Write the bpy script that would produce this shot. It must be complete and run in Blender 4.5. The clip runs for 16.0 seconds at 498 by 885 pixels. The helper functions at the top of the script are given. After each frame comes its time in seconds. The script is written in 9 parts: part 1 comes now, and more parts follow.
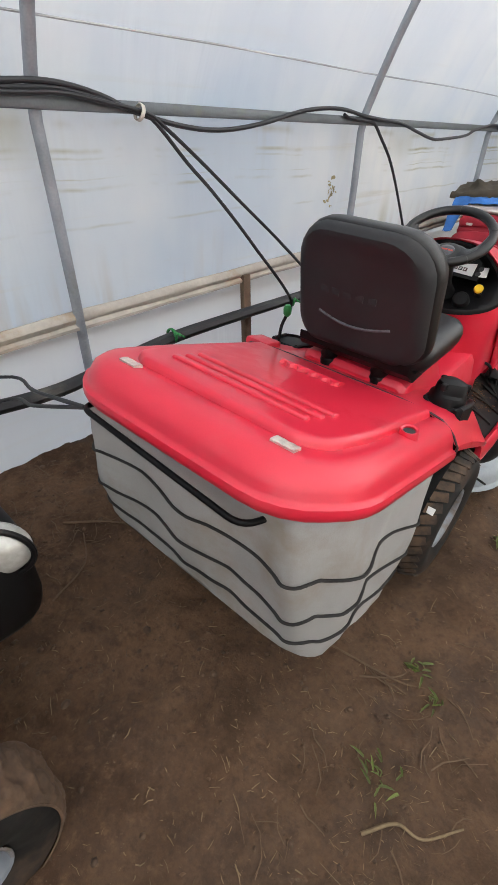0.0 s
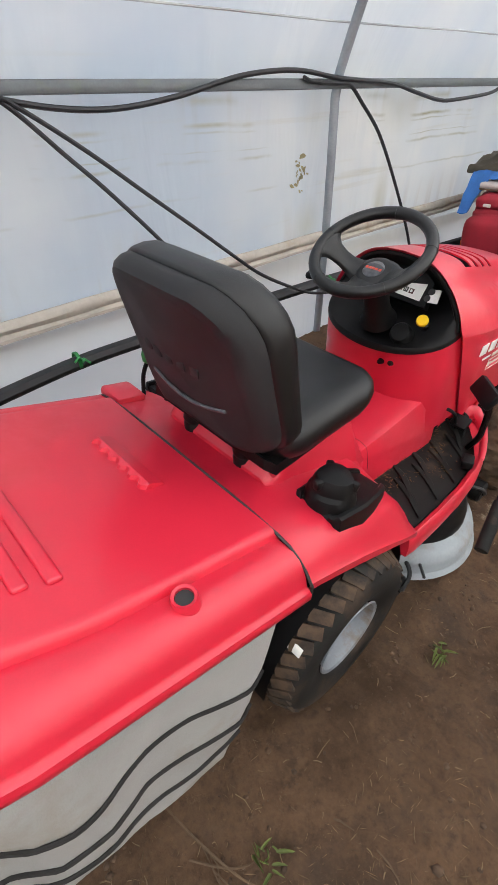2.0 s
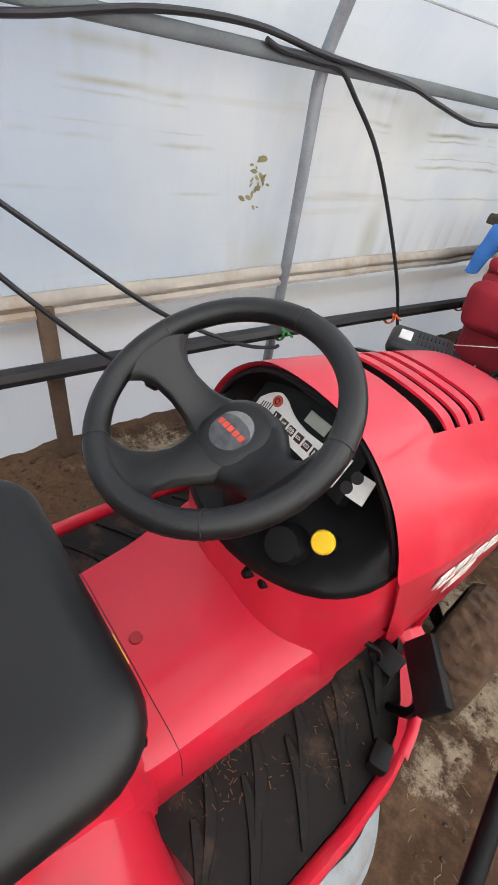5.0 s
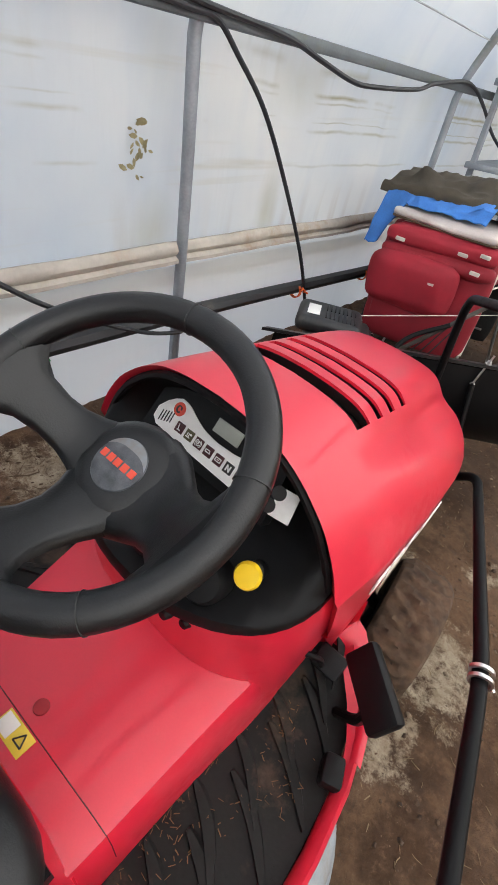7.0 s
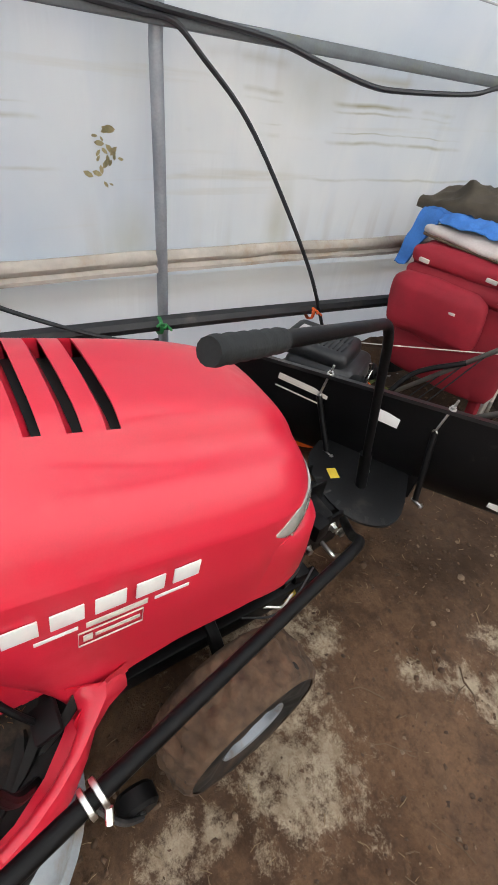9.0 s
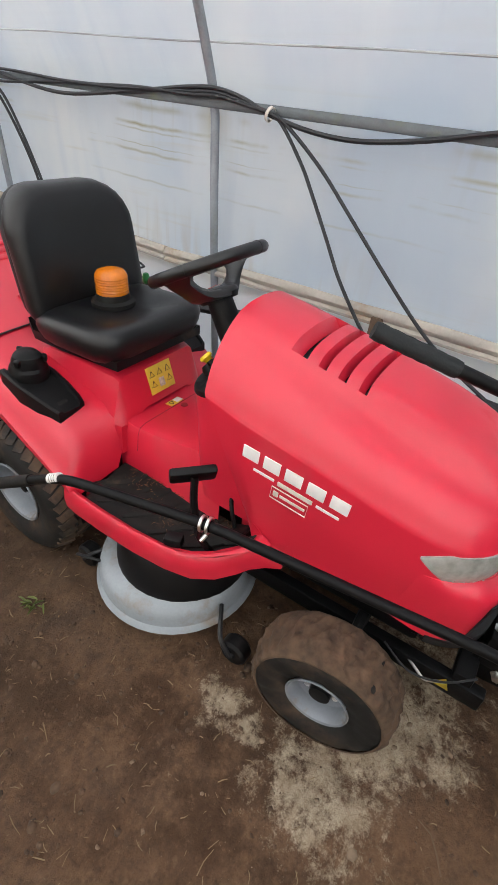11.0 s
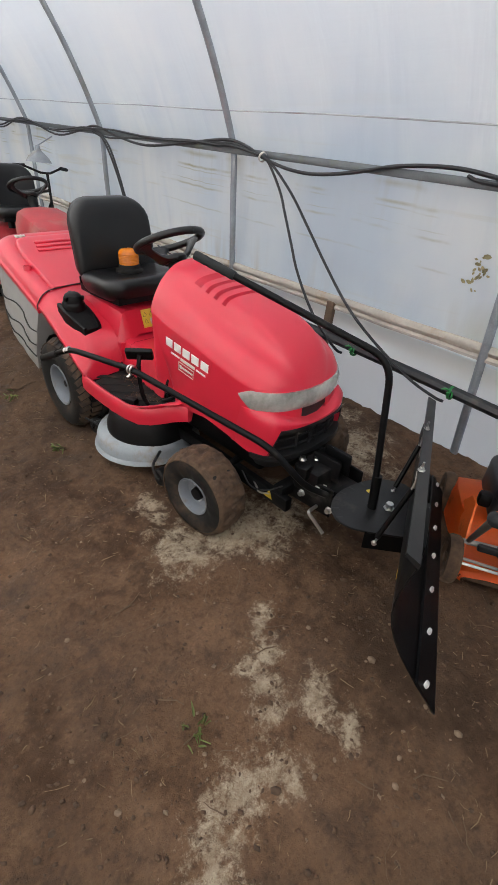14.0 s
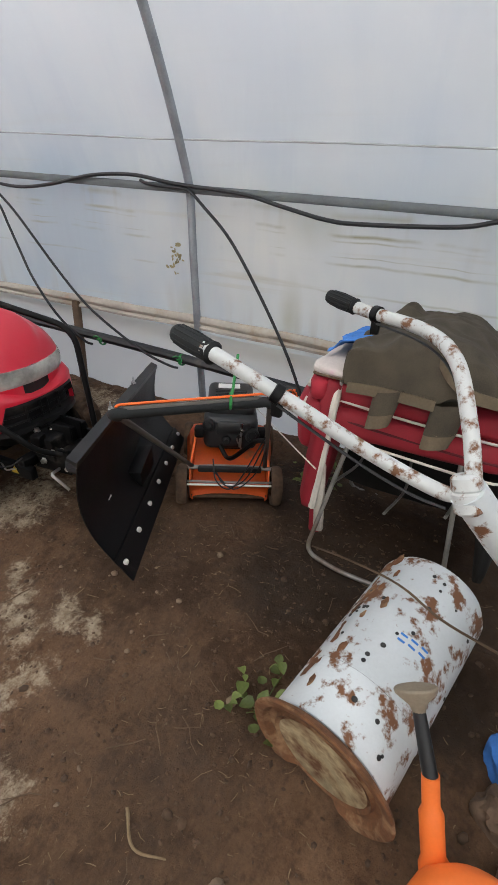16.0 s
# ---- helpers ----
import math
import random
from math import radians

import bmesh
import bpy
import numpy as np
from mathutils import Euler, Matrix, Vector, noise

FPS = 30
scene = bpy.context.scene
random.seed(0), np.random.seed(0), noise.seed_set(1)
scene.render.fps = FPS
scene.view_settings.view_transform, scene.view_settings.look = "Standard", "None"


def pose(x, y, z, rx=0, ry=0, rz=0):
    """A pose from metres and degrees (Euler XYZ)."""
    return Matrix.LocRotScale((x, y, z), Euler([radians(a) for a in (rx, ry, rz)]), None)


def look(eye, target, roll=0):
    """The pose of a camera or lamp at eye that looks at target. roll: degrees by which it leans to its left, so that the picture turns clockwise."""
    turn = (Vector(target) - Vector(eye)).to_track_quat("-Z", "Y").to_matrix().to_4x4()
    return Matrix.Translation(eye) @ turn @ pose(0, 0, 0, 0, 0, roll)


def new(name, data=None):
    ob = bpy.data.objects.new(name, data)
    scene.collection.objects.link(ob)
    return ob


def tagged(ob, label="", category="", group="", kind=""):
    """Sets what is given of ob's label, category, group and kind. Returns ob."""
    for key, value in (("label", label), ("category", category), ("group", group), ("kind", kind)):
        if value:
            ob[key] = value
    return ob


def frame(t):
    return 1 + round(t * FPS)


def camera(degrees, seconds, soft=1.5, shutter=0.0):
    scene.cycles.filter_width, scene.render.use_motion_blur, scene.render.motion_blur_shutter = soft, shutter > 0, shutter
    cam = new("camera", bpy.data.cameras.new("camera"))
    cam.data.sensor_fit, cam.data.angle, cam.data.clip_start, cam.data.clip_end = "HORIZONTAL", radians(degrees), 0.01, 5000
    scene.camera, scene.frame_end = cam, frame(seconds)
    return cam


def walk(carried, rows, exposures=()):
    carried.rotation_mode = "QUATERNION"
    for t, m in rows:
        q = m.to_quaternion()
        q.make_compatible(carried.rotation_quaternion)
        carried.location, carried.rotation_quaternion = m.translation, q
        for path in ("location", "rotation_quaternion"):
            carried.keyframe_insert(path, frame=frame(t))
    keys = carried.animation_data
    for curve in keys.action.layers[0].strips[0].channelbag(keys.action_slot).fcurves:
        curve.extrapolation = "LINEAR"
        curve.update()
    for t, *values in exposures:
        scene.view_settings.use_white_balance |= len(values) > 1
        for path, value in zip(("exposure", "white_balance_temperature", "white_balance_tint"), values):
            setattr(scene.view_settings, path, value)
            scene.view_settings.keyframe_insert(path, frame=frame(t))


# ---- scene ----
cam = camera(56.4, 16.0)
PATH = [
    (0, (1.134, -1.206, 1.376), (-0.032, -0.015, 0.271), -1.2),
    (0.5, (1.181, -1.082, 1.348), (-0.076, -0.028, 0.203), -5.4),
    (1, (1.139, -0.87, 1.394), (0.08, 0.339, 0.203), -4.1),
    (1.5, (1.114, -0.7, 1.407), (0.087, 0.51, 0.19), -7.0),
    (2, (1.175, -0.45, 1.397), (-0.096, 0.536, 0.208), -4.0),
    (2.5, (1.189, -0.208, 1.361), (-0.063, 0.787, 0.161), -5.1),
    (3, (1.137, 0.0, 1.367), (-0.013, 1.103, 0.158), -2.8),
    (3.2, (1.134, 0.078, 1.361), (-0.086, 1.105, 0.154), -2.6),
    (5.3, (0.702, 0.36, 1.345), (-0.486, 1.417, 0.132), 9.1),
    (5.5, (0.672, 0.373, 1.339), (-0.49, 1.457, 0.125), 9.4),
    (6, (0.624, 0.393, 1.309), (-0.441, 1.565, 0.087), 11.0),
    (6.5, (0.624, 0.4, 1.312), (-0.363, 1.622, 0.074), 12.2),
    (7, (0.689, 0.44, 1.327), (-0.254, 1.684, 0.077), 9.3),
    (7.5, (0.852, 0.518, 1.328), (-0.185, 1.682, 0.075), 5.5),
    (8, (1.065, 0.654, 1.335), (-0.184, 1.591, 0.085), 3.5),
    (8.5, (1.093, 0.805, 1.314), (-0.205, 1.706, 0.089), 3.3),
    (9, (1.0, 1.008, 1.31), (-0.308, 1.893, 0.083), 6.2),
    (9.3, (0.986, 1.096, 1.31), (-0.45, 1.705, 0.059), 8.6),
    (9.5, (1.005, 1.144, 1.328), (-0.528, 1.411, 0.071), 11.3),
    (9.7, (1.068, 1.196, 1.35), (-0.485, 1.086, 0.095), 12.5),
    (10, (1.166, 1.229, 1.343), (-0.376, 0.758, 0.159), 10.8),
    (10.2, (1.222, 1.234, 1.341), (-0.31, 0.649, 0.195), 10.1),
    (12.3, (1.547, 1.996, 1.339), (0.297, 0.858, 0.269), 5.8),
    (12.5, (1.568, 2.052, 1.356), (0.311, 0.918, 0.291), 6.2),
    (13, (1.55, 2.211, 1.36), (0.27, 1.08, 0.32), 7.6),
    (13.5, (1.516, 2.393, 1.362), (0.303, 1.193, 0.318), 7.5),
    (14, (1.618, 2.561, 1.376), (0.418, 1.317, 0.369), 7.3),
    (14.5, (1.656, 2.775, 1.353), (0.289, 1.677, 0.39), 10.3),
    (15, (1.612, 2.977, 1.36), (0.218, 1.885, 0.431), 5.2),
    (15.5, (1.565, 3.143, 1.356), (0.143, 2.083, 0.433), 4.2),
    (16, (1.606, 3.247, 1.365), (0.008, 2.454, 0.461), 3.7),
]
walk(cam, [(t, look(eye, target, roll)) for t, eye, target, roll in PATH], ((0, 1.47), (0.5, 1.58), (1.5, 1.64), (2.0, 1.52), (2.5, 1.52), (3, 1.70), (5.5, 1.68), (6, 1.6), (7, 1.58), (8, 1.46), (9, 1.50), (10, 1.38), (12.5, 1.45), (13, 1.32), (14, 1.26), (14.5, 1.26), (15, 1.10), (16, 1.10)))

# ---- daylight: overcast sky, one wide soft sun ----
SUN_UP, SUN_TURN = radians(52), radians(60)
world = bpy.data.worlds.new("world")
scene.world = world
world.use_nodes = True
wn = world.node_tree.nodes
sky = wn.new("ShaderNodeTexSky")
sky.sky_type = "NISHITA"
sky.sun_disc = False
sky.sun_elevation, sky.sun_rotation = SUN_UP, SUN_TURN
sky.air_density, sky.dust_density, sky.ozone_density = 1.0, 6.0, 0.6
cloudy = wn.new("ShaderNodeHueSaturation")
cloudy.inputs["Saturation"].default_value = 0.6
world.node_tree.links.new(sky.outputs[0], cloudy.inputs["Color"])
world.node_tree.links.new(cloudy.outputs[0], wn["Background"].inputs[0])
wn["Background"].inputs[1].default_value = 0.14
sun_data = bpy.data.lights.new("sun", "SUN")
sun_data.energy, sun_data.angle, sun_data.color = 1.0, radians(35), (1.0, 0.97, 0.93)
sun = new("sun", sun_data)
sun.matrix_world = look((3 * math.sin(SUN_TURN), 3 * math.cos(SUN_TURN), 4.5), (0, 0, 0))


# ---- materials ----
def mat(name, color, rough=0.5, metal=0.0, vary=0.12, scale=8.0, bump=0.1, fine=120.0, dirt=None, dirt_amount=0.0, dirt_scale=3.0, coat=0.0, spec=0.5, rand=0.0, trans=0.0, edge=0.18, island=0.0):
    """A surface with colour variation at two scales, fine relief and, if wanted, patches of dirt."""
    m = bpy.data.materials.new(name)
    m.use_nodes = True
    nt = m.node_tree
    n, l = nt.nodes, nt.links
    bsdf = n["Principled BSDF"]
    tc = n.new("ShaderNodeTexCoord")
    big = n.new("ShaderNodeTexNoise")
    big.inputs["Scale"].default_value, big.inputs["Detail"].default_value = scale, 5.0
    small = n.new("ShaderNodeTexNoise")
    small.inputs["Scale"].default_value, small.inputs["Detail"].default_value = fine, 3.0
    for t in (big, small):
        l.new(tc.outputs["Object"], t.inputs["Vector"])
    mix = n.new("ShaderNodeMix")
    mix.data_type = "RGBA"
    mix.inputs[6].default_value = (*[c * (1 - vary) for c in color], 1)
    mix.inputs[7].default_value = (*[min(1, c * (1 + vary)) for c in color], 1)
    add = n.new("ShaderNodeMath")
    add.operation = "ADD"
    half = n.new("ShaderNodeMath")
    half.operation = "MULTIPLY"
    half.inputs[1].default_value = 0.4
    l.new(small.outputs[0], half.inputs[0])
    l.new(big.outputs[0], add.inputs[0])
    l.new(half.outputs[0], add.inputs[1])
    ramp = n.new("ShaderNodeMapRange")
    ramp.inputs[1].default_value, ramp.inputs[2].default_value = 0.45, 0.95
    l.new(add.outputs[0], ramp.inputs[0])
    l.new(ramp.outputs[0], mix.inputs[0])
    out = mix.outputs[2]
    if rand or island:
        info = n.new("ShaderNodeNewGeometry" if island else "ShaderNodeObjectInfo")
        hsv = n.new("ShaderNodeHueSaturation")
        mr = n.new("ShaderNodeMapRange")
        mr.inputs[3].default_value, mr.inputs[4].default_value = 1 - max(rand, island), 1 + max(rand, island)
        l.new(info.outputs["Random Per Island" if island else "Random"], mr.inputs[0])
        l.new(mr.outputs[0], hsv.inputs["Value"])
        l.new(out, hsv.inputs["Color"])
        out = hsv.outputs[0]
    rr = n.new("ShaderNodeMapRange")
    rr.inputs[3].default_value, rr.inputs[4].default_value = max(0.02, rough - 0.1), min(1, rough + 0.12)
    l.new(big.outputs[0], rr.inputs[0])
    rough_out = rr.outputs[0]
    if dirt:
        dn = n.new("ShaderNodeTexNoise")
        dn.inputs["Scale"].default_value, dn.inputs["Detail"].default_value, dn.inputs["Roughness"].default_value = dirt_scale, 8.0, 0.65
        l.new(tc.outputs["Object"], dn.inputs["Vector"])
        dr = n.new("ShaderNodeMapRange")
        dr.inputs[1].default_value, dr.inputs[2].default_value = 0.71 - 0.3 * dirt_amount - edge / 2, 0.71 - 0.3 * dirt_amount + edge / 2
        l.new(dn.outputs[0], dr.inputs[0])
        dm = n.new("ShaderNodeMix")
        dm.data_type = "RGBA"
        dm.inputs[7].default_value = (*dirt, 1)
        l.new(dr.outputs[0], dm.inputs[0])
        l.new(out, dm.inputs[6])
        out = dm.outputs[2]
        rm = n.new("ShaderNodeMix")
        rm.inputs[3].default_value = 0.9
        l.new(dr.outputs[0], rm.inputs[0])
        l.new(rough_out, rm.inputs[2])
        rough_out = rm.outputs[0]
    l.new(out, bsdf.inputs["Base Color"])
    l.new(rough_out, bsdf.inputs["Roughness"])
    bsdf.inputs["Metallic"].default_value = metal
    bsdf.inputs["Specular IOR Level"].default_value = spec
    bsdf.inputs["Coat Weight"].default_value = coat
    bsdf.inputs["Transmission Weight"].default_value = trans
    bp = n.new("ShaderNodeBump")
    bp.inputs["Strength"].default_value, bp.inputs["Distance"].default_value = bump, 0.004
    l.new(add.outputs[0], bp.inputs["Height"])
    l.new(bp.outputs[0], bsdf.inputs["Normal"])
    return m


M_RED = mat("red_plastic", (0.61, 0.017, 0.043), 0.34, vary=0.06, scale=3, bump=0.03, fine=300, dirt=(0.60, 0.048, 0.066), dirt_amount=0.25, dirt_scale=2.5, coat=0.25, spec=0.5)
M_RED_OLD = mat("faded_red_paint", (0.42, 0.03, 0.04), 0.5, vary=0.2, dirt=(0.35, 0.2, 0.17), dirt_amount=0.5)
M_BLACK = mat("black_plastic", (0.005, 0.005, 0.0055), 0.46, spec=0.2, vary=0.25, scale=6, bump=0.08, fine=400, dirt=(0.10, 0.085, 0.07), dirt_amount=0.05)
M_SHELL = mat("dull_black_shell", (0.020, 0.0205, 0.0225), 0.55, spec=0.25, vary=0.25, scale=6, bump=0.15, fine=400, dirt=(0.08, 0.07, 0.06), dirt_amount=0.12)
M_VINYL = mat("black_vinyl", (0.0075, 0.0078, 0.0086), 0.36, vary=0.2, scale=5, bump=0.16, fine=500, spec=0.45)
M_RUBBER = mat("black_rubber", (0.010, 0.0095, 0.009), 0.7, spec=0.25, vary=0.3, bump=0.3, dirt=(0.10, 0.068, 0.045), dirt_amount=0.3, dirt_scale=7)
M_TYRE = mat("muddy_tyre_rubber", (0.013, 0.012, 0.011), 0.85, vary=0.3, bump=0.4, fine=60, dirt=(0.085, 0.053, 0.033), dirt_amount=0.75, dirt_scale=9)
M_TYRE_SIDE = mat("tyre_sidewall", (0.010, 0.0095, 0.009), 0.7, spec=0.3, vary=0.3, bump=0.2, dirt=(0.07, 0.046, 0.031), dirt_amount=0.4, dirt_scale=6)
M_MUD = mat("dried_mud", (0.078, 0.047, 0.028), 0.95, vary=0.5, scale=22, bump=1.0, fine=70)
M_RIM = mat("grey_painted_rim", (0.21, 0.23, 0.26), 0.42, metal=0.2, vary=0.12, dirt=(0.2, 0.15, 0.11), dirt_amount=0.35, dirt_scale=10)
M_BAG = mat("grey_mesh_fabric", (0.315, 0.312, 0.305), 0.9, vary=0.12, scale=5, bump=0.5, fine=350, dirt=(0.25, 0.21, 0.165), dirt_amount=0.3)
M_PIPING = mat("black_piping", (0.012, 0.011, 0.011), 0.7, vary=0.2)
M_POWDER = mat("black_powder_coat", (0.004, 0.004, 0.0045), 0.42, spec=0.16, vary=0.2, scale=6, bump=0.15, fine=500, dirt=(0.08, 0.07, 0.06), dirt_amount=0.08)
M_STEEL = mat("dark_grey_steel", (0.016, 0.017, 0.019), 0.45, metal=0.2, vary=0.35, scale=12, bump=0.15, dirt=(0.15, 0.12, 0.10), dirt_amount=0.2)
M_PLATE = mat("worn_grey_steel", (0.013, 0.0135, 0.0145), 0.36, metal=0.2, vary=0.25, scale=9, bump=0.15, dirt=(0.11, 0.09, 0.075), dirt_amount=0.15)
M_BRIGHT = mat("bright_zinc", (0.78, 0.78, 0.76), 0.4, metal=0.6, vary=0.1)
M_CHROME = mat("zinc_plated_steel", (0.72, 0.72, 0.70), 0.28, metal=1.0, vary=0.1)
M_DECK = mat("worn_white_deck", (0.27, 0.30, 0.325), 0.55, vary=0.12, scale=7, bump=0.2, dirt=(0.22, 0.17, 0.12), dirt_amount=0.3, dirt_scale=6)
M_YELLOW = mat("yellow_plastic", (0.80, 0.52, 0.01), 0.4, vary=0.05)
M_STICKER = mat("yellow_sticker", (0.78, 0.58, 0.06), 0.45, vary=0.1)
M_WHITE = mat("white_sticker", (0.78, 0.77, 0.75), 0.45, vary=0.06, dirt=(0.5, 0.47, 0.43), dirt_amount=0.2)
# Black for print, and for the shade put into gaps and holes.
M_INK = mat("ink_and_shade_black", (0.02, 0.02, 0.02), 0.5, vary=0.1)
M_MAROON = mat("maroon_ink", (0.06, 0.012, 0.014), 0.5, vary=0.1)
M_OLIVE = mat("olive_ink", (0.085, 0.075, 0.03), 0.5, vary=0.1)
M_REDINK = mat("red_ink", (0.62, 0.06, 0.03), 0.45, vary=0.05)
M_PLUG = mat("dull_red_rubber", (0.30, 0.012, 0.020), 0.6, vary=0.15)
M_LCD = mat("lcd_glass", (0.33, 0.35, 0.31), 0.15, vary=0.05)
M_EMBLEM = mat("dark_grey_emblem", (0.075, 0.08, 0.09), 0.35, metal=0.2, vary=0.5, scale=60, fine=900)
M_TAPE = mat("crumpled_silver_tape", (0.62, 0.58, 0.52), 0.35, metal=0.5, vary=0.35, scale=60, bump=1.0, fine=200)
M_AMBER = mat("amber_lens", (0.85, 0.24, 0.01), 0.18, vary=0.12, scale=40, bump=0.2, trans=0.25)
M_LENS = mat("hazed_headlight_lens", (0.45, 0.45, 0.42), 0.10, vary=0.40, scale=9, bump=0.08, fine=60, metal=0.25, coat=0.7)
M_GRILLE = mat("satin_black_grille", (0.009, 0.009, 0.010), 0.5, spec=0.4, vary=0.3, bump=0.15, fine=300, dirt=(0.07, 0.055, 0.045), dirt_amount=0.2)
M_GRIP = mat("black_foam_grip", (0.016, 0.018, 0.019), 0.75, spec=0.3, vary=0.25, bump=0.5, fine=250)
M_HOOP = mat("galvanised_tube", (0.33, 0.36, 0.39), 0.5, metal=0.55, vary=0.2, scale=10, dirt=(0.30, 0.31, 0.26), dirt_amount=0.25)
M_RAIL = mat("galvanised_rail", (0.135, 0.15, 0.16), 0.5, metal=0.5, vary=0.2, scale=10, dirt=(0.20, 0.215, 0.14), dirt_amount=0.28, dirt_scale=4)
M_SEAM = mat("dirty_seam", (0.42, 0.44, 0.44), 0.7, vary=0.3, scale=5)
M_CABLE = mat("black_cable", (0.016, 0.017, 0.020), 0.5, vary=0.2)
M_PIPE = mat("black_pe_pipe", (0.022, 0.023, 0.026), 0.45, vary=0.25, dirt=(0.14, 0.13, 0.11), dirt_amount=0.2)
M_GREEN = mat("green_tie", (0.02, 0.22, 0.05), 0.45, vary=0.15)
M_ORANGE_TIE = mat("orange_clip", (0.75, 0.12, 0.02), 0.45, vary=0.1)
M_WOOD = mat("weathered_board", (0.44, 0.405, 0.355), 0.85, vary=0.2, scale=4, bump=0.4, fine=50, dirt=(0.36, 0.27, 0.18), dirt_amount=0.36, dirt_scale=5)
M_STAKE = mat("dark_wooden_stake", (0.13, 0.085, 0.055), 0.9, vary=0.35, scale=12, bump=0.7)
M_ORANGE = mat("orange_paint", (0.86, 0.15, 0.022), 0.45, vary=0.1, scale=6, dirt=(0.30, 0.17, 0.09), dirt_amount=0.22, dirt_scale=7)
M_ORANGE_PL = mat("orange_polythene", (0.78, 0.17, 0.03), 0.5, vary=0.08, dirt=(0.4, 0.15, 0.07), dirt_amount=0.2)
M_ENGINE = mat("black_engine_cover", (0.018, 0.019, 0.021), 0.4, vary=0.3, dirt=(0.12, 0.10, 0.08), dirt_amount=0.2)
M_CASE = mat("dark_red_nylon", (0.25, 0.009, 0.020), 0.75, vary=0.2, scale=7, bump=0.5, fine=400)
# Near-black of the panels that make the shade below the red bag.
M_SHADE_PANEL = mat("black_shade_panel", (0.010, 0.0095, 0.009), 0.9, vary=0.4, scale=8, bump=0.5)
M_REDSEAM = mat("dark_red_seam", (0.09, 0.005, 0.010), 0.8, vary=0.2)
# Same nylon in a brighter red, so the raised sections look lit.
M_CASE_LIT = mat("lit_red_nylon", (0.33, 0.013, 0.028), 0.75, vary=0.25, scale=9, bump=0.5, fine=400)
M_TRIM = mat("off_white_piping", (0.60, 0.56, 0.50), 0.75, vary=0.15, dirt=(0.35, 0.3, 0.25), dirt_amount=0.3)
M_HEM = mat("tan_facing", (0.125, 0.096, 0.062), 0.9, vary=0.25, bump=0.4)
M_JACKET = mat("olive_cloth", (0.060, 0.049, 0.034), 0.95, vary=0.4, scale=9, bump=0.5, fine=300)
M_BLUE = mat("blue_cloth", (0.05, 0.19, 0.55), 0.9, vary=0.2, scale=10, bump=0.4)
M_CUSHION = mat("pale_pink_cushion", (0.58, 0.52, 0.49), 0.85, vary=0.15, scale=6, bump=0.3, dirt=(0.62, 0.36, 0.46), dirt_amount=0.3, dirt_scale=5)
M_RUSTY = mat("rusty_white_enamel", (0.56, 0.60, 0.62), 0.4, vary=0.06, scale=5, bump=0.35, dirt=(0.17, 0.075, 0.035), dirt_amount=0.50, dirt_scale=15, edge=0.07)
M_RUSTBAR = mat("rusty_white_tube", (0.52, 0.54, 0.54), 0.45, vary=0.08, scale=5, bump=0.35, dirt=(0.17, 0.08, 0.04), dirt_amount=0.48, dirt_scale=30, edge=0.10)
M_RUST = mat("rust", (0.15, 0.065, 0.028), 0.9, vary=0.4, scale=14, bump=0.7, dirt=(0.36, 0.22, 0.12), dirt_amount=0.45, dirt_scale=11)
M_LIDPANEL = mat("streaked_enamel", (0.44, 0.35, 0.21), 0.6, vary=0.4, scale=14, bump=0.4, dirt=(0.13, 0.055, 0.025), dirt_amount=0.6, dirt_scale=10)
M_TUBE = mat("dull_steel_tube", (0.30, 0.29, 0.27), 0.45, metal=0.6, vary=0.25, dirt=(0.2, 0.12, 0.07), dirt_amount=0.3)
M_DULL = mat("dull_brown_grey_tube", (0.10, 0.092, 0.082), 0.55, metal=0.3, vary=0.25, dirt=(0.15, 0.10, 0.07), dirt_amount=0.3)
M_ROSE = mat("brown_grey_plastic", (0.22, 0.18, 0.13), 0.7, vary=0.25, bump=0.3)
M_LEAF = mat("green_leaf", (0.115, 0.150, 0.032), 0.55, vary=0.35, scale=25, rand=0.35)
M_DRYLEAF = mat("dry_leaf", (0.42, 0.37, 0.20), 0.8, vary=0.4, scale=25, rand=0.3)
M_STRAW = mat("dry_straw", (0.18, 0.128, 0.072), 0.9, vary=0.4, scale=6)
M_CLIP = mat("brown_clippings", (0.16, 0.080, 0.030), 0.9, vary=0.5, scale=12)
M_TWIG = mat("twig_bark", (0.11, 0.07, 0.042), 0.9, vary=0.3, bump=0.5)
M_CRUMB = mat("earth_crumb", (0.090, 0.053, 0.031), 0.95, vary=0.4, scale=14, bump=0.6, fine=90, island=0.22)
M_CHAFF = mat("dry_chaff", (0.15, 0.098, 0.052), 0.9, vary=0.4, scale=9, island=0.6)
M_STONE = mat("pale_clod", (0.19, 0.135, 0.09), 0.95, vary=0.3, scale=20, bump=0.8)
M_GREY_PAINT = mat("grey_painted_metal", (0.30, 0.33, 0.36), 0.6, vary=0.2, dirt=(0.2, 0.17, 0.13), dirt_amount=0.4)
M_BROWN_WOOD = mat("brown_planks", (0.20, 0.12, 0.07), 0.8, vary=0.3, bump=0.5, fine=60)
M_DARKBLUE = mat("dark_blue_board", (0.02, 0.028, 0.045), 0.6, vary=0.3)


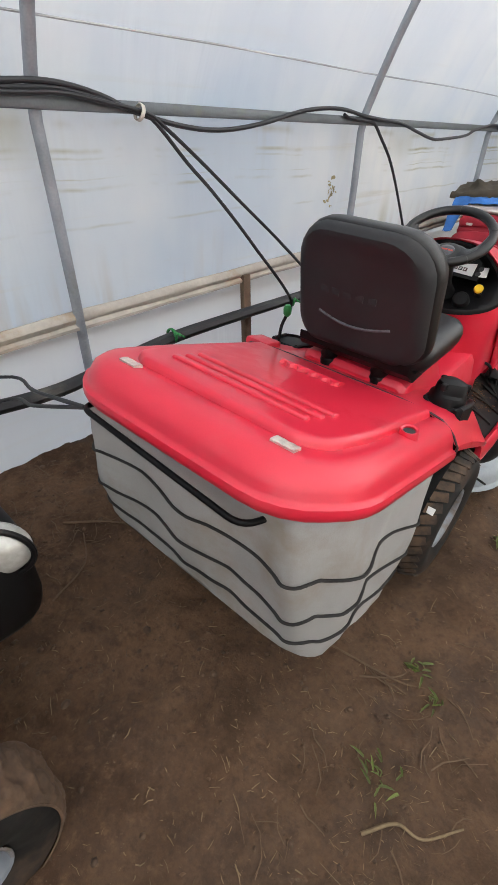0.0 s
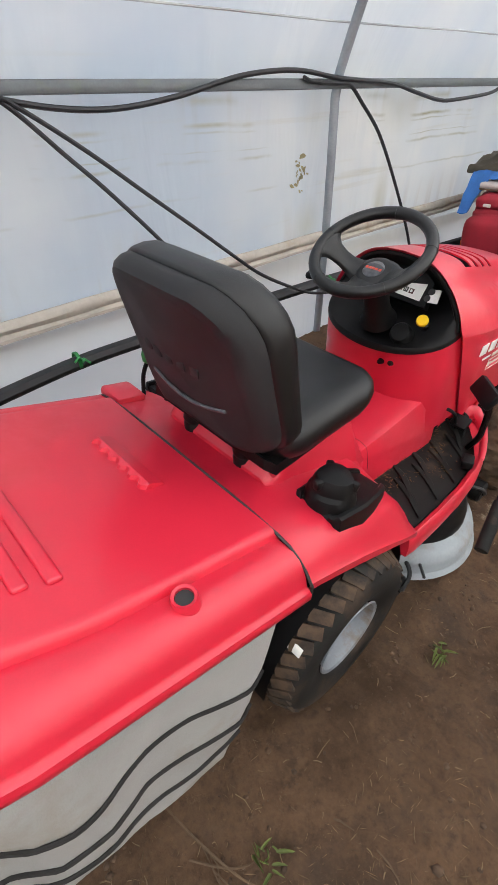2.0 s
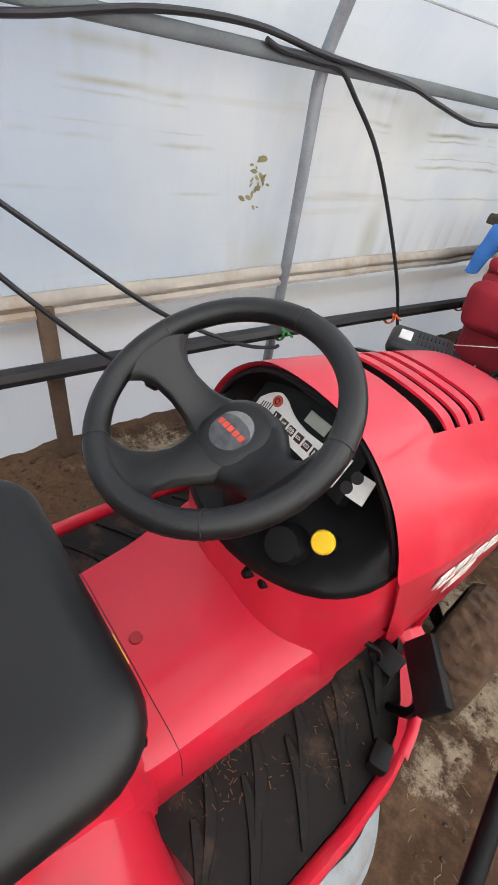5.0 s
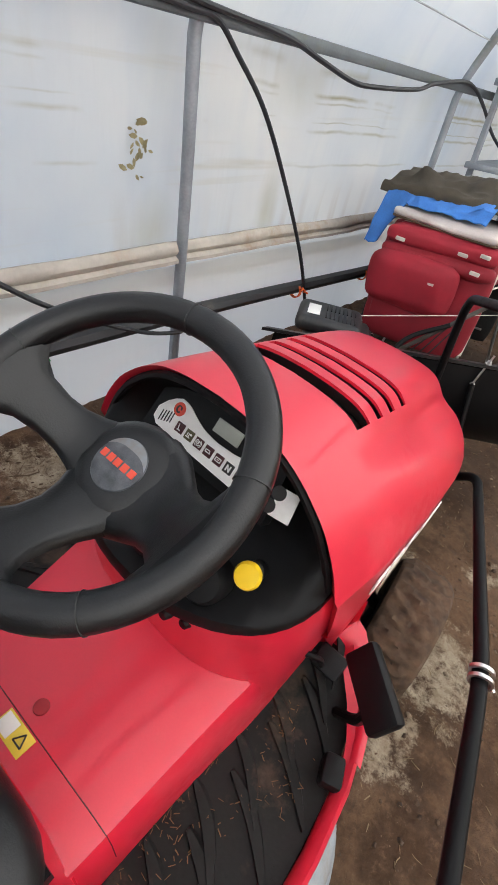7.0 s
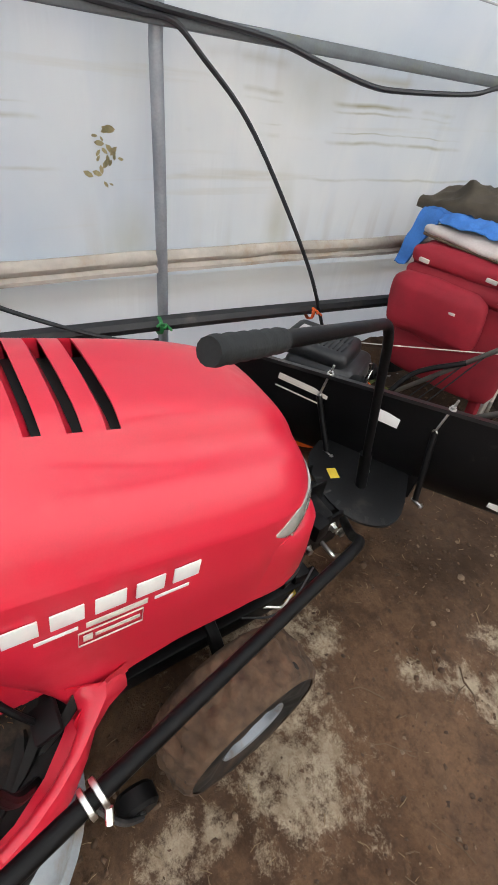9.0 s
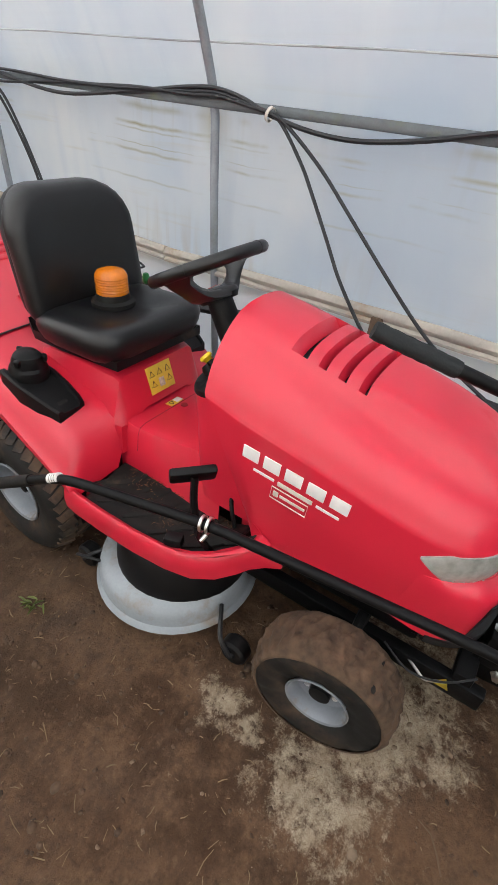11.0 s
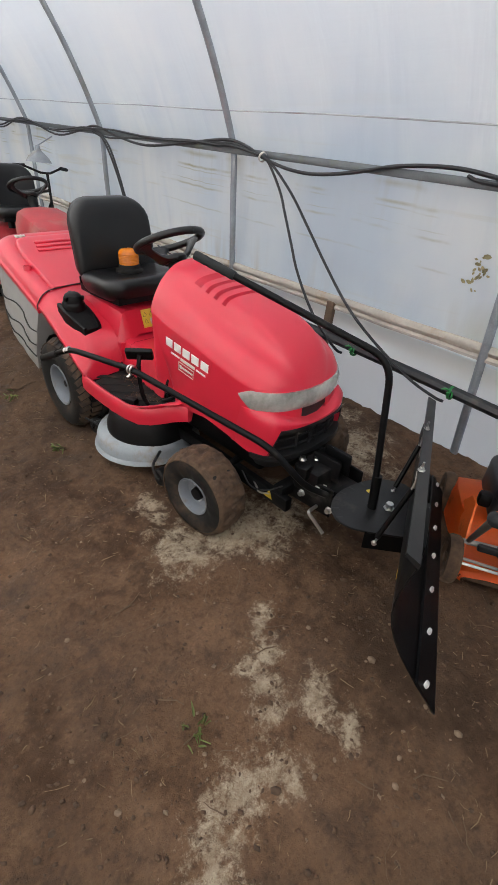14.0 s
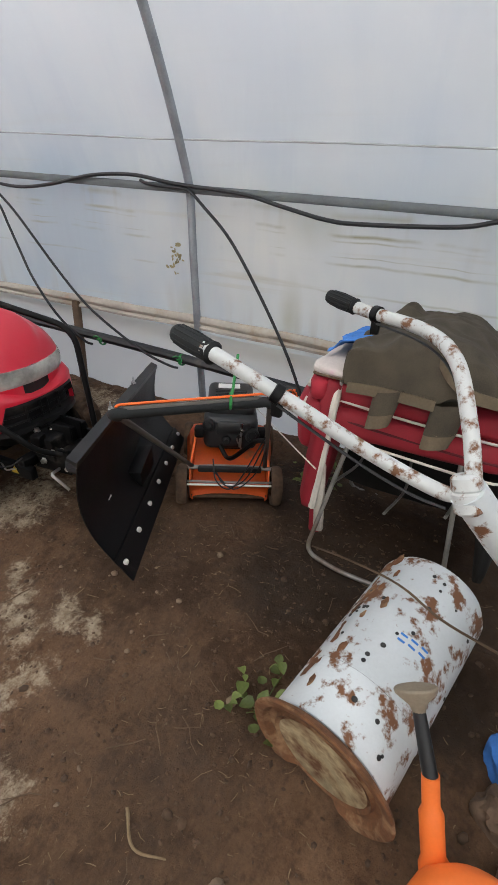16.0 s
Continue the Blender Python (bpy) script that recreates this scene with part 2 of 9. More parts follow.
def film_material(clean=False):
    """Milky polythene sheet with horizontal algae streaks, brown runs below the rail and soft folds."""
    m = bpy.data.materials.new("white_polythene" if clean else "milky_polythene")
    m.use_nodes = True
    nt = m.node_tree
    n, l = nt.nodes, nt.links
    n.remove(n["Principled BSDF"])
    out = n["Material Output"]
    tc = n.new("ShaderNodeTexCoord")

    def noise_at(stretch, scale, detail, warp=0.0):
        mp = n.new("ShaderNodeMapping")
        mp.inputs["Scale"].default_value = stretch
        l.new(tc.outputs["Object"], mp.inputs[0])
        t = n.new("ShaderNodeTexNoise")
        t.inputs["Scale"].default_value, t.inputs["Detail"].default_value, t.inputs["Distortion"].default_value = scale, detail, warp
        l.new(mp.outputs[0], t.inputs["Vector"])
        return t.outputs[0]

    def ranged(v, lo, hi, a=0.0, b=1.0):
        r = n.new("ShaderNodeMapRange")
        for i, x in enumerate((lo, hi, a, b)):
            r.inputs[1 + i].default_value = x
        l.new(v, r.inputs[0])
        return r.outputs[0]

    def calc(op, a, b):
        x = n.new("ShaderNodeMath")
        x.operation = op
        for s, v in ((0, a), (1, b)):
            if isinstance(v, float):
                x.inputs[s].default_value = v
            else:
                l.new(v, x.inputs[s])
        return x.outputs[0]

    def mixed(f, a, b):
        x = n.new("ShaderNodeMix")
        x.data_type = "RGBA"
        for s, v in ((0, f), (6, a), (7, b)):
            if isinstance(v, tuple):
                x.inputs[s].default_value = (*v, 1)
            else:
                l.new(v, x.inputs[s])
        return x.outputs[2]

    sep = n.new("ShaderNodeSeparateXYZ")
    l.new(tc.outputs["Object"], sep.inputs[0])
    height = calc("ADD", sep.outputs[2], calc("MULTIPLY", calc("SUBTRACT", sep.outputs[1], 1.5), 0.024))
    cloud = noise_at((1, 1, 1), 0.85, 4)
    fold = noise_at((1.0, 2.6, 0.5), 1.5, 4, 0.6)
    streak = noise_at((1.0, 0.5, 11.0), 1.5, 6, 0.25)
    wander = noise_at((1.0, 1.0, 0.3), 2.2, 4)
    patch = noise_at((1.0, 1.0, 0.6), 2.0, 5)
    run = noise_at((1.0, 9.0, 0.9), 1.6, 5, 0.3)
    # Blue and white tone for sky showing through; folds get their shade by colour.
    col = mixed(ranged(cloud, 0.35, 0.7), (0.65, 0.735, 0.785), (0.94, 0.94, 0.86))
    col = mixed(ranged(fold, 0.50, 0.72, 0.0, 0.30), col, (0.58, 0.66, 0.72))
    col = mixed(calc("MULTIPLY", ranged(streak, 0.60, 0.78, 0.0, 0.5), ranged(height, 1.55, 1.35, 0.25, 1.0)), col, (0.66, 0.62, 0.46))
    # thin lines of algae where the folded sheet once lay
    h2 = calc("ADD", height, calc("MULTIPLY", calc("SUBTRACT", wander, 0.5), 0.06))
    for z, w, k in ((1.385, 0.022, 0.55), (1.30, 0.012, 0.9), (1.275, 0.006, 0.6), (1.17, 0.010, 0.65), (1.03, 0.008, 0.4), (1.205, 0.004, 0.6)):
        line = ranged(calc("ABSOLUTE", calc("SUBTRACT", h2, z), 0.0), 0.0, w, 1.0, 0.0)
        line = calc("MULTIPLY", line, ranged(patch, 0.48, 0.62, 0.0, k))
        col = mixed(line, col, (0.42, 0.40, 0.22))
    # brown-green runs below the rail and above the board
    for z0, z1, k in ((1.12, 1.44, 0.30), (0.98, 0.68, 0.45)):
        band = calc("MULTIPLY", ranged(height, z0, z1), ranged(height, 1.46, 1.44) if z0 > 1 else ranged(height, 0.66, 0.68))
        grime = calc("MULTIPLY", band, ranged(run, 0.50, 0.70, 0.0, k))
        grime = calc("MULTIPLY", grime, ranged(patch, 0.44, 0.60))
        col = mixed(grime, col, (0.47, 0.42, 0.25) if z0 > 1 else (0.56, 0.47, 0.34))
    # mossy stains that run down from the rail beside the hoops
    for cy, cz, ry, rz in ((1.60, 1.36, 0.10, 0.16), (2.33, 1.33, 0.16, 0.12), (3.50, 1.36, 0.12, 0.14), (1.60, 0.80, 0.10, 0.14), (-0.40, 1.36, 0.10, 0.12), (2.25, 0.86, 0.07, 0.2)):
        dy = calc("DIVIDE", calc("SUBTRACT", sep.outputs[1], cy), ry)
        dz = calc("DIVIDE", calc("SUBTRACT", height, cz), rz)
        spot = ranged(calc("SQRT", calc("ADD", calc("MULTIPLY", dy, dy), calc("MULTIPLY", dz, dz)), 0.0), 0.1, 1.2, 1.0, 0.0)
        spot = calc("MULTIPLY", spot, ranged(patch, 0.40, 0.62, 0.15, 0.65))
        col = mixed(spot, col, (0.48, 0.45, 0.24))
    # Whiter towards the roof: the sky's brightness there is painted into the sheet.
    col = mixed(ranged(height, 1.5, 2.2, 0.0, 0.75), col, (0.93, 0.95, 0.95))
    if clean:
        col = mixed(ranged(height, -9.0, -8.0, 0.0, 0.7), col, (0.97, 0.95, 0.89))
    dif, tra = n.new("ShaderNodeBsdfDiffuse"), n.new("ShaderNodeBsdfTranslucent")
    glo = n.new("ShaderNodeBsdfGlossy")
    glo.inputs["Roughness"].default_value = 0.4
    mix, mix2 = n.new("ShaderNodeMixShader"), n.new("ShaderNodeMixShader")
    mix.inputs[0].default_value, mix2.inputs[0].default_value = 0.66, 0.04
    for b in (dif, tra):
        l.new(col, b.inputs["Color"])
    bump = n.new("ShaderNodeBump")
    bump.inputs["Strength"].default_value, bump.inputs["Distance"].default_value = 0.3, 0.03
    l.new(calc("ADD", calc("MULTIPLY", streak, 0.25), calc("MULTIPLY", fold, 1.5)), bump.inputs["Height"])
    for b in (dif, tra, glo):
        l.new(bump.outputs[0], b.inputs["Normal"])
    l.new(dif.outputs[0], mix.inputs[1])
    l.new(tra.outputs[0], mix.inputs[2])
    l.new(mix.outputs[0], mix2.inputs[1])
    l.new(glo.outputs[0], mix2.inputs[2])
    l.new(mix2.outputs[0], out.inputs["Surface"])
    return m


def soil_material():
    """Trodden damp earth with pale sandy spills, darker damp patches, painted shade under the luggage and grit."""
    m = bpy.data.materials.new("trodden_soil")
    m.use_nodes = True
    nt = m.node_tree
    n, l = nt.nodes, nt.links
    bsdf = n["Principled BSDF"]
    tc = n.new("ShaderNodeTexCoord")

    def noise_at(scale, detail, rough=0.6):
        t = n.new("ShaderNodeTexNoise")
        t.inputs["Scale"].default_value, t.inputs["Detail"].default_value, t.inputs["Roughness"].default_value = scale, detail, rough
        l.new(tc.outputs["Object"], t.inputs["Vector"])
        return t.outputs[0]

    def ranged(v, lo, hi, a=0.0, b=1.0):
        r = n.new("ShaderNodeMapRange")
        for i, x in enumerate((lo, hi, a, b)):
            r.inputs[1 + i].default_value = x
        l.new(v, r.inputs[0])
        return r.outputs[0]

    def mixed(f, a, b):
        x = n.new("ShaderNodeMix")
        x.data_type = "RGBA"
        for s, v in ((0, f), (6, a), (7, b)):
            if isinstance(v, tuple):
                x.inputs[s].default_value = (*v, 1)
            else:
                l.new(v, x.inputs[s])
        return x.outputs[2]

    def math2(op, a, b):
        x = n.new("ShaderNodeMath")
        x.operation = op
        x.use_clamp = True
        for s, v in ((0, a), (1, b)):
            if isinstance(v, float):
                x.inputs[s].default_value = v
            else:
                l.new(v, x.inputs[s])
        return x.outputs[0]

    broad, mid, grain = noise_at(1.3, 5), noise_at(7, 7, 0.65), noise_at(70, 5, 0.7)
    damp, lump, crumb = noise_at(2.6, 6, 0.7), noise_at(15, 6, 0.68), noise_at(34, 7, 0.74)
    col = mixed(ranged(broad, 0.42, 0.58), (0.0643, 0.0332, 0.0171), (0.1739, 0.0985, 0.0538))
    col = mixed(ranged(mid, 0.46, 0.66, 0.0, 0.6), col, (0.1967, 0.1165, 0.0665))
    col = mixed(ranged(damp, 0.48, 0.66, 0.0, 0.8), col, (0.0477, 0.0246, 0.0132))
    # Lump and crumb tones also paint the shade that the weak relief lacks.
    col = mixed(ranged(lump, 0.52, 0.66, 0.0, 0.55), col, (0.0477, 0.0246, 0.0132))
    col = mixed(ranged(crumb, 0.52, 0.66, 0.0, 0.5), col, (0.0352, 0.0186, 0.0107))
    col = mixed(ranged(crumb, 0.45, 0.33, 0.0, 0.45), col, (0.1915, 0.1175, 0.0705))
    col = mixed(ranged(grain, 0.35, 0.7, 0.0, 0.35), col, (0.0248, 0.0141, 0.0088))
    speck = noise_at(120, 3, 0.6)
    col = mixed(ranged(speck, 0.69, 0.73, 0.0, 0.35), col, (0.2957, 0.2142, 0.1442))
    spill = None
    warp = n.new("ShaderNodeTexNoise")
    warp.inputs["Scale"].default_value, warp.inputs["Detail"].default_value = 3.5, 5.0
    l.new(tc.outputs["Object"], warp.inputs["Vector"])
    shift = n.new("ShaderNodeVectorMath")
    shift.operation = "MULTIPLY_ADD"
    shift.inputs[1].default_value = (0.28, 0.28, 0.0)
    l.new(warp.outputs["Color"], shift.inputs[0])
    l.new(tc.outputs["Object"], shift.inputs[2])
    # Shade under and around the luggage, painted into soil that is dark already.
    luggage_shade = None
    for cx, cy, r in ((-0.05, 3.20, 0.55), (0.25, 2.80, 0.28), (-0.35, 2.55, 0.3), (0.45, 3.35, 0.3), (-0.25, 2.80, 0.35)):
        d = n.new("ShaderNodeVectorMath")
        d.operation = "DISTANCE"
        d.inputs[1].default_value = (cx + 0.14, cy + 0.14, 0.05)
        l.new(shift.outputs[0], d.inputs[0])
        v = ranged(d.outputs["Value"], r * 0.6, r * 1.15, 1.0, 0.0)
        luggage_shade = v if luggage_shade is None else math2("MAXIMUM", luggage_shade, v)
    col = mixed(math2("MULTIPLY", luggage_shade, 0.75), col, (0.0177, 0.0117, 0.0077))
    # Broad soft-edged zones of darker brown.
    dark_zone = None
    for cx, cy, r in ((1.15, -0.55, 0.75), (0.95, 0.25, 0.55), (0.45, 2.35, 0.40), (1.05, 2.75, 0.35)):
        d = n.new("ShaderNodeVectorMath")
        d.operation = "DISTANCE"
        d.inputs[1].default_value = (cx + 0.14, cy + 0.14, 0.0)
        l.new(shift.outputs[0], d.inputs[0])
        v = ranged(d.outputs["Value"], r * 0.5, r * 1.2, 1.0, 0.0)
        dark_zone = v if dark_zone is None else math2("MAXIMUM", dark_zone, v)
    col = mixed(math2("MULTIPLY", dark_zone, 0.42), col, (0.0335, 0.0209, 0.0129))
    for cx, cy, r in ((0.80, 1.41, 0.17), (0.65, 1.48, 0.17), (0.48, 1.48, 0.22), (0.33, 1.46, 0.14), (0.52, 1.65, 0.11), (0.22, 1.37, 0.12), (0.74, 1.13, 0.085), (0.77, 1.20, 0.07), (0.78, 1.88, 0.075), (0.88, 1.97, 0.085), (0.91, 2.06, 0.075), (0.98, 2.12, 0.07), (0.83, 2.17, 0.085), (0.82, 2.27, 0.07), (1.06, 2.24, 0.09), (1.19, 2.22, 0.13), (1.30, 2.30, 0.13), (1.28, 2.44, 0.10), (-0.44, 1.30, 0.26), (-0.33, 1.46, 0.17), (-0.55, 0.95, 0.26), (-0.5, 0.3, 0.2)):
        d = n.new("ShaderNodeVectorMath")
        d.operation = "DISTANCE"
        d.inputs[1].default_value = (cx + 0.14, cy + 0.14, 0.03)
        l.new(shift.outputs[0], d.inputs[0])
        v = ranged(d.outputs["Value"], 0.0, r * 1.5, 1.0, 0.0)
        spill = v if spill is None else math2("MAXIMUM", spill, v)
    s = math2("ADD", spill, ranged(noise_at(13, 9, 0.85), 0.25, 0.75, -0.95, 0.75))
    s = ranged(s, 0.33, 0.74)
    sand = mixed(ranged(noise_at(22, 6, 0.7), 0.35, 0.65), (0.2325, 0.1754, 0.1185), (0.4278, 0.3590, 0.2637))
    col = mixed(math2("MULTIPLY", s, 0.9), col, sand)
    l.new(col, bsdf.inputs["Base Color"])
    l.new(ranged(damp, 0.45, 0.65, 0.92, 0.62), bsdf.inputs["Roughness"])
    bsdf.inputs["Specular IOR Level"].default_value = 0.3
    bp = n.new("ShaderNodeBump")
    bp.inputs["Strength"].default_value, bp.inputs["Distance"].default_value = 0.8, 0.03
    h = math2("ADD", math2("ADD", math2("MULTIPLY", math2("ADD", mid, lump), 0.32), math2("MULTIPLY", crumb, 0.36)), math2("MULTIPLY", grain, 0.16))
    l.new(h, bp.inputs["Height"])
    l.new(bp.outputs[0], bsdf.inputs["Normal"])
    return m


M_FILM, M_SKIRT, M_SOIL = film_material(), film_material(True), soil_material()


# ---- mesh helpers ----
def part(name, bm, material, parent=None, label="", sharp=38):
    """Links a bmesh as one mesh object, smooth but for its sharp edges."""
    bmesh.ops.recalc_face_normals(bm, faces=bm.faces)
    for f in bm.faces:
        f.smooth = True
    lim = radians(sharp)
    for e in bm.edges:
        e.smooth = not (len(e.link_faces) == 2 and e.calc_face_angle(0) > lim)
    me = bpy.data.meshes.new(name)
    bm.to_mesh(me)
    bm.free()
    me.materials.append(material)
    ob = new(name, me)
    ob.parent = parent
    if label:
        tagged(ob, label)
    return ob


def thing(name, label, category, m=None, group=""):
    ob = new(name)
    ob.empty_display_size = 0.1
    if m is not None:
        ob.matrix_world = m
    return tagged(ob, label, category, group)


def curve(points, steps=6):
    """A smooth line through the points."""
    p = [Vector(q) for q in points]
    p = [2 * p[0] - p[1]] + p + [2 * p[-1] - p[-2]]
    out = []
    for i in range(1, len(p) - 2):
        for k in range(steps):
            t = k / steps
            a, b, c, d = p[i - 1], p[i], p[i + 1], p[i + 2]
            out.append(0.5 * (2 * b + (c - a) * t + (2 * a - 5 * b + 4 * c - d) * t * t + (3 * b - a - 3 * c + d) * t ** 3))
    return out + [p[-2]]


def bent(points, r=0.05, steps=5):
    """A line of straight lengths with rounded bends of radius about r."""
    p = [Vector(q) for q in points]
    out = [p[0]]
    for a, b, c in zip(p, p[1:], p[2:]):
        u, v = (a - b), (c - b)
        k = min(r, 0.45 * u.length, 0.45 * v.length)
        s, e = b + u.normalized() * k, b + v.normalized() * k
        for i in range(steps + 1):
            t = i / steps
            out.append((1 - t) ** 2 * s + 2 * t * (1 - t) * b + t * t * e)
    return out + [p[-1]]


def tube(bm, pts, r, seg=10, closed=False):
    """A round tube along the points; r may be a list of radii."""
    pts = [Vector(p) for p in pts]
    n = len(pts)
    rad = r if isinstance(r, (list, tuple)) else [r] * n
    rings, side = [], None
    for i, p in enumerate(pts):
        if closed:
            d = pts[(i + 1) % n] - pts[i - 1]
        else:
            d = pts[min(i + 1, n - 1)] - pts[max(i - 1, 0)]
        d.normalize()
        if side is None:
            side = d.orthogonal().normalized()
        side = (side - d * side.dot(d)).normalized()
        up = d.cross(side)
        rings.append([bm.verts.new(p + rad[i] * (math.cos(2 * math.pi * k / seg) * side + math.sin(2 * math.pi * k / seg) * up)) for k in range(seg)])
    for i in range(n if closed else n - 1):
        a, b = rings[i], rings[(i + 1) % n]
        for k in range(seg):
            bm.faces.new((a[k], a[(k + 1) % seg], b[(k + 1) % seg], b[k]))
    if not closed:
        bm.faces.new(rings[0][::-1])
        bm.faces.new(rings[-1])
    return bm


def loft(bm, rings, ring_closed=True, cap=True, skip=None):
    """Skin over rings of equal length. skip(i, k) leaves a face out."""
    vs = [[bm.verts.new(p) for p in r] for r in rings]
    m = len(vs[0])
    for i in range(len(vs) - 1):
        for k in range(m if ring_closed else m - 1):
            if skip and skip(i, k):
                continue
            q = [vs[i][k], vs[i][(k + 1) % m], vs[i + 1][(k + 1) % m], vs[i + 1][k]]
            bm.faces.new(q)
    if cap and ring_closed:
        bm.faces.new(vs[0][::-1])
        bm.faces.new(vs[-1])
    return vs


def lathe(bm, profile, seg=32, m=None):
    """Turns a profile of (radius, height) round z."""
    m = m or Matrix()
    vs = []
    for r, z in profile:
        if r < 1e-5:
            vs.append([bm.verts.new(m @ Vector((0, 0, z)))])
        else:
            vs.append([bm.verts.new(m @ Vector((r * math.cos(2 * math.pi * k / seg), r * math.sin(2 * math.pi * k / seg), z))) for k in range(seg)])
    for a, b in zip(vs, vs[1:]):
        for k in range(seg):
            k2 = (k + 1) % seg
            if len(a) == 1 and len(b) > 1:
                bm.faces.new((a[0], b[k], b[k2]))
            elif len(b) == 1 and len(a) > 1:
                bm.faces.new((a[k], b[0], a[k2]))
            elif len(a) > 1:
                bm.faces.new((a[k], b[k], b[k2], a[k2]))
    return bm


def rbox(bm, size, m=None, bevel=0.01, segs=2):
    """A box with rounded edges, about the origin of m."""
    m = m or Matrix()
    r = bmesh.ops.create_cube(bm, size=1, matrix=m @ Matrix.Diagonal((*size, 1)))
    if bevel > 0:
        edges = list({e for v in r["verts"] for e in v.link_edges})
        bmesh.ops.bevel(bm, geom=edges, offset=min(bevel, 0.45 * min(size)), segments=segs, affect="EDGES", profile=0.5)
    return bm


def at(x, y, z):
    return Matrix.Translation((x, y, z))


def along(a, b):
    """A pose at a whose z points to b."""
    a, b = Vector(a), Vector(b)
    return Matrix.Translation(a) @ (b - a).to_track_quat("Z", "Y").to_matrix().to_4x4()


def bolt(bm, p, d, r=0.009, h=0.012):
    """A hexagon bolt head at p, standing along d."""
    lathe(bm, [(0, 0), (r * 1.5, 0), (r * 1.5, 0.002), (r, 0.002), (r, h), (0, h)], 6, along(p, Vector(p) + Vector(d)))


def lerp(a, b, t):
    return a + (b - a) * t


def table(rows, x):
    """Linear look-up in rows of (x, value)."""
    xs, ys = zip(*rows)
    return float(np.interp(x, xs, ys))


# ---- ground ----
GROUND = ((-12, 0.14), (-0.8, 0.14), (-0.3, 0.10), (0.0, 0.075), (0.3, 0.068), (0.54, 0.058), (0.72, 0.034), (0.92, 0.014), (1.1, 0.0), (1.4, -0.008), (6, -0.02), (12, -0.02))
RUTS = ((0.72, 0.02, 0.10, 0.20, 0.03), (0.02, 0.02, 0.10, 0.2, 0.03), (0.70, 1.30, 0.10, 0.17, 0.035), (0.0, 1.30, 0.10, 0.17, 0.03))


def ground_z(x, y):
    z = table(GROUND, x)
    z += 0.016 * noise.noise((x * 1.7, y * 1.7, 0)) + 0.013 * noise.noise((x * 5, y * 5, 3)) + 0.014 * noise.noise((x * 14, y * 14, 7)) + 0.008 * noise.noise((x * 34, y * 34, 1))
    for cx, cy, rx, ry, d in RUTS:
        z -= d * math.exp(-(((x - cx) / rx) ** 2 + ((y - cy) / ry) ** 2))
    return z


def spaced(lo, a, b, hi, fine, coarse):
    """Grid lines: fine between a and b, coarse outside."""
    out = list(np.arange(lo, a, coarse)) + list(np.arange(a, b, fine)) + list(np.arange(b, hi + coarse, coarse))
    return [float(v) for v in out]


def build_ground():
    xs, ys = spaced(-60, -0.85, 2.3, 60, 0.024, 3.0), spaced(-60, -2.2, 4.6, 60, 0.026, 3.0)
    verts = [(x, y, ground_z(x, y)) for x in xs for y in ys]
    ny = len(ys)
    faces = [(i * ny + j, (i + 1) * ny + j, (i + 1) * ny + j + 1, i * ny + j + 1) for i in range(len(xs) - 1) for j in range(ny - 1)]
    me = bpy.data.meshes.new("ground")
    me.from_pydata(verts, [], faces)
    me.polygons.foreach_set("use_smooth", [True] * len(faces))
    me.materials.append(M_SOIL)
    return tagged(new("ground", me), "brown trodden earth with pale sandy spills and straw", "ground", kind="structure")


build_ground()

# ---- polytunnel ----
HOOP_Y = [-0.33 + 2.0 * k for k in range(-4, 6)]
Y_BACK, Y_FRONT = -9.0, 10.5


def fall(y):
    """The tunnel wall falls gently towards the far end."""
    return -0.024 * (y - 1.5)


def sloped(ob):
    """Lets a piece of the wall follow its fall."""
    for v in ob.data.vertices:
        v.co.z += fall(v.co.y)
    return ob


def hoop_line():
    """Half of a hoop: an upright leg that leans a little, then the arch up to the ridge."""
    pts = [(-0.80, -0.1), (-0.795, 0.15), (-0.765, 0.45), (-0.735, 0.75), (-0.708, 1.1), (-0.692, 1.38), (-0.672, 1.47)]
    x, z, s = -0.672, 1.47, 0.0
    while True:
        a = radians(24 + 11 * s + 4 * s * s)
        if a >= radians(90):
            break
        x, z, s = x + 0.08 * math.sin(a), z + 0.08 * math.cos(a), s + 0.08
        pts.append((x, z))
    return pts


HALF = hoop_line()
RIDGE_X = HALF[-1][0]
FULL = HALF + [(2 * RIDGE_X - x, z) for x, z in HALF[-2::-1]]


def offset_line(line, d):
    """The line moved outwards by d."""
    out = []
    for i, (x, z) in enumerate(line):
        a, b = line[max(i - 1, 0)], line[min(i + 1, len(line) - 1)]
        t = Vector((b[0] - a[0], b[1] - a[1])).normalized()
        out.append((x - t.y * d, z + t.x * d))
    return out


for y in HOOP_Y:
    bm = bmesh.new()
    tube(bm, [(x, y + 0.028 * max(0.0, 1.4 - z), z + fall(y)) for x, z in FULL], 0.022, 10)
    tagged(part("hoop", bm, M_HOOP), "grey galvanised steel hoop of the polytunnel", "hoop", "polytunnel hoops", "structure")


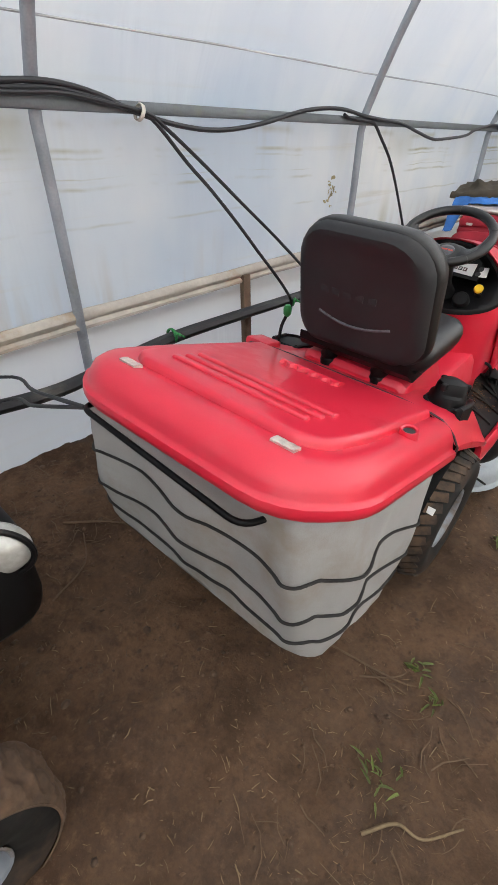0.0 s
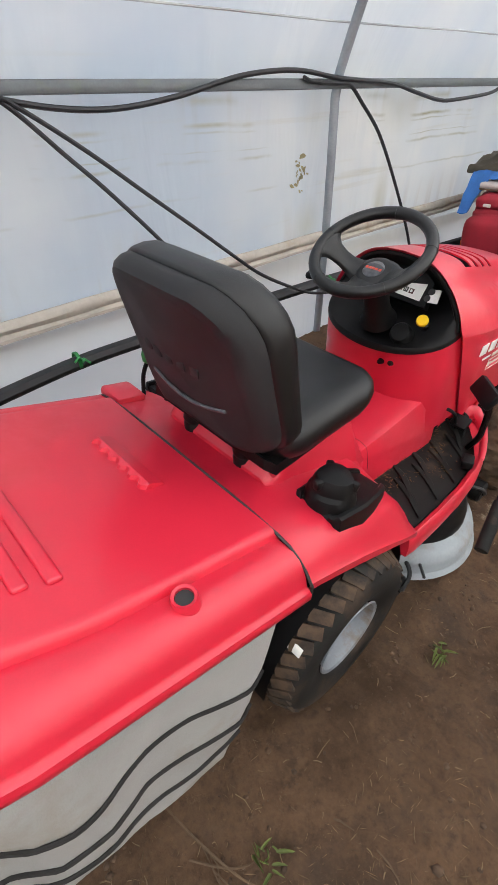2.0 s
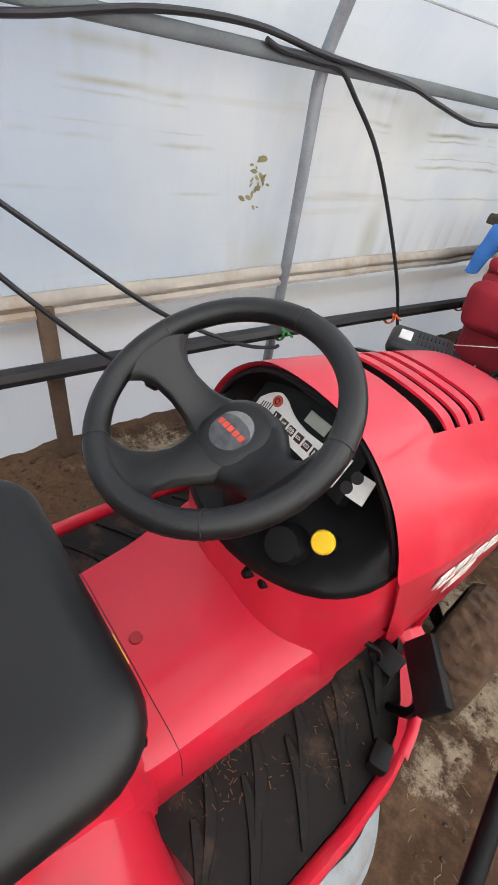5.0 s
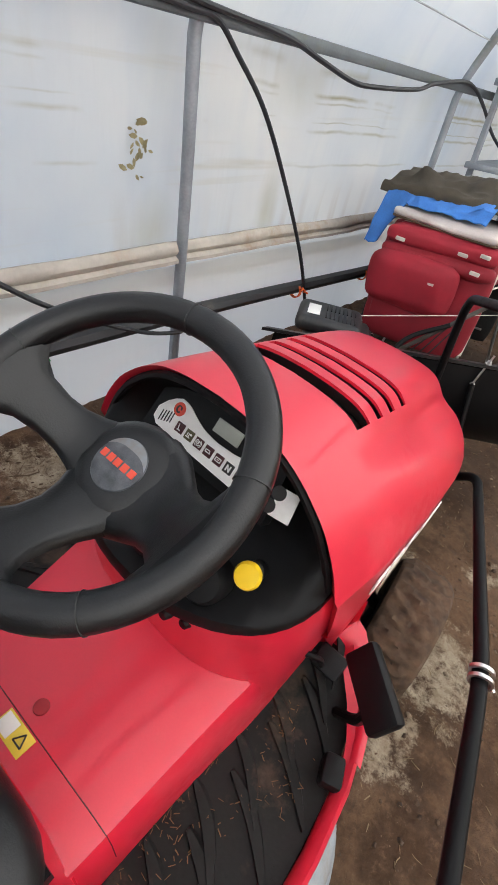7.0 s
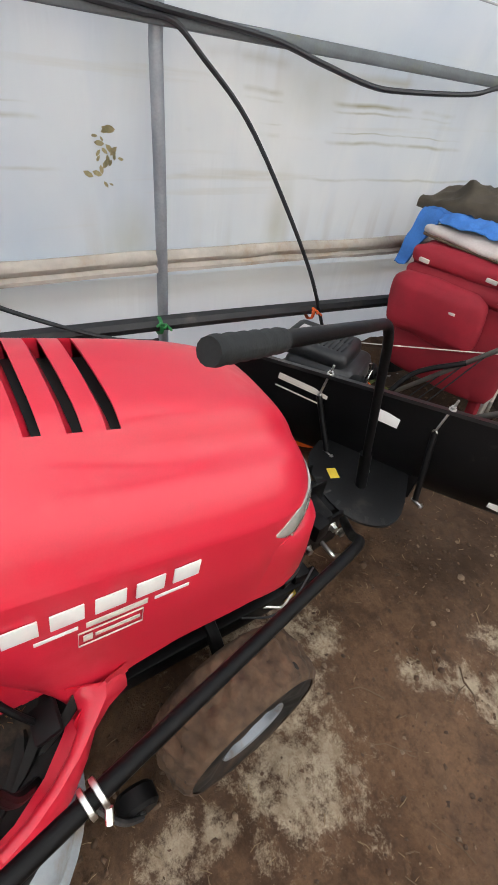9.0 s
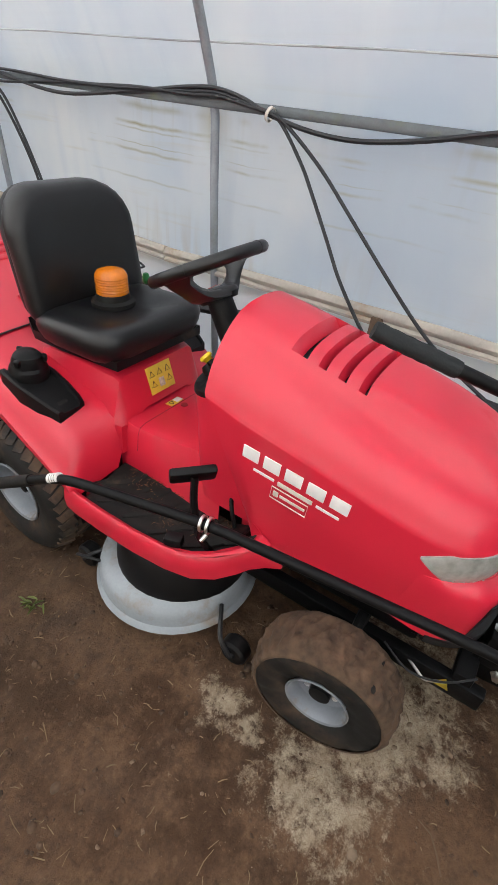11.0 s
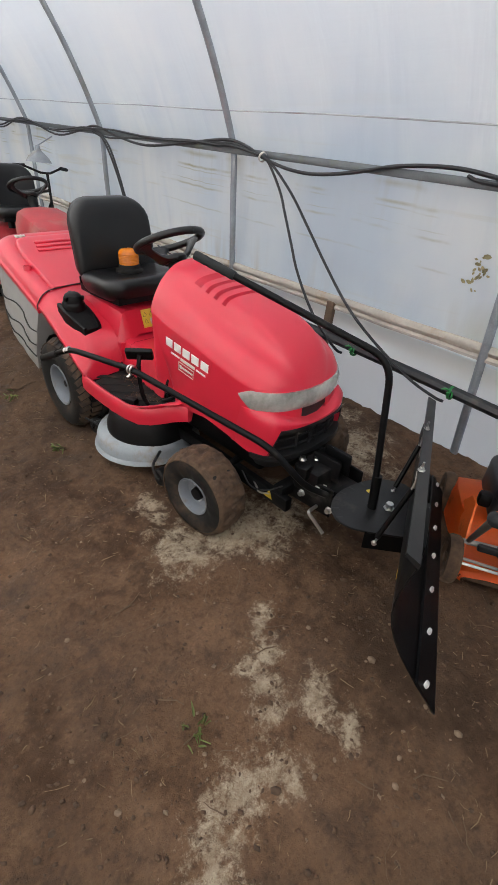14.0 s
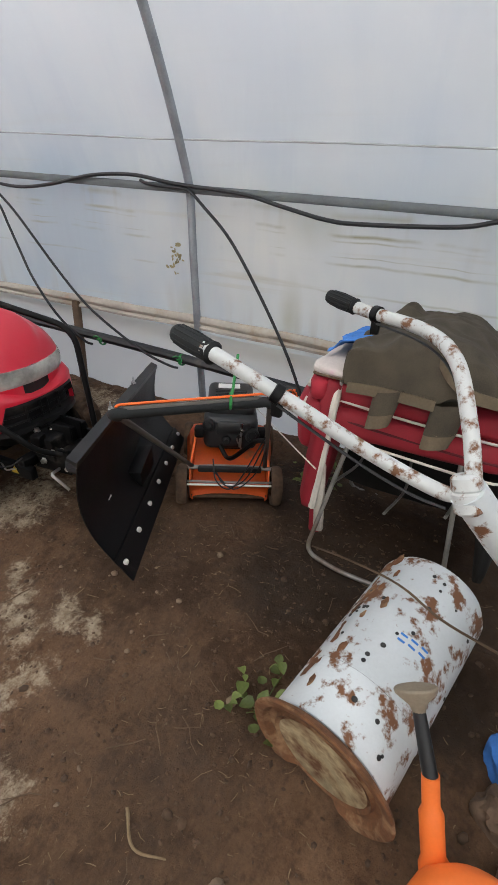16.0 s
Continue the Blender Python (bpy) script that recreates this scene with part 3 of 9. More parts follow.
def film_sheet(name, line, y0, y1, dy, label, wave=0.012, material=M_FILM):
    """One sheet of polythene with shallow folds and sags between the hoops."""
    ys = list(np.arange(y0, y1 + 0.001, dy))
    bm = bmesh.new()
    rows = []
    for y in ys:
        near = min(abs(y - h) for h in HOOP_Y)
        row = []
        for i, (x, z) in enumerate(line):
            k = min(1.0, near / 0.5)
            w = wave * k * noise.noise((x * 2, y * 1.3, z * 2)) + 0.5 * wave * k * noise.noise((x * 6, y * 2.5, z * 9))
            row.append((x + w - 0.006 * k, y, z + 0.3 * w))
        rows.append(row)
    loft(bm, rows, ring_closed=False, cap=False)
    return sloped(tagged(part(name, bm, material, sharp=80), label, "polytunnel wall", kind="structure"))


def dense(line, step):
    out = [line[0]]
    for a, b in zip(line, line[1:]):
        k = max(1, int(math.hypot(b[0] - a[0], b[1] - a[1]) / step))
        out += [(lerp(a[0], b[0], i / k), lerp(a[1], b[1], i / k)) for i in range(1, k + 1)]
    return out


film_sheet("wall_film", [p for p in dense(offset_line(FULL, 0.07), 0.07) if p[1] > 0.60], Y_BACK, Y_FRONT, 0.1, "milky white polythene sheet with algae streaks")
skirt_l = [(-0.815, -0.05), (-0.81, 0.15), (-0.80, 0.4), (-0.785, 0.58), (-0.780, 0.665)]
film_sheet("wall_skirt", dense(skirt_l, 0.06), Y_BACK, Y_FRONT, 0.1, "white polythene skirt along the foot of the tunnel", 0.016, M_SKIRT)
for y, nm in ((Y_BACK, "wall_back"), (Y_FRONT, "wall_front")):
    bm = bmesh.new()
    pts = offset_line(FULL, 0.07)
    bm.faces.new([bm.verts.new((x, y, z)) for x, z in pts])
    bmesh.ops.solidify(bm, geom=bm.faces[:], thickness=0.01)
    tagged(part(nm, bm, M_FILM), "milky polythene end wall of the tunnel", "polytunnel wall", kind="structure")

# Purlins: the flat rail along the wall, and the thin line above it.
for side in (1, -1):
    fx = (lambda x: x) if side == 1 else (lambda x: 2 * RIDGE_X - x)
    bm = bmesh.new()
    rbox(bm, (0.022, Y_FRONT - Y_BACK, 0.040), at(fx(-0.652), (Y_FRONT + Y_BACK) / 2, 1.432), 0.006)
    sloped(tagged(part("trim_rail", bm, M_RAIL), "grey galvanised rail with a green algae stain", "rail", kind="structure"))
    bm = bmesh.new()
    tube(bm, [(fx(-0.605), y, 1.645 + 0.004 * math.sin(3 * y)) for y in np.arange(Y_BACK, Y_FRONT, 0.5)], 0.0042, 6)
    sloped(tagged(part("trim_wire", bm, M_SEAM), "thin dirty seam line along the polythene", "seam", kind="structure"))

# Board along the wall, in lengths, and its stakes.
def board(y0, y1, z0, z1):
    bm = bmesh.new()
    rows = []
    for y in np.linspace(y0, y1, 30):
        t = (y - y0) / (y1 - y0)
        z = lerp(z0, z1, t) + 0.006 * noise.noise((y * 2, 0, 5))
        x = -0.752 + 0.004 * noise.noise((y * 1.5, 4, 0))
        h = 0.036 + 0.004 * noise.noise((y * 6, 2, 2))
        g = 0.006 * noise.noise((y * 3, 9, 1))
        rows.append([(x + 0.020 + g, y, z - h - 0.004), (x + 0.022 + g, y, z - h + 0.010), (x + 0.006, y, z - h + 0.022 + g), (x + 0.016, y, z - h + 0.032), (x + 0.022, y, z + 0.008), (x + 0.018, y, z + h - 0.010), (x + 0.004, y, z + h + 0.003), (x - 0.014, y, z + h), (x - 0.014, y, z - h)])
    loft(bm, rows)
    return sloped(tagged(part("board", bm, M_WOOD), "weathered pale wooden board clamping the polythene", "board", "boards along the wall", "structure"))


for y0, y1, z0, z1 in ((-9.0, -4.6, 0.66, 0.67), (-4.6, -0.7, 0.665, 0.675), (-0.7, 1.69, 0.672, 0.735), (1.69, 3.9, 0.735, 0.76), (3.9, 7.2, 0.76, 0.74), (7.2, 10.4, 0.74, 0.74)):
    board(y0 + 0.004, y1 - 0.004, z0, z1)
for y in (-3.3, 0.70, 4.7):
    bm = bmesh.new()
    rbox(bm, (0.035, 0.055, 0.74), at(-0.735, y, 0.34), 0.006)
    sloped(tagged(part("stake", bm, M_STAKE), "dark rough wooden stake holding the board", "stake", "stakes", "structure"))

# ---- the red lawn tractor; x to its right, y ahead, rear axle at y = 0 ----
TRACTOR = at(0.3275, 0.1335, 0.0586) @ Matrix.Rotation(radians(4.61), 4, "Y") @ Matrix.Rotation(radians(0.42), 4, "X") @ Matrix.Rotation(radians(2.68), 4, "Z")


def rim_z(y):
    return table(((-0.88, 0.803), (-0.80, 0.797), (-0.74, 0.780), (-0.20, 0.602), (0.0, 0.54)), y)


def top_z(y):
    return table(((-0.9, 0.872), (-0.80, 0.858), (-0.70, 0.832), (-0.18, 0.675)), y)


def bag_path(w, y_front, y_rear, r, k=7):
    """Plan of the box from its front right round the back to its front left, with inward normals."""
    pts = [((w, lerp(y_front, y_rear + r, i / 10)), (-1, 0)) for i in range(10)]
    for i in range(k + 1):
        a = radians(90 * i / k)
        pts.append(((w - r + r * math.cos(a), y_rear + r - r * math.sin(a)), (-math.cos(a), math.sin(a))))
    back = [((lerp(w - r, -(w - r), i / 12), y_rear), (0, 1)) for i in range(1, 12)]
    left = [((-x, y), (-nx, ny)) for (x, y), (nx, ny) in pts[::-1]]
    return pts + back + left


def build_lid(root):
    rings = []
    prof = ((0.0, -0.030, 0), (-0.008, -0.031, 0), (-0.013, -0.024, 0), (-0.014, -0.008, 0), (-0.011, 0.001, 0), (-0.002, 0.004, 0), (0.02, 0.002, 0.13), (0.06, 0.002, 0.34), (0.14, 0.002, 0.58), (0.28, 0.002, 0.80), (0.48, 0.002, 0.93), (0.72, 0.001, 0.985), (0.93, -0.003, 1.0), (0.985, -0.004, 1.0), (1.02, 0.004, 1.0), (1.07, 0.013, 1.0), (1.14, 0.016, 1.0), (1.24, 0.0165, 1.0))
    path = bag_path(0.409, -0.182, -0.875, 0.19)
    for (x, y), (nx, ny) in path:
        band = 0.088 + 0.045 * max(0.0, min(1.0, (-0.55 - y) / 0.28))
        ring = []
        for a, dz, f in prof:
            d = a * band if a > 0 else -a * -1
            px, py = x + nx * (d if a > 0 else a), y + ny * (d if a > 0 else a)
            base = rim_z(y)
            ring.append((px, py, base + dz + f * (top_z(py) - base)))
        rings.append(ring)
    bm = bmesh.new()
    vs = loft(bm, rings, ring_closed=False, cap=False)
    inner = [r[-1] for r in vs]
    bm.faces.new(vs[0] + vs[-1][::-1])
    half = len(inner) // 2
    for i in range(half - 1):
        bm.faces.new((inner[i], inner[i + 1], inner[-2 - i], inner[-1 - i]))
    if len(inner) % 2:
        bm.faces.new((inner[half - 1], inner[half], inner[half + 1]))
    lid = part("lid", bm, M_RED, root, "glossy red plastic catcher lid", 50)
    for y, x1 in ((-0.645, 0.205), (-0.60, 0.215), (-0.555, 0.225)):
        bm = bmesh.new()
        slope = Matrix.Rotation(-math.atan(0.29), 4, "X")
        rbox(bm, (x1 + 0.22, 0.027, 0.020), at((x1 - 0.22) / 2, y, top_z(y) + 0.0145) @ slope, 0.007, 3)
        part("rib", bm, M_RED, lid)
    bm = bmesh.new()
    rows = []
    for i in range(22):
        x = lerp(-0.112, 0.092, i / 21)
        e = 0.010 if (i % 4) in (1, 2) else 0.0
        z = top_z(-0.31) + 0.012
        rows.append([(x, -0.275, z - 0.014), (x, -0.283, z + 0.004), (x, -0.312, z + 0.020), (x, -0.326 + e, z + 0.018), (x, -0.333 + e, z + 0.008), (x, -0.330 + e, z - 0.008)])
    loft(bm, rows)
    part("grip_ridge", bm, M_RED, lid, "", 25)
    bm = bmesh.new()
    loft(bm, [[(x, -0.338, top_z(-0.338) + 0.0145), (x * 1.0, -0.356, top_z(-0.356) + 0.0150)] for x in (-0.105, -0.05, 0.0, 0.085)], ring_closed=False, cap=False)
    part("grip_shade", bm, M_RED, lid)
    bm = bmesh.new()
    lathe(bm, [(0.030, -0.05), (0.023, 0.012), (0.021, 0.016), (0.016, 0.014), (0.015, -0.01), (0.0, -0.012)], 20, at(0.349, -0.417, 0.747))
    part("peg_socket", bm, M_RED, lid)
    # Black disc gives the socket's hollow its shade.
    bm = bmesh.new()
    lathe(bm, [(0.0148, 0.0), (0.0148, 0.002), (0, 0.002)], 16, at(0.349, -0.417, 0.755))
    part("socket_shade", bm, M_INK, lid)
    for s in (1, -1):
        bm = bmesh.new()
        rows = []
        for i in range(7):
            t = i / 6 - 0.5
            x = s * 0.237 + 0.058 * t
            rows.append([(x, -0.769 + d, top_z(-0.769) - 0.002 + 0.002 * noise.noise((x * 90, d * 90, s)) + h - 0.21 * d) for d, h in ((-0.013, 0.0), (-0.012, 0.008), (0.0, 0.009), (0.012, 0.008), (0.013, 0.0))])
        loft(bm, rows)
        part("reflector", bm, M_TAPE, lid, "crumpled silver reflective tape", 20)
    for i in range(5):
        bm = bmesh.new()
        x = -0.19 + 0.085 * i
        y = -0.835
        rbox(bm, (0.058, 0.03, 0.006), at(x, y, rim_z(y) + 0.036) @ Matrix.Rotation(radians(52), 4, "X"), 0.003)
        part("embossed_mark", bm, M_RED, lid)


def bag_point(path_top, path_bot, i, h):
    (xt, yt), (nx, ny) = path_top[i]
    (xb, yb), _ = path_bot[i]
    zt, zb = rim_z(yt) - 0.008, 0.156 + (-0.421 - yb) * 0.36
    bulge = 0.016 * math.sin(math.pi * h) * math.sin(i * 0.9) + 0.012 * math.sin(math.pi * h)
    bulge += 0.007 * noise.noise((xt * 9, yt * 9, h * 5)) + 0.005 * noise.noise((xt * 28, yt * 28, h * 3))
    return Vector((lerp(xt, xb, h) - nx * bulge, lerp(yt, yb, h) - ny * bulge, lerp(zt, zb, h)))


def build_bag(root):
    top, bot = bag_path(0.392, -0.227, -0.845, 0.10), bag_path(0.405, -0.421, -0.828, 0.09)
    n = len(top)
    bm = bmesh.new()
    rows = [[bag_point(top, bot, i, h / 14) for h in range(15)] for i in range(n)]
    vs = loft(bm, rows, ring_closed=False, cap=False)
    low, first, last = [r[-1] for r in vs], vs[0], vs[-1]
    for i in range(n // 2 - 1):
        bm.faces.new((low[i], low[i + 1], low[-2 - i], low[-1 - i]))
    for h in range(14):
        bm.faces.new((first[h], first[h + 1], last[h + 1], last[h]))
    bag = part("bag", bm, M_BAG, root, "grey woven mesh grass bag with black piping", 60)
    for a, b in ((0.40, 0.38), (0.66, 0.60), (0.86, 0.79)):
        bm = bmesh.new()
        pts = []
        for i in range(n):
            s = 1 - abs(2 * i / (n - 1) - 1)
            h = lerp(b, a, min(1, s * 2.2)) + 0.014 * math.sin(i * 0.62 + a * 5) + 0.007 * math.sin(i * 1.7)
            p = bag_point(top, bot, i, h)
            (_, _), (nx, ny) = top[i]
            pts.append(p - Vector((nx, ny, 0)) * 0.003)
        tube(bm, curve(pts, 3), 0.0042, 6)
        part("piping", bm, M_PIPING, bag)
    bm = bmesh.new()
    tube(bm, bent([(-0.30, -0.80, 0.735), (-0.285, -0.895, 0.762), (0.24, -0.893, 0.722), (0.27, -0.80, 0.715)], 0.04), 0.0075, 10)
    part("rear_handle", bm, M_POWDER, root, "black tube handle behind the bag")


def mirrored(pts):
    """A left-to-right line from its right half, which starts on the middle."""
    return [(-x, y, z) for x, y, z in pts[:0:-1]] + list(pts)


def build_fenders(root):
    rows = []
    for y, z0, zi, zt, zo, xo, zl in ((-0.178, 0.685, 0.683, 0.675, 0.618, 0.409, 0.588), (-0.150, 0.664, 0.672, 0.668, 0.606, 0.409, 0.576), (-0.10, 0.648, 0.655, 0.652, 0.585, 0.410, 0.553), (0.0, 0.63, 0.632, 0.620, 0.54, 0.412, 0.505), (0.08, 0.60, 0.605, 0.592, 0.50, 0.414, 0.465), (0.16, 0.58, 0.575, 0.558, 0.455, 0.415, 0.425), (0.22, 0.56, 0.545, 0.52, 0.42, 0.416, 0.393), (0.265, 0.54, 0.50, 0.47, 0.40, 0.416, 0.37), (0.285, 0.52, 0.42, 0.40, 0.385, 0.416, 0.355), (0.292, 0.50, 0.352, 0.345, 0.342, 0.416, 0.33)):
        rows.append(mirrored([(0, y, z0), (0.17, y, z0), (0.235, y, zi), (0.322, y, zt), (0.352, y, zt - 0.006), (0.378, y, lerp(zt, zo, 0.38)), (0.396, y, lerp(zt, zo, 0.7)), (xo - 0.003, y, zo), (xo + 0.006, y, zo - 0.006), (xo + 0.006, y, zl + 0.004), (xo - 0.004, y, zl)]))
    bm = bmesh.new()
    vs = loft(bm, rows, ring_closed=False, cap=False)
    fender = part("fender", bm, M_RED, root, "glossy red plastic rear body", 50)
    # seat console
    bm = bmesh.new()
    rows = []
    for y, w, z in ((-0.085, 0.19, 0.60), (-0.078, 0.195, 0.655), (-0.06, 0.20, 0.672), (0.02, 0.195, 0.675), (0.16, 0.185, 0.662), (0.24, 0.178, 0.655), (0.265, 0.176, 0.645), (0.298, 0.172, 0.535), (0.303, 0.130, 0.525)):
        rows.append(mirrored([(0, y, z), (w - 0.03, y, z), (w - 0.008, y, z - 0.012), (w, y, z - 0.035), (w + 0.035, y, 0.50), (w + 0.04, y, 0.40)]))
    loft(bm, rows, ring_closed=False, cap=False)
    part("seat_console", bm, M_RED, root)
    # centre tunnel between the foot boards, and the steering tower
    bm = bmesh.new()
    rows = []
    for y, w, z in ((0.27, 0.186, 0.522), (0.33, 0.188, 0.508), (0.45, 0.194, 0.520), (0.56, 0.203, 0.545), (0.60, 0.208, 0.556), (0.625, 0.210, 0.545), (0.655, 0.212, 0.50), (0.70, 0.214, 0.45)):
        rows.append(mirrored([(0, y, z), (w - 0.035, y, z), (w - 0.010, y, z - 0.008), (w, y, z - 0.03), (w + 0.008, y, 0.42), (w + 0.012, y, 0.33)]))
    loft(bm, rows, ring_closed=False, cap=False)
    tunnel = part("tunnel", bm, M_RED, root)
    bm = bmesh.new()
    tube(bm, mirrored([(0, 0.350, 0.5105), (0.154, 0.350, 0.5105), (0.178, 0.350, 0.503), (0.189, 0.350, 0.480), (0.197, 0.350, 0.425)]), 0.0008, 5)
    part("tunnel_seam", bm, M_MAROON, tunnel)
    bm = bmesh.new()
    lathe(bm, [(0, 0.003), (0.011, 0.003), (0.012, 0)], 16, at(-0.005, 0.375, 0.513))
    part("plug", bm, M_PLUG, tunnel)
    bm = bmesh.new()
    rbox(bm, (0.062, 0.030, 0.002), at(-0.003, 0.332, 0.511) @ Matrix.Rotation(radians(3), 4, "X"), 0.0008)
    st = part("warning_sticker", bm, M_STICKER, tunnel, "yellow warning sticker")
    bm = bmesh.new()
    rbox(bm, (0.027, 0.024, 0.002), at(-0.018, 0.332, 0.5125) @ Matrix.Rotation(radians(3), 4, "X"), 0.0008)
    part("pictogram", bm, M_WHITE, st)
    bm = bmesh.new()
    for a in range(3):
        u, v = (radians(90 + 120 * a), radians(210 + 120 * a))
        c = Vector((0.012, 0.332, 0.5135))
        tube(bm, [c + 0.010 * Vector((math.cos(u), math.sin(u), 0)), c + 0.010 * Vector((math.cos(v), math.sin(v), 0))], 0.0012, 5)
    part("triangle", bm, M_INK, st)
    bm = bmesh.new()
    m = at(0.008, 0.2835, 0.594) @ Matrix.Rotation(radians(-72.5), 4, "X") @ Matrix.Rotation(radians(180), 4, "Z")
    rbox(bm, (0.112, 0.092, 0.002), m, 0.0008)
    yl = part("yellow_sticker", bm, M_STICKER, root, "yellow safety sticker with pictograms")
    for i in range(6):
        bm = bmesh.new()
        c = Vector((-0.036 + 0.036 * (i % 3), -0.016 + 0.034 * (i // 3), 0.0016))
        if i == 1:
            rbox(bm, (0.024, 0.030, 0.001), m @ Matrix.Translation(c), 0.0004)
        else:
            tri = [m @ (c + 0.013 * Vector((math.cos(radians(a)), math.sin(radians(a)), 0))) for a in (90, 210, 330)]
            tube(bm, tri, 0.0012, 5, closed=True)
        part("pictogram", bm, M_TAPE if i == 1 else M_INK, yl)
    # deck-height lever housing on each fender
    for s in (1, -1):
        bm = bmesh.new()
        rows = []
        for y, x0, x1, z in ((-0.045, 0.250, 0.358, 0.642), (-0.035, 0.243, 0.370, 0.650), (0.05, 0.238, 0.376, 0.634), (0.11, 0.239, 0.366, 0.612), (0.165, 0.243, 0.352, 0.586), (0.188, 0.249, 0.343, 0.574)):
            rows.append([(s * x0, y, z - 0.06), (s * x0, y, z - 0.004), (s * (x0 + 0.006), y, z), (s * (x0 + 0.014), y, z), (s * (x0 + 0.018), y, z - 0.010), (s * (x1 - 0.018), y, z - 0.010), (s * (x1 - 0.014), y, z), (s * (x1 - 0.006), y, z), (s * x1, y, z - 0.006), (s * x1, y, z - 0.09)])
        loft(bm, rows)
        tray = part("lever_tray", bm, M_BLACK, root, "black plastic lever tray", 30)
        if s > 0:
            bm = bmesh.new()
            m = at(0.302, 0.008, 0.607) @ Matrix.Rotation(radians(-8), 4, "X") @ Matrix.Scale(1.2, 4)
            rings = []
            for r, z in ((0.050, -0.01), (0.049, 0.030), (0.046, 0.042), (0.040, 0.048), (0.038, 0.066), (0.033, 0.076), (0.018, 0.082), (0.002, 0.083)):
                rings.append([m @ Vector((r * (1 + 0.07 * math.cos(3 * t) * (z > 0.045)) * math.cos(t), r * (1 + 0.07 * math.cos(3 * t) * (z > 0.045)) * math.sin(t), z)) for t in [2 * math.pi * k / 36 for k in range(36)]])
            loft(bm, rings)
            knob = part("knob", bm, M_BLACK, tray, "", 30)
            for k in range(3):
                bm = bmesh.new()
                rbox(bm, (0.030, 0.016, 0.020), m @ Matrix.Rotation(radians(120 * k + 20), 4, "Z") @ at(0.032, 0, 0.066), 0.006)
                part("grip_lobe", bm, M_BLACK, knob)
            bm = bmesh.new()
            rbox(bm, (0.040, 0.07, 0.014), at(0.302, 0.130, 0.584) @ Matrix.Rotation(radians(-23), 4, "X"), 0.005)
            part("slot_cover", bm, M_RUBBER, tray)
    # green-topped release lever
    bm = bmesh.new()
    tube(bm, curve([(-0.30, -0.085, 0.66), (-0.30, -0.075, 0.72), (-0.29, -0.06, 0.765)], 4), 0.006, 8)
    lv = part("release_lever", bm, M_BLACK, root)
    bm = bmesh.new()
    lathe(bm, [(0, 0.028), (0.010, 0.025), (0.015, 0.012), (0.014, -0.006), (0.008, -0.014)], 14, at(-0.29, -0.06, 0.772))
    part("lever_knob", bm, M_GREEN, lv, "green plastic knob")
    bm = bmesh.new()
    rbox(bm, (0.10, 0.09, 0.03), at(-0.335, -0.13, 0.665) @ Matrix.Rotation(radians(-14), 4, "X"), 0.01)
    part("release_cover", bm, M_RED, root)


def lid_groove(root):
    """Black strip for the shade in the gap between the catcher lid and the rear body."""
    bm = bmesh.new()
    half = [(0, -0.180, 0.691), (0.17, -0.180, 0.691), (0.235, -0.180, 0.690), (0.322, -0.180, 0.683), (0.354, -0.180, 0.676), (0.381, -0.180, 0.660), (0.400, -0.180, 0.641), (0.412, -0.180, 0.622), (0.4195, -0.180, 0.612), (0.4195, -0.180, 0.590)]
    tube(bm, mirrored(half), 0.0034, 6)
    part("lid_gap_shade", bm, M_INK, root)


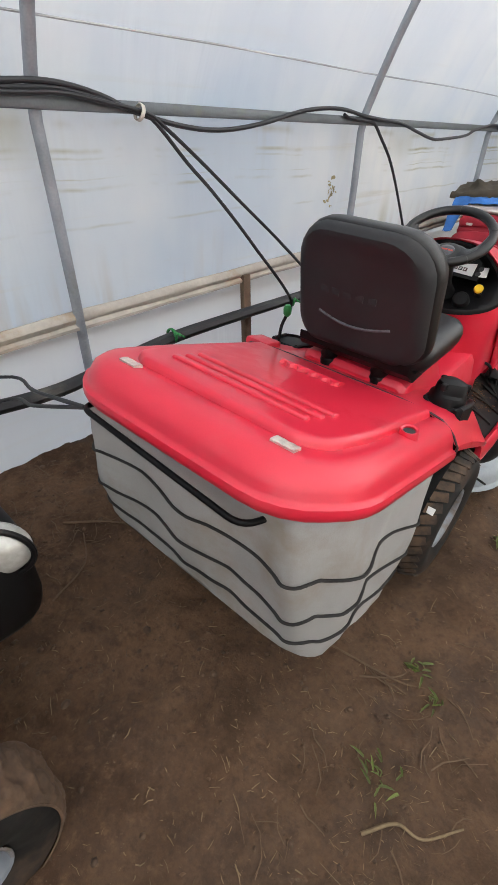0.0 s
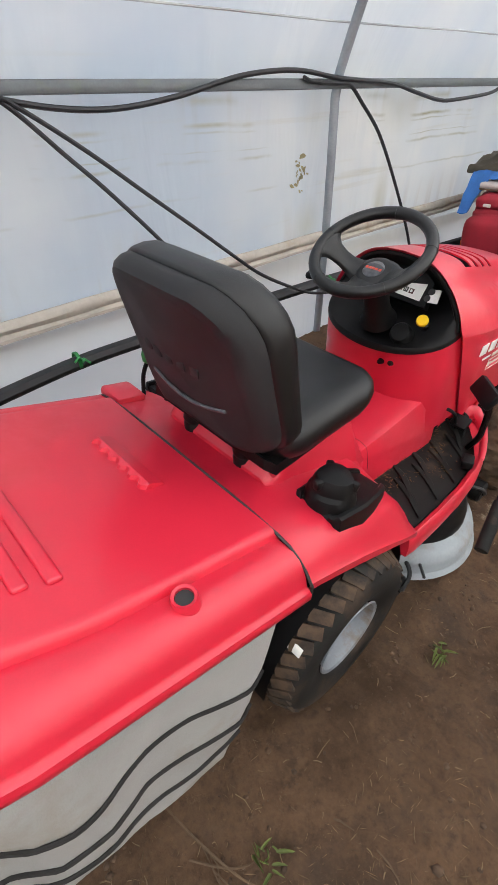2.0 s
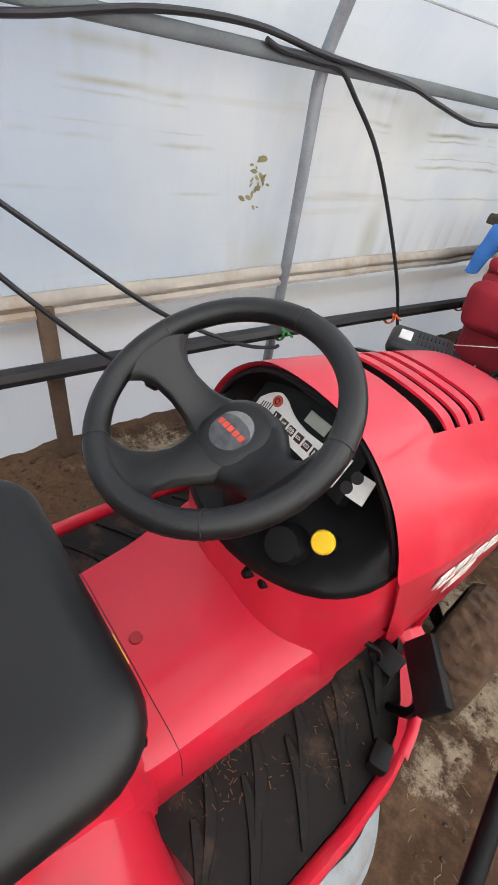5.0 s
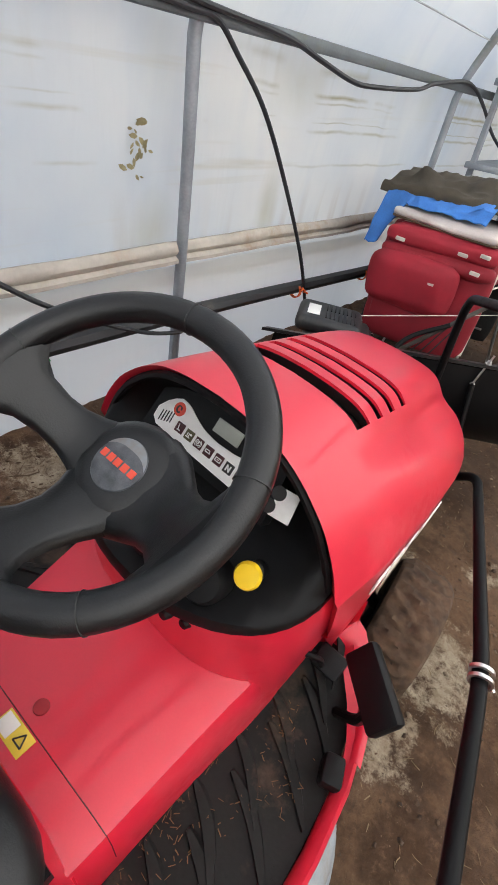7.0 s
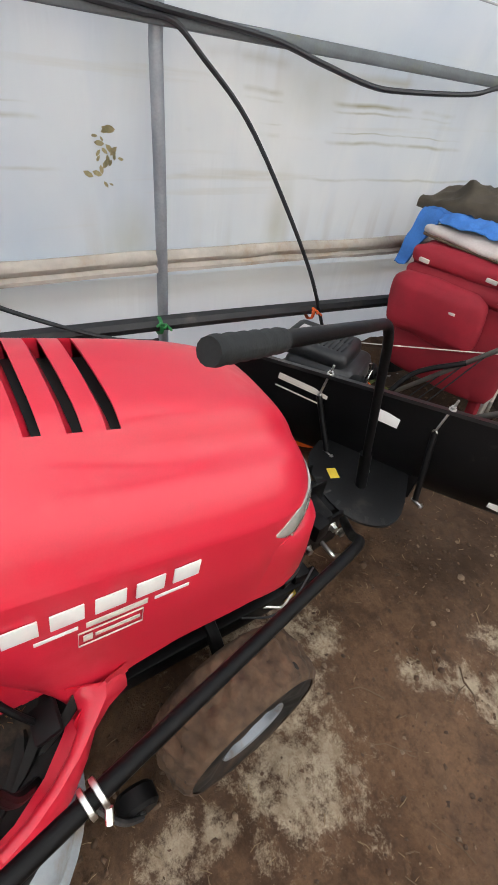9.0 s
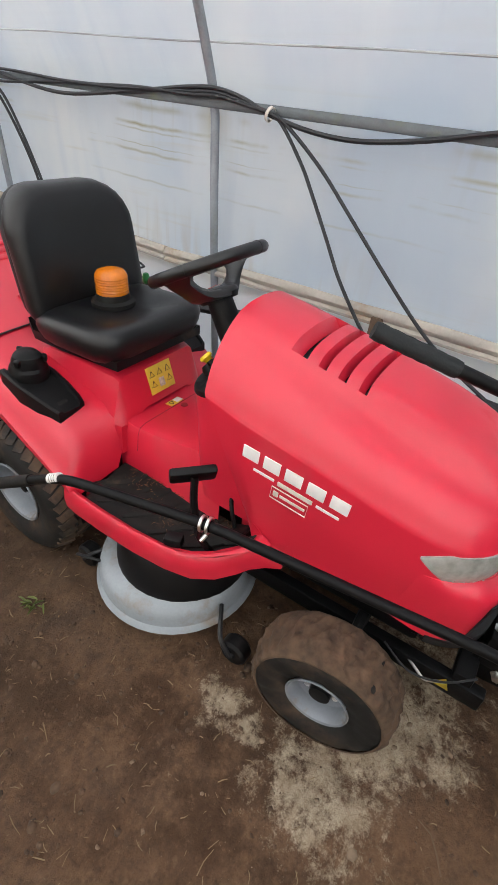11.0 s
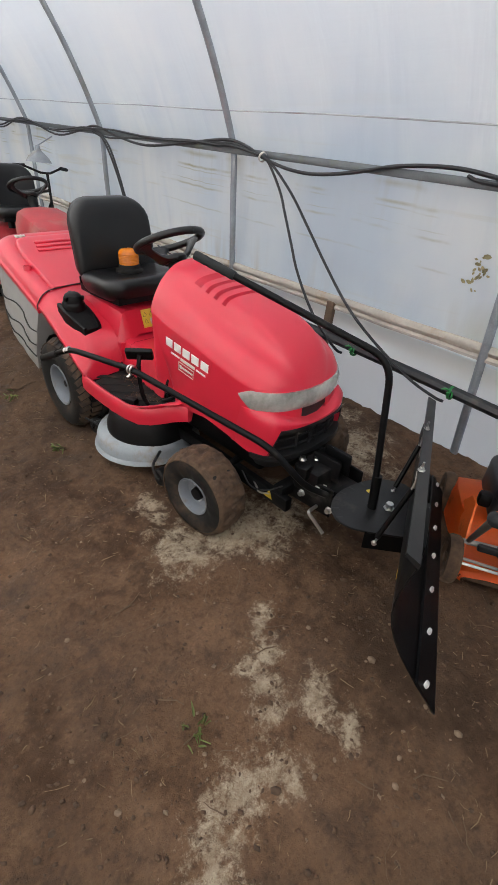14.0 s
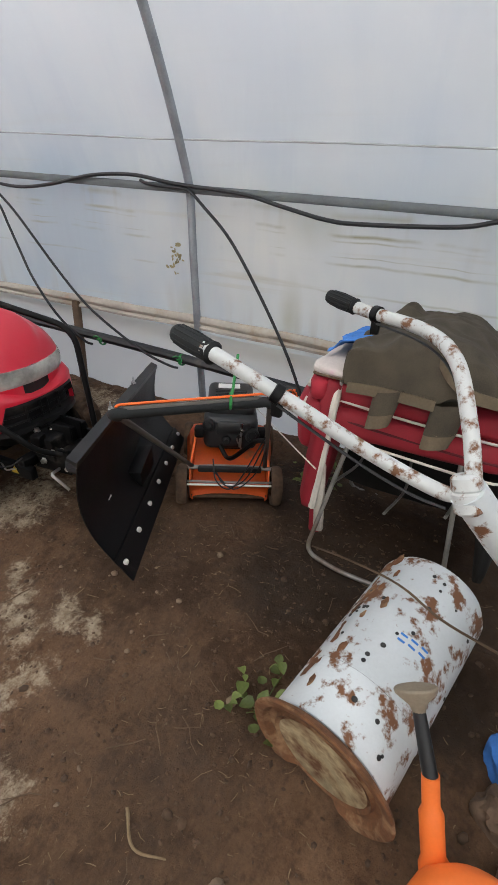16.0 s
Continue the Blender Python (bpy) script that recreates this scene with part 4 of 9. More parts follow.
def foot_boards(root):
    for s in (1, -1):
        bm = bmesh.new()
        rows = []
        edge = ((0.255, 0.418), (0.30, 0.424), (0.42, 0.427), (0.55, 0.425), (0.66, 0.415), (0.74, 0.396), (0.80, 0.365), (0.84, 0.325), (0.865, 0.292), (0.90, 0.270), (0.94, 0.258))
        for y, x in edge:
            up = 0.055 * max(0.0, (y - 0.74) / 0.2) ** 1.3
            rows.append([(s * (x - 0.026), y, 0.345 + up), (s * (x - 0.020), y, 0.368 + up), (s * (x - 0.008), y, 0.374 + up), (s * x, y, 0.366 + up), (s * (x + 0.006), y, 0.330 + up), (s * (x + 0.004), y, 0.296 + up), (s * (x - 0.012), y, 0.294 + up)])
        loft(bm, rows)
        sk = part("skirt", bm, M_RED, root, "", 50)
        bm = bmesh.new()
        rows = []
        for i in range(30):
            y = lerp(0.285, 0.845, i / 29)
            x1 = table(edge, y + 0.035) - 0.024
            k = 0.05 * max(0.0, (y - 0.74) / 0.1)
            rows.append([(s * 0.195, y, 0.338 + k), (s * 0.20, y, 0.347 + k), (s * lerp(0.2, x1, 0.5), y + 0.02, 0.349 + k), (s * (x1 - 0.004), y + 0.035, 0.347 + k), (s * x1, y + 0.035, 0.325 + k)])
        loft(bm, rows, ring_closed=False, cap=False)
        fm = part("foot_mat", bm, M_RUBBER, root, "ribbed black rubber foot mat with dried grass", 25)
        # leaf-shaped ribs that start by turns at the inner and the outer edge
        for i in range(11):
            y0 = 0.345 + 0.052 * i
            xa, xb = (0.205, 0.325) if i % 2 else (0.245, min(0.385, table(edge, y0 - 0.03) - 0.03))
            bm = bmesh.new()
            rings = []
            for j in range(9):
                t = j / 8
                x, y = lerp(xa, xb, t), y0 - 0.085 * t + 0.016 * math.sin(math.pi * t)
                w = 0.0135 * (math.sin(math.pi * min(1.0, 0.04 + (t if i % 2 else 1 - t) * 0.9)) ** 0.7) + 0.001
                z = 0.348 + 0.05 * max(0.0, (y - 0.74) / 0.1)
                rings.append([(s * x, y + w, z), (s * (x + 0.4 * w), y + 0.3 * w, z + 0.0055), (s * x, y - w, z + 0.008), (s * x, y - w - 0.0015, z)])
            loft(bm, rings)
            part("mat_rib", bm, M_RUBBER, fm, "", 25)
        bm = bmesh.new()
        loft(bm, [[(s * 0.235, y, hood_low(y) + 0.06), (s * 0.262, y, hood_low(y) + 0.012), (s * lerp(0.262, table(edge, y), 0.55), y, 0.392 + 0.05 * max(0.0, (y - 0.74) / 0.2)), (s * (table(edge, y) - 0.012), y, 0.370 + 0.055 * max(0.0, (y - 0.74) / 0.2) ** 1.3)] for y in (0.838, 0.855, 0.875, 0.90, 0.925, 0.945)], ring_closed=False, cap=False)
        part("footwell_front", bm, M_RED, root, "", 60)
        bm = bmesh.new()
        loft(bm, [[(s * (table(edge, y) - 0.022 - 0.055 * t), y + 0.012 * t, 0.366 + 0.055 * max(0.0, (y - 0.74) / 0.2) ** 1.3 + 0.012 * t), (s * (table(edge, y) - 0.010), y, 0.373 + 0.055 * max(0.0, (y - 0.74) / 0.2) ** 1.3)] for y, t in ((0.66, 0.0), (0.72, 0.15), (0.77, 0.4), (0.81, 0.7), (0.845, 1.0), (0.87, 1.0))], ring_closed=False, cap=False)
        part("footwell_rim", bm, M_RED, root, "", 60)
        bm = bmesh.new()
        rbox(bm, (0.17, 0.50, 0.02), at(s * 0.28, 0.53, 0.315), 0.004)
        part("foot_board", bm, M_RED, root)
        # curved wall at the front end of the mat, with its broad lip
        bm = bmesh.new()
        rows = []
        for xi, yi, xo, yo, zo in ((0.206, 0.770, 0.240, 0.790, 0.480), (0.213, 0.802, 0.254, 0.835, 0.455), (0.226, 0.826, 0.261, 0.875, 0.435), (0.248, 0.842, 0.266, 0.905, 0.428), (0.276, 0.847, 0.290, 0.896, 0.425), (0.305, 0.837, 0.318, 0.866, 0.420), (0.331, 0.815, 0.347, 0.833, 0.411), (0.354, 0.780, 0.374, 0.790, 0.398), (0.371, 0.740, 0.396, 0.744, 0.384), (0.384, 0.700, 0.410, 0.700, 0.377)):
            zb = 0.343 + 0.05 * max(0.0, (yi - 0.74) / 0.1)
            xt, yt = lerp(xi, xo, 0.3), lerp(yi, yo, 0.3)
            rows.append([(s * xi, yi, zb), (s * lerp(xi, xo, 0.12), lerp(yi, yo, 0.12), lerp(zb, zo, 0.6)), (s * xt, yt, lerp(zb, zo, 0.95)), (s * lerp(xi, xo, 0.65), lerp(yi, yo, 0.65), zo + 0.004), (s * xo, yo, zo)])
        loft(bm, rows, ring_closed=False, cap=False)
        part("footwell_wall", bm, M_RED, root, "", 60)
    # pedals on the right
    bm = bmesh.new()
    m = at(0.338, 0.702, 0.608) @ Matrix.Rotation(radians(-42), 4, "Z") @ Matrix.Rotation(radians(60), 4, "X")
    rbox(bm, (0.118, 0.060, 0.024), m, 0.008)
    pd = part("pedal", bm, M_BLACK, root, "black rubber drive pedal")
    bm = bmesh.new()
    tube(bm, bent([(0.345, 0.714, 0.608), (0.362, 0.722, 0.55), (0.362, 0.735, 0.43), (0.33, 0.76, 0.35)], 0.03), 0.010, 8)
    part("pedal_arm", bm, M_POWDER, pd)
    bm = bmesh.new()
    rbox(bm, (0.038, 0.052, 0.034), at(0.374, 0.662, 0.375) @ Matrix.Rotation(radians(20), 4, "Z"), 0.008)
    part("heel_pedal", bm, M_BLACK, root)
    bm = bmesh.new()
    tube(bm, curve([(0.205, 0.735, 0.47), (0.235, 0.75, 0.465), (0.255, 0.77, 0.44), (0.26, 0.79, 0.38)], 4), 0.006, 8)
    part("brake_rod", bm, M_POWDER, root)
    bm = bmesh.new()
    rbox(bm, (0.060, 0.050, 0.016), at(0.268, 0.800, 0.405) @ Matrix.Rotation(radians(25), 4, "X"), 0.006)
    part("brake_pedal", bm, M_BLACK, root, "small black brake pedal pad")


def crest(y):
    return table(((0.62, 0.965), (0.66, 0.957), (0.75, 0.941), (0.85, 0.921), (1.0, 0.888), (1.1, 0.866), (1.18, 0.845), (1.25, 0.820), (1.30, 0.793), (1.335, 0.764), (1.362, 0.730), (1.382, 0.693), (1.398, 0.655), (1.41, 0.625)), y)


def hood_w(y):
    return table(((0.6, 0.236), (0.68, 0.243), (0.78, 0.254), (1.0, 0.258), (1.15, 0.257), (1.22, 0.252), (1.27, 0.244), (1.31, 0.230), (1.345, 0.207), (1.37, 0.180), (1.39, 0.143), (1.402, 0.100), (1.41, 0.050)), y)


def crease(y):
    return table(((0.6, 0.79), (0.68, 0.775), (1.0, 0.722), (1.25, 0.668), (1.36, 0.640), (1.41, 0.615)), y)


SLOTS = ((0.818, 0.862), (0.891, 0.912), (0.942, 0.963), (0.994, 1.015))


def hood_half(y):
    """Right half of the hood's section from the middle down, as (share of width, height)."""
    t, c, w = crest(y), crease(y), hood_w(y)
    d = max(0.0, t - c)
    f = w / 0.255
    k = max(0.0, min(1.0, (y - 0.70) / 0.36)) * (1 - 0.45 * max(0.0, min(1.0, (y - 1.25) / 0.10)))
    top = [(x * f, t - lerp(a, b, k) * d) for x, a, b in ((0.0, 0.0, 0.0), (0.055, 0.020, 0.014), (0.098, 0.07, 0.060), (0.124, 0.135, 0.19), (0.143, 0.20, 0.365), (0.164, 0.29, 0.465), (0.197, 0.47, 0.555), (0.228, 0.73, 0.74), (0.246, 0.955, 0.955))]
    return top + [(0.2535 * f, c - 0.010), (0.255 * f, c - 0.03), (0.256 * f, lerp(c - 0.03, hood_low(y), 0.4)), (0.254 * f, lerp(c - 0.03, hood_low(y), 0.8))]


def hood_fine(y):
    """The same section, rounded through its points."""
    c = curve([(x, 0, z) for x, z in hood_half(y)], 3)
    return [(max(0.0, p.x), p.z) for p in c]


def hood_low(y):
    return table(((0.6, 0.40), (0.72, 0.39), (0.80, 0.37), (0.86, 0.355), (0.90, 0.365), (0.95, 0.405), (1.05, 0.42), (1.15, 0.41), (1.26, 0.388), (1.30, 0.385), (1.34, 0.43), (1.38, 0.50), (1.45, 0.505)), y)


def build_hood(root):
    ys = sorted({0.655, 0.68, 0.72, 0.76, 0.80, *[v for s in SLOTS for v in s], 1.04, 1.08, 1.12, 1.16, 1.20, 1.23, 1.26, 1.285, 1.31, 1.33, 1.35, 1.365, 1.378, 1.388, 1.396, 1.402, 1.407})
    rows = []
    for y in ys:
        half = [(x, y, z) for x, z in hood_fine(y)] + [(hood_half(y)[-1][0] * 0.995, y, hood_low(y))]
        full = mirrored(half)
        lean = 0.46 * max(0.0, min(1.0, (0.84 - y) / 0.185))
        rows.append([(px, py + lean * max(0.0, crease(y) - pz), pz) for px, py, pz in full])
    mid = len(rows[0]) // 2

    def skip(i, k):
        return any(abs(ys[i] - a) < 1e-6 for a, b in SLOTS) and mid - 6 <= k < mid + 9

    bm = bmesh.new()
    vs = loft(bm, rows, ring_closed=False, cap=False, skip=skip)
    back = [bm.verts.new((v.co.x * 0.94, v.co.y + 0.017, lerp(0.70, v.co.z, 0.94))) for v in vs[0]]
    for a, b, c, d in zip(vs[0], vs[0][1:], back[1:], back):
        bm.faces.new((a, b, c, d))
    hood = part("hood", bm, M_RED, root, "glossy red plastic engine hood", 45)
    for a, b in SLOTS:
        ra, rb = mirrored([(x, a, z) for x, z in hood_fine(a)]), mirrored([(x, b, z) for x, z in hood_fine(b)])
        m2 = len(ra) // 2
        pa, pb = [Vector(p) for p in ra[m2 - 6:m2 + 10]], [Vector(p) for p in rb[m2 - 6:m2 + 10]]
        bm = bmesh.new()
        dn = Vector((0, 0, -0.026))
        ramp = [lerp(p, q, 0.5) + dn for p, q in zip(pa, pb)]
        loft(bm, [pa, ramp], ring_closed=False, cap=False)
        for e in (0, -1):
            bm.faces.new([bm.verts.new(v) for v in (pa[e], pb[e], pb[e] + 2 * dn, ramp[e])])
        part("louvre", bm, M_RED, hood)
        bm = bmesh.new()
        loft(bm, [[p + 0.22 * dn for p in pb], pb], ring_closed=False, cap=False)
        part("louvre_lip", bm, M_RED, hood)
        # Black sheet below the slot stands in for the shade inside the hood.
        bm = bmesh.new()
        loft(bm, [[p + 1.5 * dn for p in pa], [p + 1.5 * dn + Vector((0, 0.02, 0)) for p in pb], [p + 0.22 * dn + Vector((0, 0.002, 0)) for p in pb]], ring_closed=False, cap=False)
        part("louvre_shade", bm, M_INK, hood)
    # lamp band round the nose
    bm = bmesh.new()
    plan = [(hood_w(y), y) for y in (1.243, 1.258, 1.276, 1.296, 1.316, 1.336, 1.352, 1.368, 1.381, 1.393, 1.402)] + [(0.04, 1.410), (0.0, 1.412)]
    plan = plan + [(-x, y) for x, y in plan[-2::-1]]
    rows = []
    n = len(plan)
    for i, (x, y) in enumerate(plan):
        a, b = Vector(plan[max(i - 1, 0)]), Vector(plan[min(i + 1, n - 1)])
        t = (b - a).normalized()
        nx, ny = t.y * -1, t.x
        if nx * x + ny * (y - 1.0) < 0:
            nx, ny = -nx, -ny
        e = min(i, n - 1 - i) / 3
        e = min(1, e)
        zt = lerp(0.612, 0.638, e) - 0.008 * max(0, 1 - abs(x) / 0.2)
        zb = lerp(0.606, 0.562, e) - 0.004 * max(0, 1 - abs(x) / 0.2)
        o, bulge = 0.002, 0.007 * e + 0.002
        rows.append([(x + nx * -0.008, y + ny * -0.008, zt), (x + nx * o, y + ny * o, zt), (x + nx * bulge, y + ny * bulge, lerp(zt, zb, 0.3)), (x + nx * bulge, y + ny * bulge, lerp(zt, zb, 0.75)), (x + nx * o, y + ny * o, zb), (x + nx * -0.008, y + ny * -0.008, zb)])
    loft(bm, rows, ring_closed=False, cap=False)
    lens = part("headlamp_lens", bm, M_LENS, hood, "hazed clear wrap-round headlamp lens", 30)
    for i in range(2, n - 2):
        if 2 < min(i, n - 1 - i) < 8:
            x, y = plan[i]
            bm = bmesh.new()
            tube(bm, [(x * 1.012, y + 0.002, 0.616), (x * 1.012, y + 0.002, 0.566)], 0.0028, 6)
            part("lens_flute", bm, M_LENS, lens)
    # slot under the lens, its shade put in as a black block, the flared chin below it and the black grille set into it
    plan_a = curve([(0.252, 1.22, 0), (0.242, 1.28, 0), (0.222, 1.325, 0), (0.188, 1.365, 0), (0.140, 1.392, 0), (0.07, 1.407, 0), (0, 1.412, 0)], 4)
    plan_b = curve([(0.2475, 1.205, 0), (0.2475, 1.285, 0), (0.237, 1.340, 0), (0.207, 1.392, 0), (0.150, 1.425, 0), (0.08, 1.441, 0), (0, 1.446, 0)], 4)
    plan_a += [Vector((-p.x, p.y, 0)) for p in plan_a[-2::-1]]
    plan_b += [Vector((-p.x, p.y, 0)) for p in plan_b[-2::-1]]

    def moved(p, d, z):
        """The plan point p pushed outwards by d, at height z."""
        o = Vector((0.6 * p.x, p.y - 1.25 if p.y > 1.25 else 0.0, 0)).normalized()
        return Vector((p.x + o.x * d, p.y + o.y * d, z))

    def opening(x):
        return max(0.0, min(1.0, (0.218 - abs(x)) / 0.035))

    bm = bmesh.new()
    loft(bm, [[moved(p, -0.010, 0.566), moved(p, -0.010, 0.45), moved(p, -0.03, 0.45), moved(p, -0.03, 0.566)] for p in plan_a[9:-9]])
    part("slot_shade", bm, M_INK, hood)
    bm = bmesh.new()
    rows = []
    for a, b in zip(plan_a, plan_b):
        g = min(1.0, max(0.0, 1.25 * (1 - abs(a.x) / 0.185))) ** 0.8
        low = lerp(table(((1.22, 0.392), (1.40, 0.368)), b.y), 0.496, opening(b.x))
        top = 0.566 - 0.058 * g
        rows.append([moved(a, -0.012, top), moved(lerp(a, b, 0.15), 0, top - 0.004), moved(lerp(a, b, 0.6), 0, 0.550 - 0.044 * g), moved(b, 0, 0.532 - 0.027 * g), moved(b, 0.002, lerp(0.532 - 0.027 * g, low, 0.6)), moved(b, 0, low), moved(b, -0.02, low)])
    loft(bm, rows, ring_closed=False, cap=False)
    part("chin", bm, M_RED, hood, "", 50)
    bm = bmesh.new()
    rows = []
    for p in plan_b[6:-6]:
        zt = lerp(0.384, 0.498, opening(p.x))
        zb = min(zt - 0.002, 0.386)
        rows.append([moved(p, -0.014, zt + 0.006), moved(p, 0.003, zt), moved(p, 0.004, zt - 0.012 * opening(p.x)), moved(p, -0.034, zt - 0.02 * opening(p.x)), moved(p, -0.036, zb + 0.004), moved(p, 0.003, zb), moved(p, 0.003, 0.362), moved(p, -0.03, 0.335), moved(p, -0.07, 0.285)])
    loft(bm, rows, ring_closed=False, cap=False)
    grille = part("grille", bm, M_GRILLE, root, "black plastic front grille")
    for z in (0.405, 0.440):
        bm = bmesh.new()
        tube(bm, [moved(p, -0.026, z) for p in plan_b[12:-12]], 0.006, 6)
        part("grille_bar", bm, M_GRILLE, grille)
    for k in (-0.09, -0.03, 0.03, 0.09):
        bm = bmesh.new()
        p = min(plan_b, key=lambda q: abs(q.x - k))
        tube(bm, [moved(p, -0.024, 0.390), moved(p, -0.024, 0.478)], 0.006, 6)
        part("grille_rib", bm, M_GRILLE, grille)
    # white side lettering as plain slanted blocks, with bars and an outlined badge below
    for s in (1, -1):
        for i in range(5):
            t = i / 4.0
            y = lerp(0.815, 1.055, t) if s > 0 else lerp(1.055, 0.815, t)
            z = lerp(0.677, 0.652, (y - 0.815) / 0.24)
            bm = bmesh.new()
            rbox(bm, (0.003, 0.046, 0.036), at(s * (0.2565 * hood_w(y) / 0.255 + 0.0018), y, z) @ Matrix.Rotation(radians(-6), 4, "X"), 0.001)
            part("side_mark", bm, M_WHITE, hood, "white block lettering")
        for y0, y1 in ((0.825, 0.885), (1.0, 1.06), (0.895, 0.99)):
            yc = (y0 + y1) / 2
            bm = bmesh.new()
            rbox(bm, (0.002, y1 - y0, 0.008 if y1 - y0 < 0.08 else 0.013), at(s * (0.2565 * hood_w(yc) / 0.255 + 0.0015), yc, lerp(0.638, 0.613, (yc - 0.815) / 0.24)) @ Matrix.Rotation(radians(-6), 4, "X"), 0.0008)
            part("model_bar", bm, M_WHITE if y1 - y0 < 0.08 else M_TRIM, hood)
        bm = bmesh.new()
        fr = [(0.0, -0.05, -0.018), (0.0, 0.05, -0.018), (0.0, 0.05, 0.018), (0.0, -0.05, 0.018)]
        mm = at(s * 0.2605, 0.93, 0.592) @ Matrix.Rotation(radians(-6), 4, "X")
        tube(bm, [mm @ Vector(p) for p in fr], 0.0015, 5, closed=True)
        badge = part("badge_frame", bm, M_TRIM, hood)
        bm = bmesh.new()
        rbox(bm, (0.002, 0.07, 0.008), mm @ at(0, 0.01, 0), 0.0006)
        rbox(bm, (0.002, 0.014, 0.016), mm @ at(0, -0.036, 0), 0.0006)
        part("badge_bar", bm, M_TRIM, badge)


